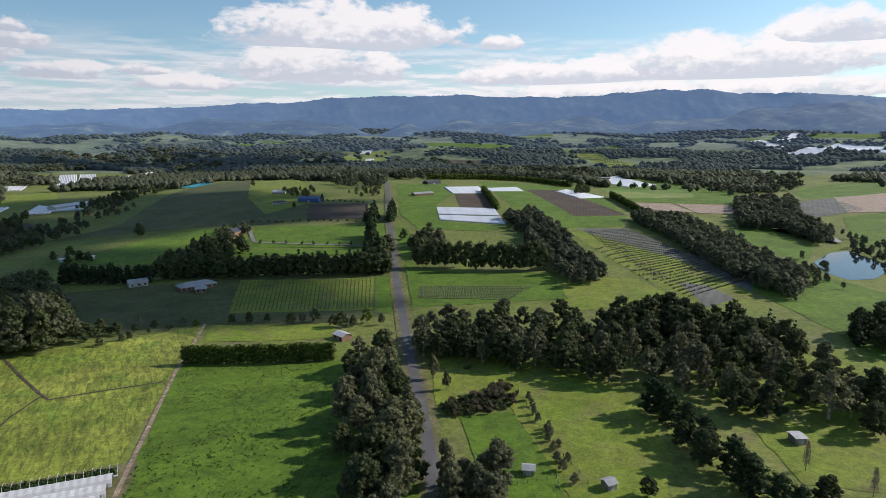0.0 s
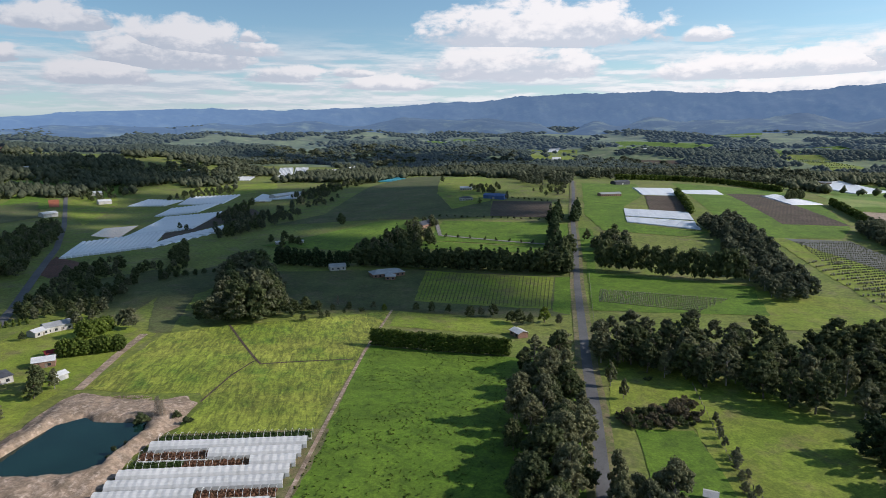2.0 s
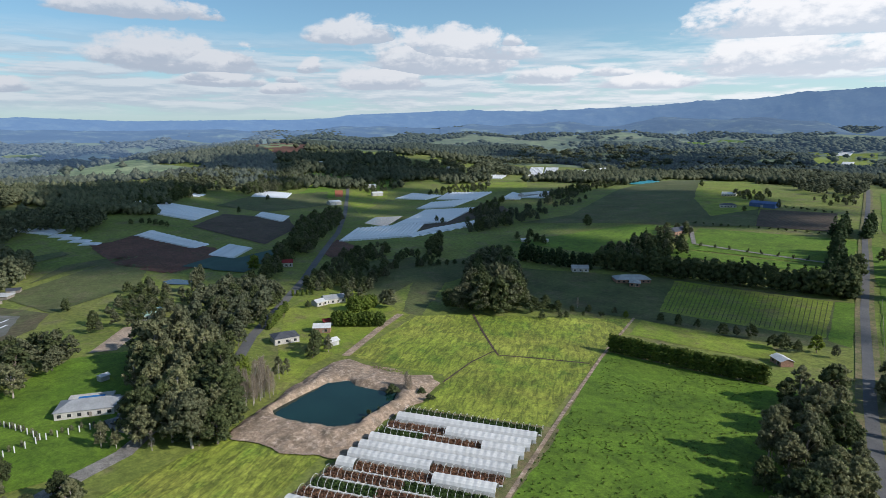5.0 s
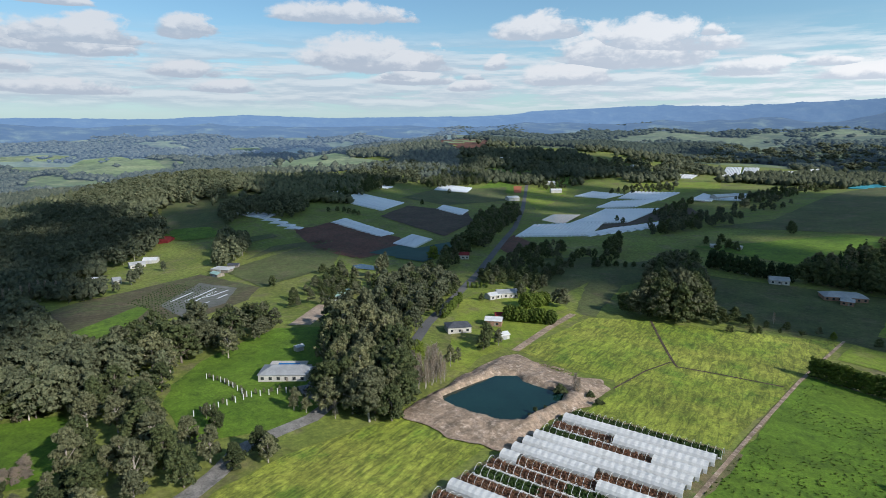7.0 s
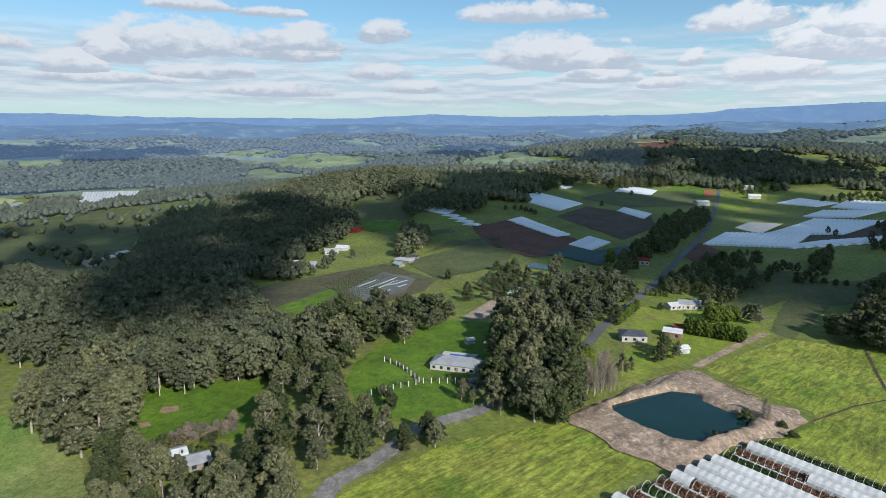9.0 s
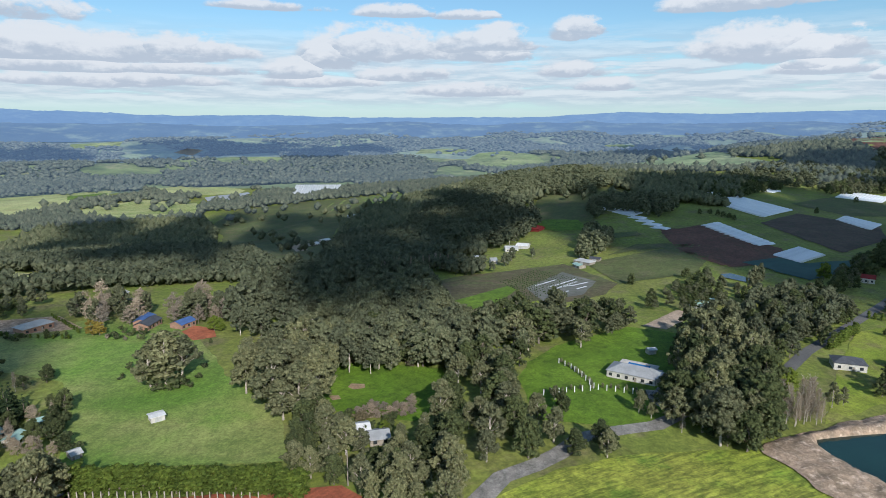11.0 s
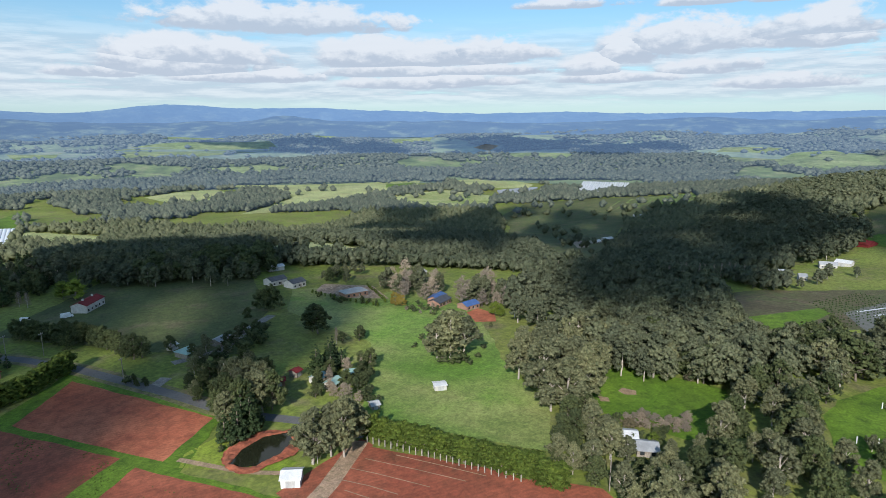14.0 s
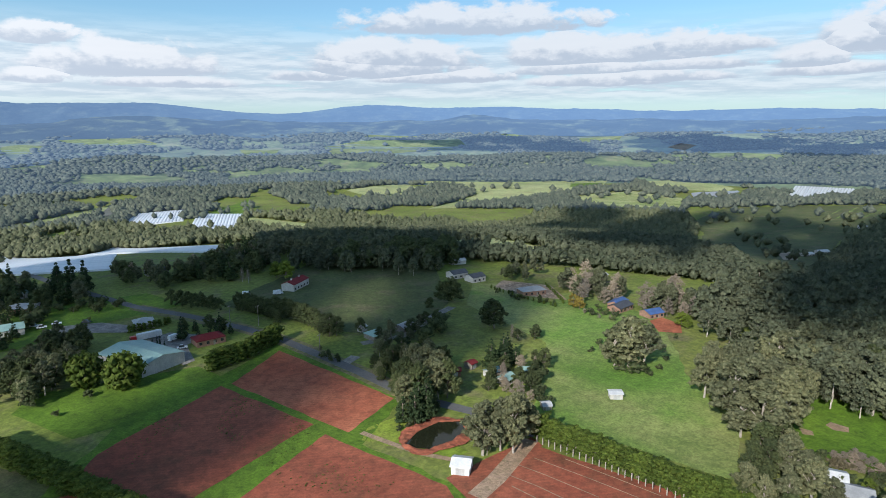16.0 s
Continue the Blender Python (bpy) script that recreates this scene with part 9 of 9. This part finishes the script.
CLEARINGS.append([(-195, 551), (-54, 552), (-52, 531), (-187, 520)])
CLEARINGS.append([(-174, 791), (-98, 800), (-82, 691), (-154, 686)])
CLEARINGS.append([(-391, 606), (-365, 687), (-423, 954), (-452, 1485), (-206, 944), (-154, 686), (-210, 658), (-274, 652)])
CLEARINGS.append([(-367, 1187), (-356, 1482), (-206, 944), (-177, 791), (-210, 724), (-270, 854)])
CLEARINGS.append([(-330, 494), (-270, 642), (-220, 654), (-223, 493)])
CLEARINGS.append([(-80, 1045), (7, 1100), (14, 901), (-8, 786), (-4, 681), (77, 656), (50, 628), (-26, 637), (-50, 720)])
CLEARINGS.append([(66, 1169), (224, 1127), (250, 984), (225, 746), (197, 671), (130, 651), (97, 718), (82, 926)])
CLEARINGS.append([(137, 1020), (192, 1039), (228, 755), (158, 737)])
CLEARINGS.append([(18, 910), (65, 927), (70, 773), (22, 773)])
CLEARINGS.append([(130, 651), (200, 661), (227, 443), (188, 360), (152, 377), (137, 551)])
CLEARINGS.append([(142, 650), (200, 661), (229, 447), (205, 395), (197, 507)])
CLEARINGS.append([(167, 426), (184, 418), (186, 380), (159, 359)])
CLEARINGS.append([(-81, 654), (-38, 640), (-25, 551), (-24, 472), (-28, 472), (-47, 599)])
CLEARINGS.append([(208, 411), (285, 470), (295, 399), (279, 343), (201.4, 266.4), (206, 309)])
CLEARINGS.append([(318, 677), (367, 700), (349, 571), (298, 493), (299, 610)])
CLEARINGS.append([(343, 1408), (444, 1401), (550, 1162), (428, 883), (276, 893)])
CLEARINGS.append([(275, 1086), (443, 1107), (396, 966), (272, 934)])
CLEARINGS.append([(625, 983), (753, 1045), (704, 893), (598, 793), (526, 796)])
CLEARINGS.append([(528, 909), (607, 962), (563, 818), (470, 763), (462, 786)])
CLEARINGS.append([(618, 1093), (798, 1251), (1014, 1294), (822, 1046), (562, 961)])
CLEARINGS.append([(497, 761), (650, 822), (478, 599), (393, 573)])
CLEARINGS.append([(-107, 3130), (283, 3224), (353, 2745), (208, 2644), (-53, 2563)])
CLEARINGS.append([(340, 3881), (711, 3997), (548, 3157), (349, 3302)])
CLEARINGS.append([(525, 2872), (785, 2825), (812, 2659), (498, 2531)])
CLEARINGS.append([(498, 2531), (620, 2467), (585, 1799), (490, 1811)])
CLEARINGS.append([(-28, 2324), (158, 2262), (170, 2145), (-16, 2160)])
CLEARINGS.append([(-967, 2793), (-941, 3330), (-748, 3148), (-825, 2659)])
CLEARINGS.append([(-461, 2782), (-223, 2643), (-178, 2100), (-335, 2130)])
CLEARINGS.append([(1434, 3012), (1686, 3158), (1538, 2851), (1368, 2764)])
CLEARINGS.append([(1749, 3041), (2265, 3200), (1756, 2472), (1656, 2626)])
CLEARINGS.append([(-940, 2011), (-718, 2063), (-646, 1851), (-618, 1402)])
CLEARINGS.append([(-591, 221), (-623, 275), (-508, 290), (-456, 271), (-446, 217)])
CLEARINGS.append([(-629, 333), (-698, 410), (-636, 463), (-555, 413), (-494, 332), (-584, 333)])
CLEARINGS.append([(-606, 220), (-600, 251), (-479, 257), (-451, 214), (-504, 201)])
CLEARINGS.append([(-426, 341), (-468, 398), (-406, 377), (-397, 331)])
CLEARINGS.append([(-476, 116), (-523, 202), (-485, 219), (-429, 184), (-404, 122)])
CLEARINGS.append([(-771, 443), (-861, 557), (-854, 709), (-725, 601), (-696, 471)])
CLEARINGS.append([(-833, 620), (-936, 741), (-834, 729), (-786, 663)])
CLEARINGS.append([(-1002, 749), (-1065, 831), (-980, 904), (-913, 826)])
CLEARINGS.append([(-857, 726), (-847, 736), (-786, 683), (-795, 674)])
CLEARINGS.append([(-369, 330), (-345, 388), (-301, 352), (-261, 235)])
CLEARINGS.append([(-447, 495), (-464, 621), (-442, 679), (-504, 743), (-548, 747), (-490, 554)])
CLEARINGS.append([(-841, 723), (-823, 826), (-721, 722), (-624, 571)])
CLEARINGS.append([(-889, 819), (-884, 903), (-808, 854), (-809, 770)])
CLEARINGS.append([(-752, 918), (-674, 1077), (-587, 938), (-665, 841)])
CLEARINGS.append([(-325, 360), (-301, 462), (-274, 372), (-271, 328), (-229.2, 256.5), (-239.8, 249.4)])
CLEARINGS.append([(-666, 92), (-879, 147), (-918, 229), (-810, 264), (-661, 164)])
CLEARINGS.append([(-665, 101), (-693, 121), (-670, 153), (-619, 153), (-625, 119)])
CLEARINGS.append([(-499, 137), (-541, 176), (-536, 231), (-523, 228), (-517, 168)])
CLEARINGS.append([(-593, 146), (-597, 194), (-578, 194), (-565, 144)])
CLEARINGS.append([(-760, 336), (-816, 396), (-718, 416), (-664, 354)])
CLEARINGS.append([(-616, 267), (-631, 288), (-527, 293), (-520, 275)])
CLEARINGS.append([(-483, 269), (-457, 276), (-483, 310), (-513, 307)])
CLEARINGS.append([(-666, 436), (-694, 463), (-645, 470), (-608, 433)])
CLEARINGS.append([(-851, 550), (-917, 609), (-862, 637), (-817, 593)])
CLEARINGS.append([(-898, 457), (-911, 484), (-886, 494), (-865, 470)])
CLEARINGS.append([(-460, 232), (-475, 269), (-449, 276), (-432, 243)])
CLEARINGS.append([(-431, 240), (-453, 274), (-464, 321), (-439, 309), (-403, 251)])
CLEARINGS.append([(-456, 390), (-511, 463), (-490, 554), (-427, 461)])
CLEARINGS.append([(-500, 507), (-583, 660), (-534, 714), (-475, 578)])
CLEARINGS.append([(-603, 664), (-633, 730), (-595, 796), (-572, 710)])
CLEARINGS.append([(-649, 763), (-683, 833), (-618, 876), (-587, 786)])
CLEARINGS.append([(-429, 450), (-445, 521), (-447, 609), (-429, 573)])
CLEARINGS.append([(-710, 730), (-730, 792), (-670, 802), (-662, 750)])
CLEARINGS.append([(-553, 807), (-583, 886), (-546, 863), (-521, 812)])
CLEARINGS.append([(-530, 830), (-546, 910), (-520, 912), (-490, 834)])
CLEARINGS.append([(-744, 1189), (-871, 1409), (-850, 1440), (-722, 1218)])
CLEARINGS.append([(-729, 1234), (-845, 1443), (-824, 1473), (-707, 1254)])
CLEARINGS.append([(-709, 1315), (-673, 1315), (-673, 1351), (-709, 1351)])
CLEARINGS.append([(-718, 1451), (-682, 1451), (-682, 1487), (-718, 1487)])
CLEARINGS.append([(-803, 1007), (-830, 1062), (-776, 1156), (-739, 1079)])
CLEARINGS.append([(-724, 181), (-737, 191), (-715, 207), (-704, 199)])
CLEARINGS.append([(-700, 199), (-716, 213), (-688, 230), (-671, 212)])
CLEARINGS.append([(-669, 211), (-676, 219), (-601, 226), (-595, 219)])
CLEARINGS.append([(-352, -335), (-598, -531), (-522, -404), (-420, -244), (-389, -256), (-384, -326)])
CLEARINGS.append([(-467, -415), (-577, -488), (-482, -384), (-432, -360)])
CLEARINGS.append([(-1332, -1349), (-1580, -1026), (-1683, -891), (-1439, -770), (-1218, -793), (-911, -792), (-854, -831), (-1146, -943)])
CLEARINGS.append([(-959, -1215), (-1209, -1263), (-1101, -1100), (-918, -1008), (-941, -1143)])
CLEARINGS.append([(-1155, -710), (-1384, -685), (-1321, -510), (-1102, -449), (-1056, -536)])
CLEARINGS.append([(-1700, -822), (-1842, -769), (-1618, -508), (-1545, -501), (-1465, -644)])
CLEARINGS.append([(-1024, -384), (-1226, -397), (-1331, -301), (-1401, -93), (-1200, -69), (-1008, -143), (-884, -241), (-927, -329)])
CLEARINGS.append([(-239, -1213), (-341, -1284), (-505, -1472), (-469, -1325), (-345, -1175), (-241, -1152)])
CLEARINGS.append([(-543, -1111), (-737, -1295), (-623, -1087), (-517, -988)])
CLEARINGS.append([(-496, -896), (-566, -998), (-596, -837), (-533, -779)])
CLEARINGS.append([(-2535, 61), (-2826, 180), (-2918, 327), (-2523, 409), (-2421, 412), (-2314, 256), (-2257, 123)])
CLEARINGS.append([(-1390, 374), (-2258, 740), (-2337, 909), (-1428, 694), (-1240, 660), (-1241, 562), (-1330, 462)])
CLEARINGS.append([(-3030, 708), (-3047, 883), (-2987, 981), (-2782, 805)])
CLEARINGS.append([(-1267, -232), (-1344, -193), (-1425, -86), (-1192, -65), (-1165, -137), (-1151, -212)])
CLEARINGS.append([(-1137, -210), (-1147, -128), (-1052, -111), (-927, -156), (-929, -174)])
CLEARINGS.append([(-1614, -971), (-1665, -890), (-1418, -766), (-1387, -837)])
CLEARINGS.append([(-1222, -740), (-1315, -729), (-1408, -672), (-1363, -536), (-1128, -441), (-1074, -535), (-1139, -691)])
CLEARINGS.append([(-427, -265), (-455, -282), (-445, -253), (-421, -240)])
CLEARINGS.append([(-980, -3522), (-1293, -3739), (-1310, -3060), (-1015, -3018)])
CLEARINGS.append([(-1526, -2753), (-1718, -2662), (-1518, -2400), (-1398, -2477)])
CLEARINGS.append([(-1815, -2518), (-2073, -2485), (-2622, -2354), (-2316, -1969), (-1884, -2028), (-1632, -2146)])
CLEARINGS.append([(-2397, -2871), (-2832, -2733), (-2548, -2549), (-2272, -2673)])
CLEARINGS.append([(-3117, -2462), (-3353, -2239), (-3154, -1949), (-2673, -1997)])
CLEARINGS.append([(-544, -2628), (-691, -2585), (-645, -2486), (-489, -2370)])
CLEARINGS.append([(-996, -2206), (-1208, -1953), (-1141, -1881), (-968, -2104)])
CLEARINGS.append([(-1381, -1819), (-1453, -1747), (-1389, -1670), (-1333, -1725)])
CLEARINGS.append([(-1595, -1718), (-1780, -1598), (-1792, -1467), (-1628, -1573)])
CLEARINGS.append([(-676, -3214), (-897, -3404), (-776, -3038), (-612, -2925)])
CLEARINGS.append([(-3170, -1822), (-3370, -1658), (-2943, -1501), (-2798, -1657)])
CLEARINGS.append([(-4388, -1380), (-4674, -1111), (-4524, -1116), (-4208, -1326)])
CLEARINGS.append([(-4080, 53), (-4281, 252), (-4063, 269), (-3931, 79)])
CLEARINGS.append([(-2999, -88), (-2891, 163), (-2794, 95), (-2802, -104)])
CLEARINGS.append([(-1385, 576), (-1503, 695), (-1401, 703), (-1240, 697), (-1242, 621)])
CLEARINGS.append([(-1731, 858), (-1948, 1015), (-1540, 801), (-1581, 782)])
CLEARINGS.append([(-2766, -1172), (-2895, -1164), (-2863, -1079), (-2731, -1078)])
CLEARINGS.append([(-1446, 947), (-2784, 1917), (-1445, 1133), (-1258, 969), (-1296, 904)])
CLEARINGS.append([(-1525, -367), (-1777, -411), (-1798, -284), (-1551, -254)])
CLEARINGS.append([(-1447, -362), (-1587, -382), (-1520, -294), (-1393, -282)])
CLEARINGS.append([(-367, -1057), (-452, -1208), (-548, -1203), (-470, -1048)])
CLEARINGS.append([(-441, -964), (-525, -1109), (-577, -1038), (-502, -915)])
CLEARINGS.append([(-416, -912), (-449, -953), (-523, -907), (-471, -868)])
CLEARINGS.append([(-64, -548), (-177, -923), (-206, -609), (-152, -468)])
CLEARINGS.append([(-203, -705), (-287, -855), (-300, -596), (-244, -471)])
CLEARINGS.append([(-371, -1173), (-497, -1466), (-506, -1437), (-384, -1129)])
CLEARINGS.append([(1363, 2807), (1449, 2853), (1373, 2380), (1246, 2341)])
CLEARINGS.append([(1467, 2763), (1731, 3111), (1766, 3073), (1528, 2739)])
CLEARINGS.append([(1173, 2239), (1336, 2314), (1587, 2513), (1326, 2190)])
CLEARINGS.append([(1373, 2380), (1647, 2612), (1704, 2396), (1487, 2088)])
CLEARINGS.append([(340, 1343), (412, 1496), (432, 1261), (347, 1160)])
CLEARINGS.append([(186, 1009), (209, 1054), (248, 944), (203, 917)])
CLEARINGS.append([(2, 1009), (59, 1048), (62, 934), (14, 916)])
CLEARINGS.append([(67, 1019), (126, 1067), (130, 998), (76, 974)])
CLEARINGS.append([(-8, 773), (65, 776), (67, 722), (-5, 724)])
CLEARINGS.append([(-5, 716), (67, 714), (70, 667), (-2, 688)])
CLEARINGS.append([(270, 886), (326, 883), (327, 794), (274, 811)])
CLEARINGS.append([(335, 884), (406, 870), (386, 784), (329, 789)])
CLEARINGS.append([(-356, 2656), (-347, 2774), (-306, 2751), (-304, 2622)])
CLEARINGS.append([(-270, 2151), (-279, 2271), (-253, 2298), (-238, 2123)])
CLEARINGS.append([(-237, 412), (-201, 412), (-201, 448), (-237, 448)])
CLEARINGS.append([(-193, 407), (-157, 407), (-157, 443), (-193, 443)])
CLEARINGS.append([(-186, 397), (-150, 397), (-150, 433), (-186, 433)])
CLEARINGS.append([(-193, 795), (-157, 795), (-157, 831), (-193, 831)])
CLEARINGS.append([(-255, 876), (-219, 876), (-219, 912), (-255, 912)])
CLEARINGS.append([(-229, 777), (-193, 777), (-193, 813), (-229, 813)])
CLEARINGS.append([(-47, 865), (-11, 865), (-11, 901), (-47, 901)])
CLEARINGS.append([(-37, 1054), (-1, 1054), (-1, 1090), (-37, 1090)])
CLEARINGS.append([(-229, 602), (-193, 602), (-193, 638), (-229, 638)])
CLEARINGS.append([(-440, 1679), (-404, 1679), (-404, 1715), (-440, 1715)])
CLEARINGS.append([(-336, 487), (-300, 487), (-300, 523), (-336, 523)])
CLEARINGS.append([(-318, 497), (-282, 497), (-282, 533), (-318, 533)])
CLEARINGS.append([(-545, 845), (-509, 845), (-509, 881), (-545, 881)])
CLEARINGS.append([(84, 423), (120, 423), (120, 459), (84, 459)])
CLEARINGS.append([(352, 1393), (388, 1393), (388, 1429), (352, 1429)])
CLEARINGS.append([(260, 2689), (296, 2689), (296, 2725), (260, 2725)])
CLEARINGS.append([(360, 2622), (396, 2622), (396, 2658), (360, 2658)])
CLEARINGS.append([(438, 2680), (474, 2680), (474, 2716), (438, 2716)])
CLEARINGS.append([(12, 2495), (48, 2495), (48, 2531), (12, 2531)])
CLEARINGS.append([(779, 1519), (815, 1519), (815, 1555), (779, 1555)])
CLEARINGS.append([(1118, 3594), (1154, 3594), (1154, 3630), (1118, 3630)])
CLEARINGS.append([(1188, 3512), (1224, 3512), (1224, 3548), (1188, 3548)])
CLEARINGS.append([(1427, 3188), (1463, 3188), (1463, 3224), (1427, 3224)])
CLEARINGS.append([(-1726, 3906), (-1690, 3906), (-1690, 3942), (-1726, 3942)])
CLEARINGS.append([(2080, 3268), (2116, 3268), (2116, 3304), (2080, 3304)])
CLEARINGS.append([(2213, 3243), (2249, 3243), (2249, 3279), (2213, 3279)])
CLEARINGS.append([(-418, 269), (-382, 269), (-382, 305), (-418, 305)])
CLEARINGS.append([(-493, 97), (-457, 97), (-457, 133), (-493, 133)])
CLEARINGS.append([(-665, 81), (-629, 81), (-629, 117), (-665, 117)])
CLEARINGS.append([(-570, 48), (-534, 48), (-534, 84), (-570, 84)])
CLEARINGS.append([(-578, 60), (-542, 60), (-542, 96), (-578, 96)])
CLEARINGS.append([(-524, -3), (-488, -3), (-488, 33), (-524, 33)])
CLEARINGS.append([(-530, 15), (-494, 15), (-494, 51), (-530, 51)])
CLEARINGS.append([(-516, 27), (-480, 27), (-480, 63), (-516, 63)])
CLEARINGS.append([(-821, -85), (-785, -85), (-785, -49), (-821, -49)])
CLEARINGS.append([(-1044, -163), (-1008, -163), (-1008, -127), (-1044, -127)])
CLEARINGS.append([(-1160, 913), (-1124, 913), (-1124, 949), (-1160, 949)])
CLEARINGS.append([(-2345, 2636), (-2309, 2636), (-2309, 2672), (-2345, 2672)])
CLEARINGS.append([(-2367, 2777), (-2331, 2777), (-2331, 2813), (-2367, 2813)])
CLEARINGS.append([(-2838, 2693), (-2802, 2693), (-2802, 2729), (-2838, 2729)])
CLEARINGS.append([(-918, 1096), (-882, 1096), (-882, 1132), (-918, 1132)])
CLEARINGS.append([(-743, 594), (-707, 594), (-707, 630), (-743, 630)])
CLEARINGS.append([(-855, 777), (-819, 777), (-819, 813), (-855, 813)])
CLEARINGS.append([(-779, 720), (-743, 720), (-743, 756), (-779, 756)])
CLEARINGS.append([(-817, 337), (-781, 337), (-781, 373), (-817, 373)])
CLEARINGS.append([(-758, -186), (-783, -179), (-698, -151), (-679, -160)])
CLEARINGS.append([(-770, -174), (-734, -174), (-734, -138), (-770, -138)])
CLEARINGS.append([(-810, -167), (-774, -167), (-774, -131), (-810, -131)])
CLEARINGS.append([(-187, -444), (-151, -444), (-151, -408), (-187, -408)])
CLEARINGS.append([(-109, -445), (-73, -445), (-73, -409), (-109, -409)])
CLEARINGS.append([(-297, -1014), (-261, -1014), (-261, -978), (-297, -978)])
CLEARINGS.append([(-238, -1006), (-202, -1006), (-202, -970), (-238, -970)])
CLEARINGS.append([(-260, -1027), (-224, -1027), (-224, -991), (-260, -991)])
CLEARINGS.append([(-352, -313), (-316, -313), (-316, -277), (-352, -277)])
CLEARINGS.append([(-434, 1050), (-446, 1079), (-469, 1224), (-433, 1135)])

plant()
far_woods(18, 450, 800, "wood_far", CLEARINGS, 0.22, 0.0095, 6, 86.0, 150.0)
far_woods(20, 800, 1150, "wood_far", CLEARINGS, 0.34, 0.0092, 4, 64.0, 174.0)
far_woods(21, 1150, 1750, "wood_far", CLEARINGS, 0.0, 0.009, 3, -48.0, 4.0)
far_woods(27, 1150, 1750, "wood_far", CLEARINGS, 0.2, 0.009, 3, 4.0, 55.0)
# western rings from here out carry painted haze, more with distance
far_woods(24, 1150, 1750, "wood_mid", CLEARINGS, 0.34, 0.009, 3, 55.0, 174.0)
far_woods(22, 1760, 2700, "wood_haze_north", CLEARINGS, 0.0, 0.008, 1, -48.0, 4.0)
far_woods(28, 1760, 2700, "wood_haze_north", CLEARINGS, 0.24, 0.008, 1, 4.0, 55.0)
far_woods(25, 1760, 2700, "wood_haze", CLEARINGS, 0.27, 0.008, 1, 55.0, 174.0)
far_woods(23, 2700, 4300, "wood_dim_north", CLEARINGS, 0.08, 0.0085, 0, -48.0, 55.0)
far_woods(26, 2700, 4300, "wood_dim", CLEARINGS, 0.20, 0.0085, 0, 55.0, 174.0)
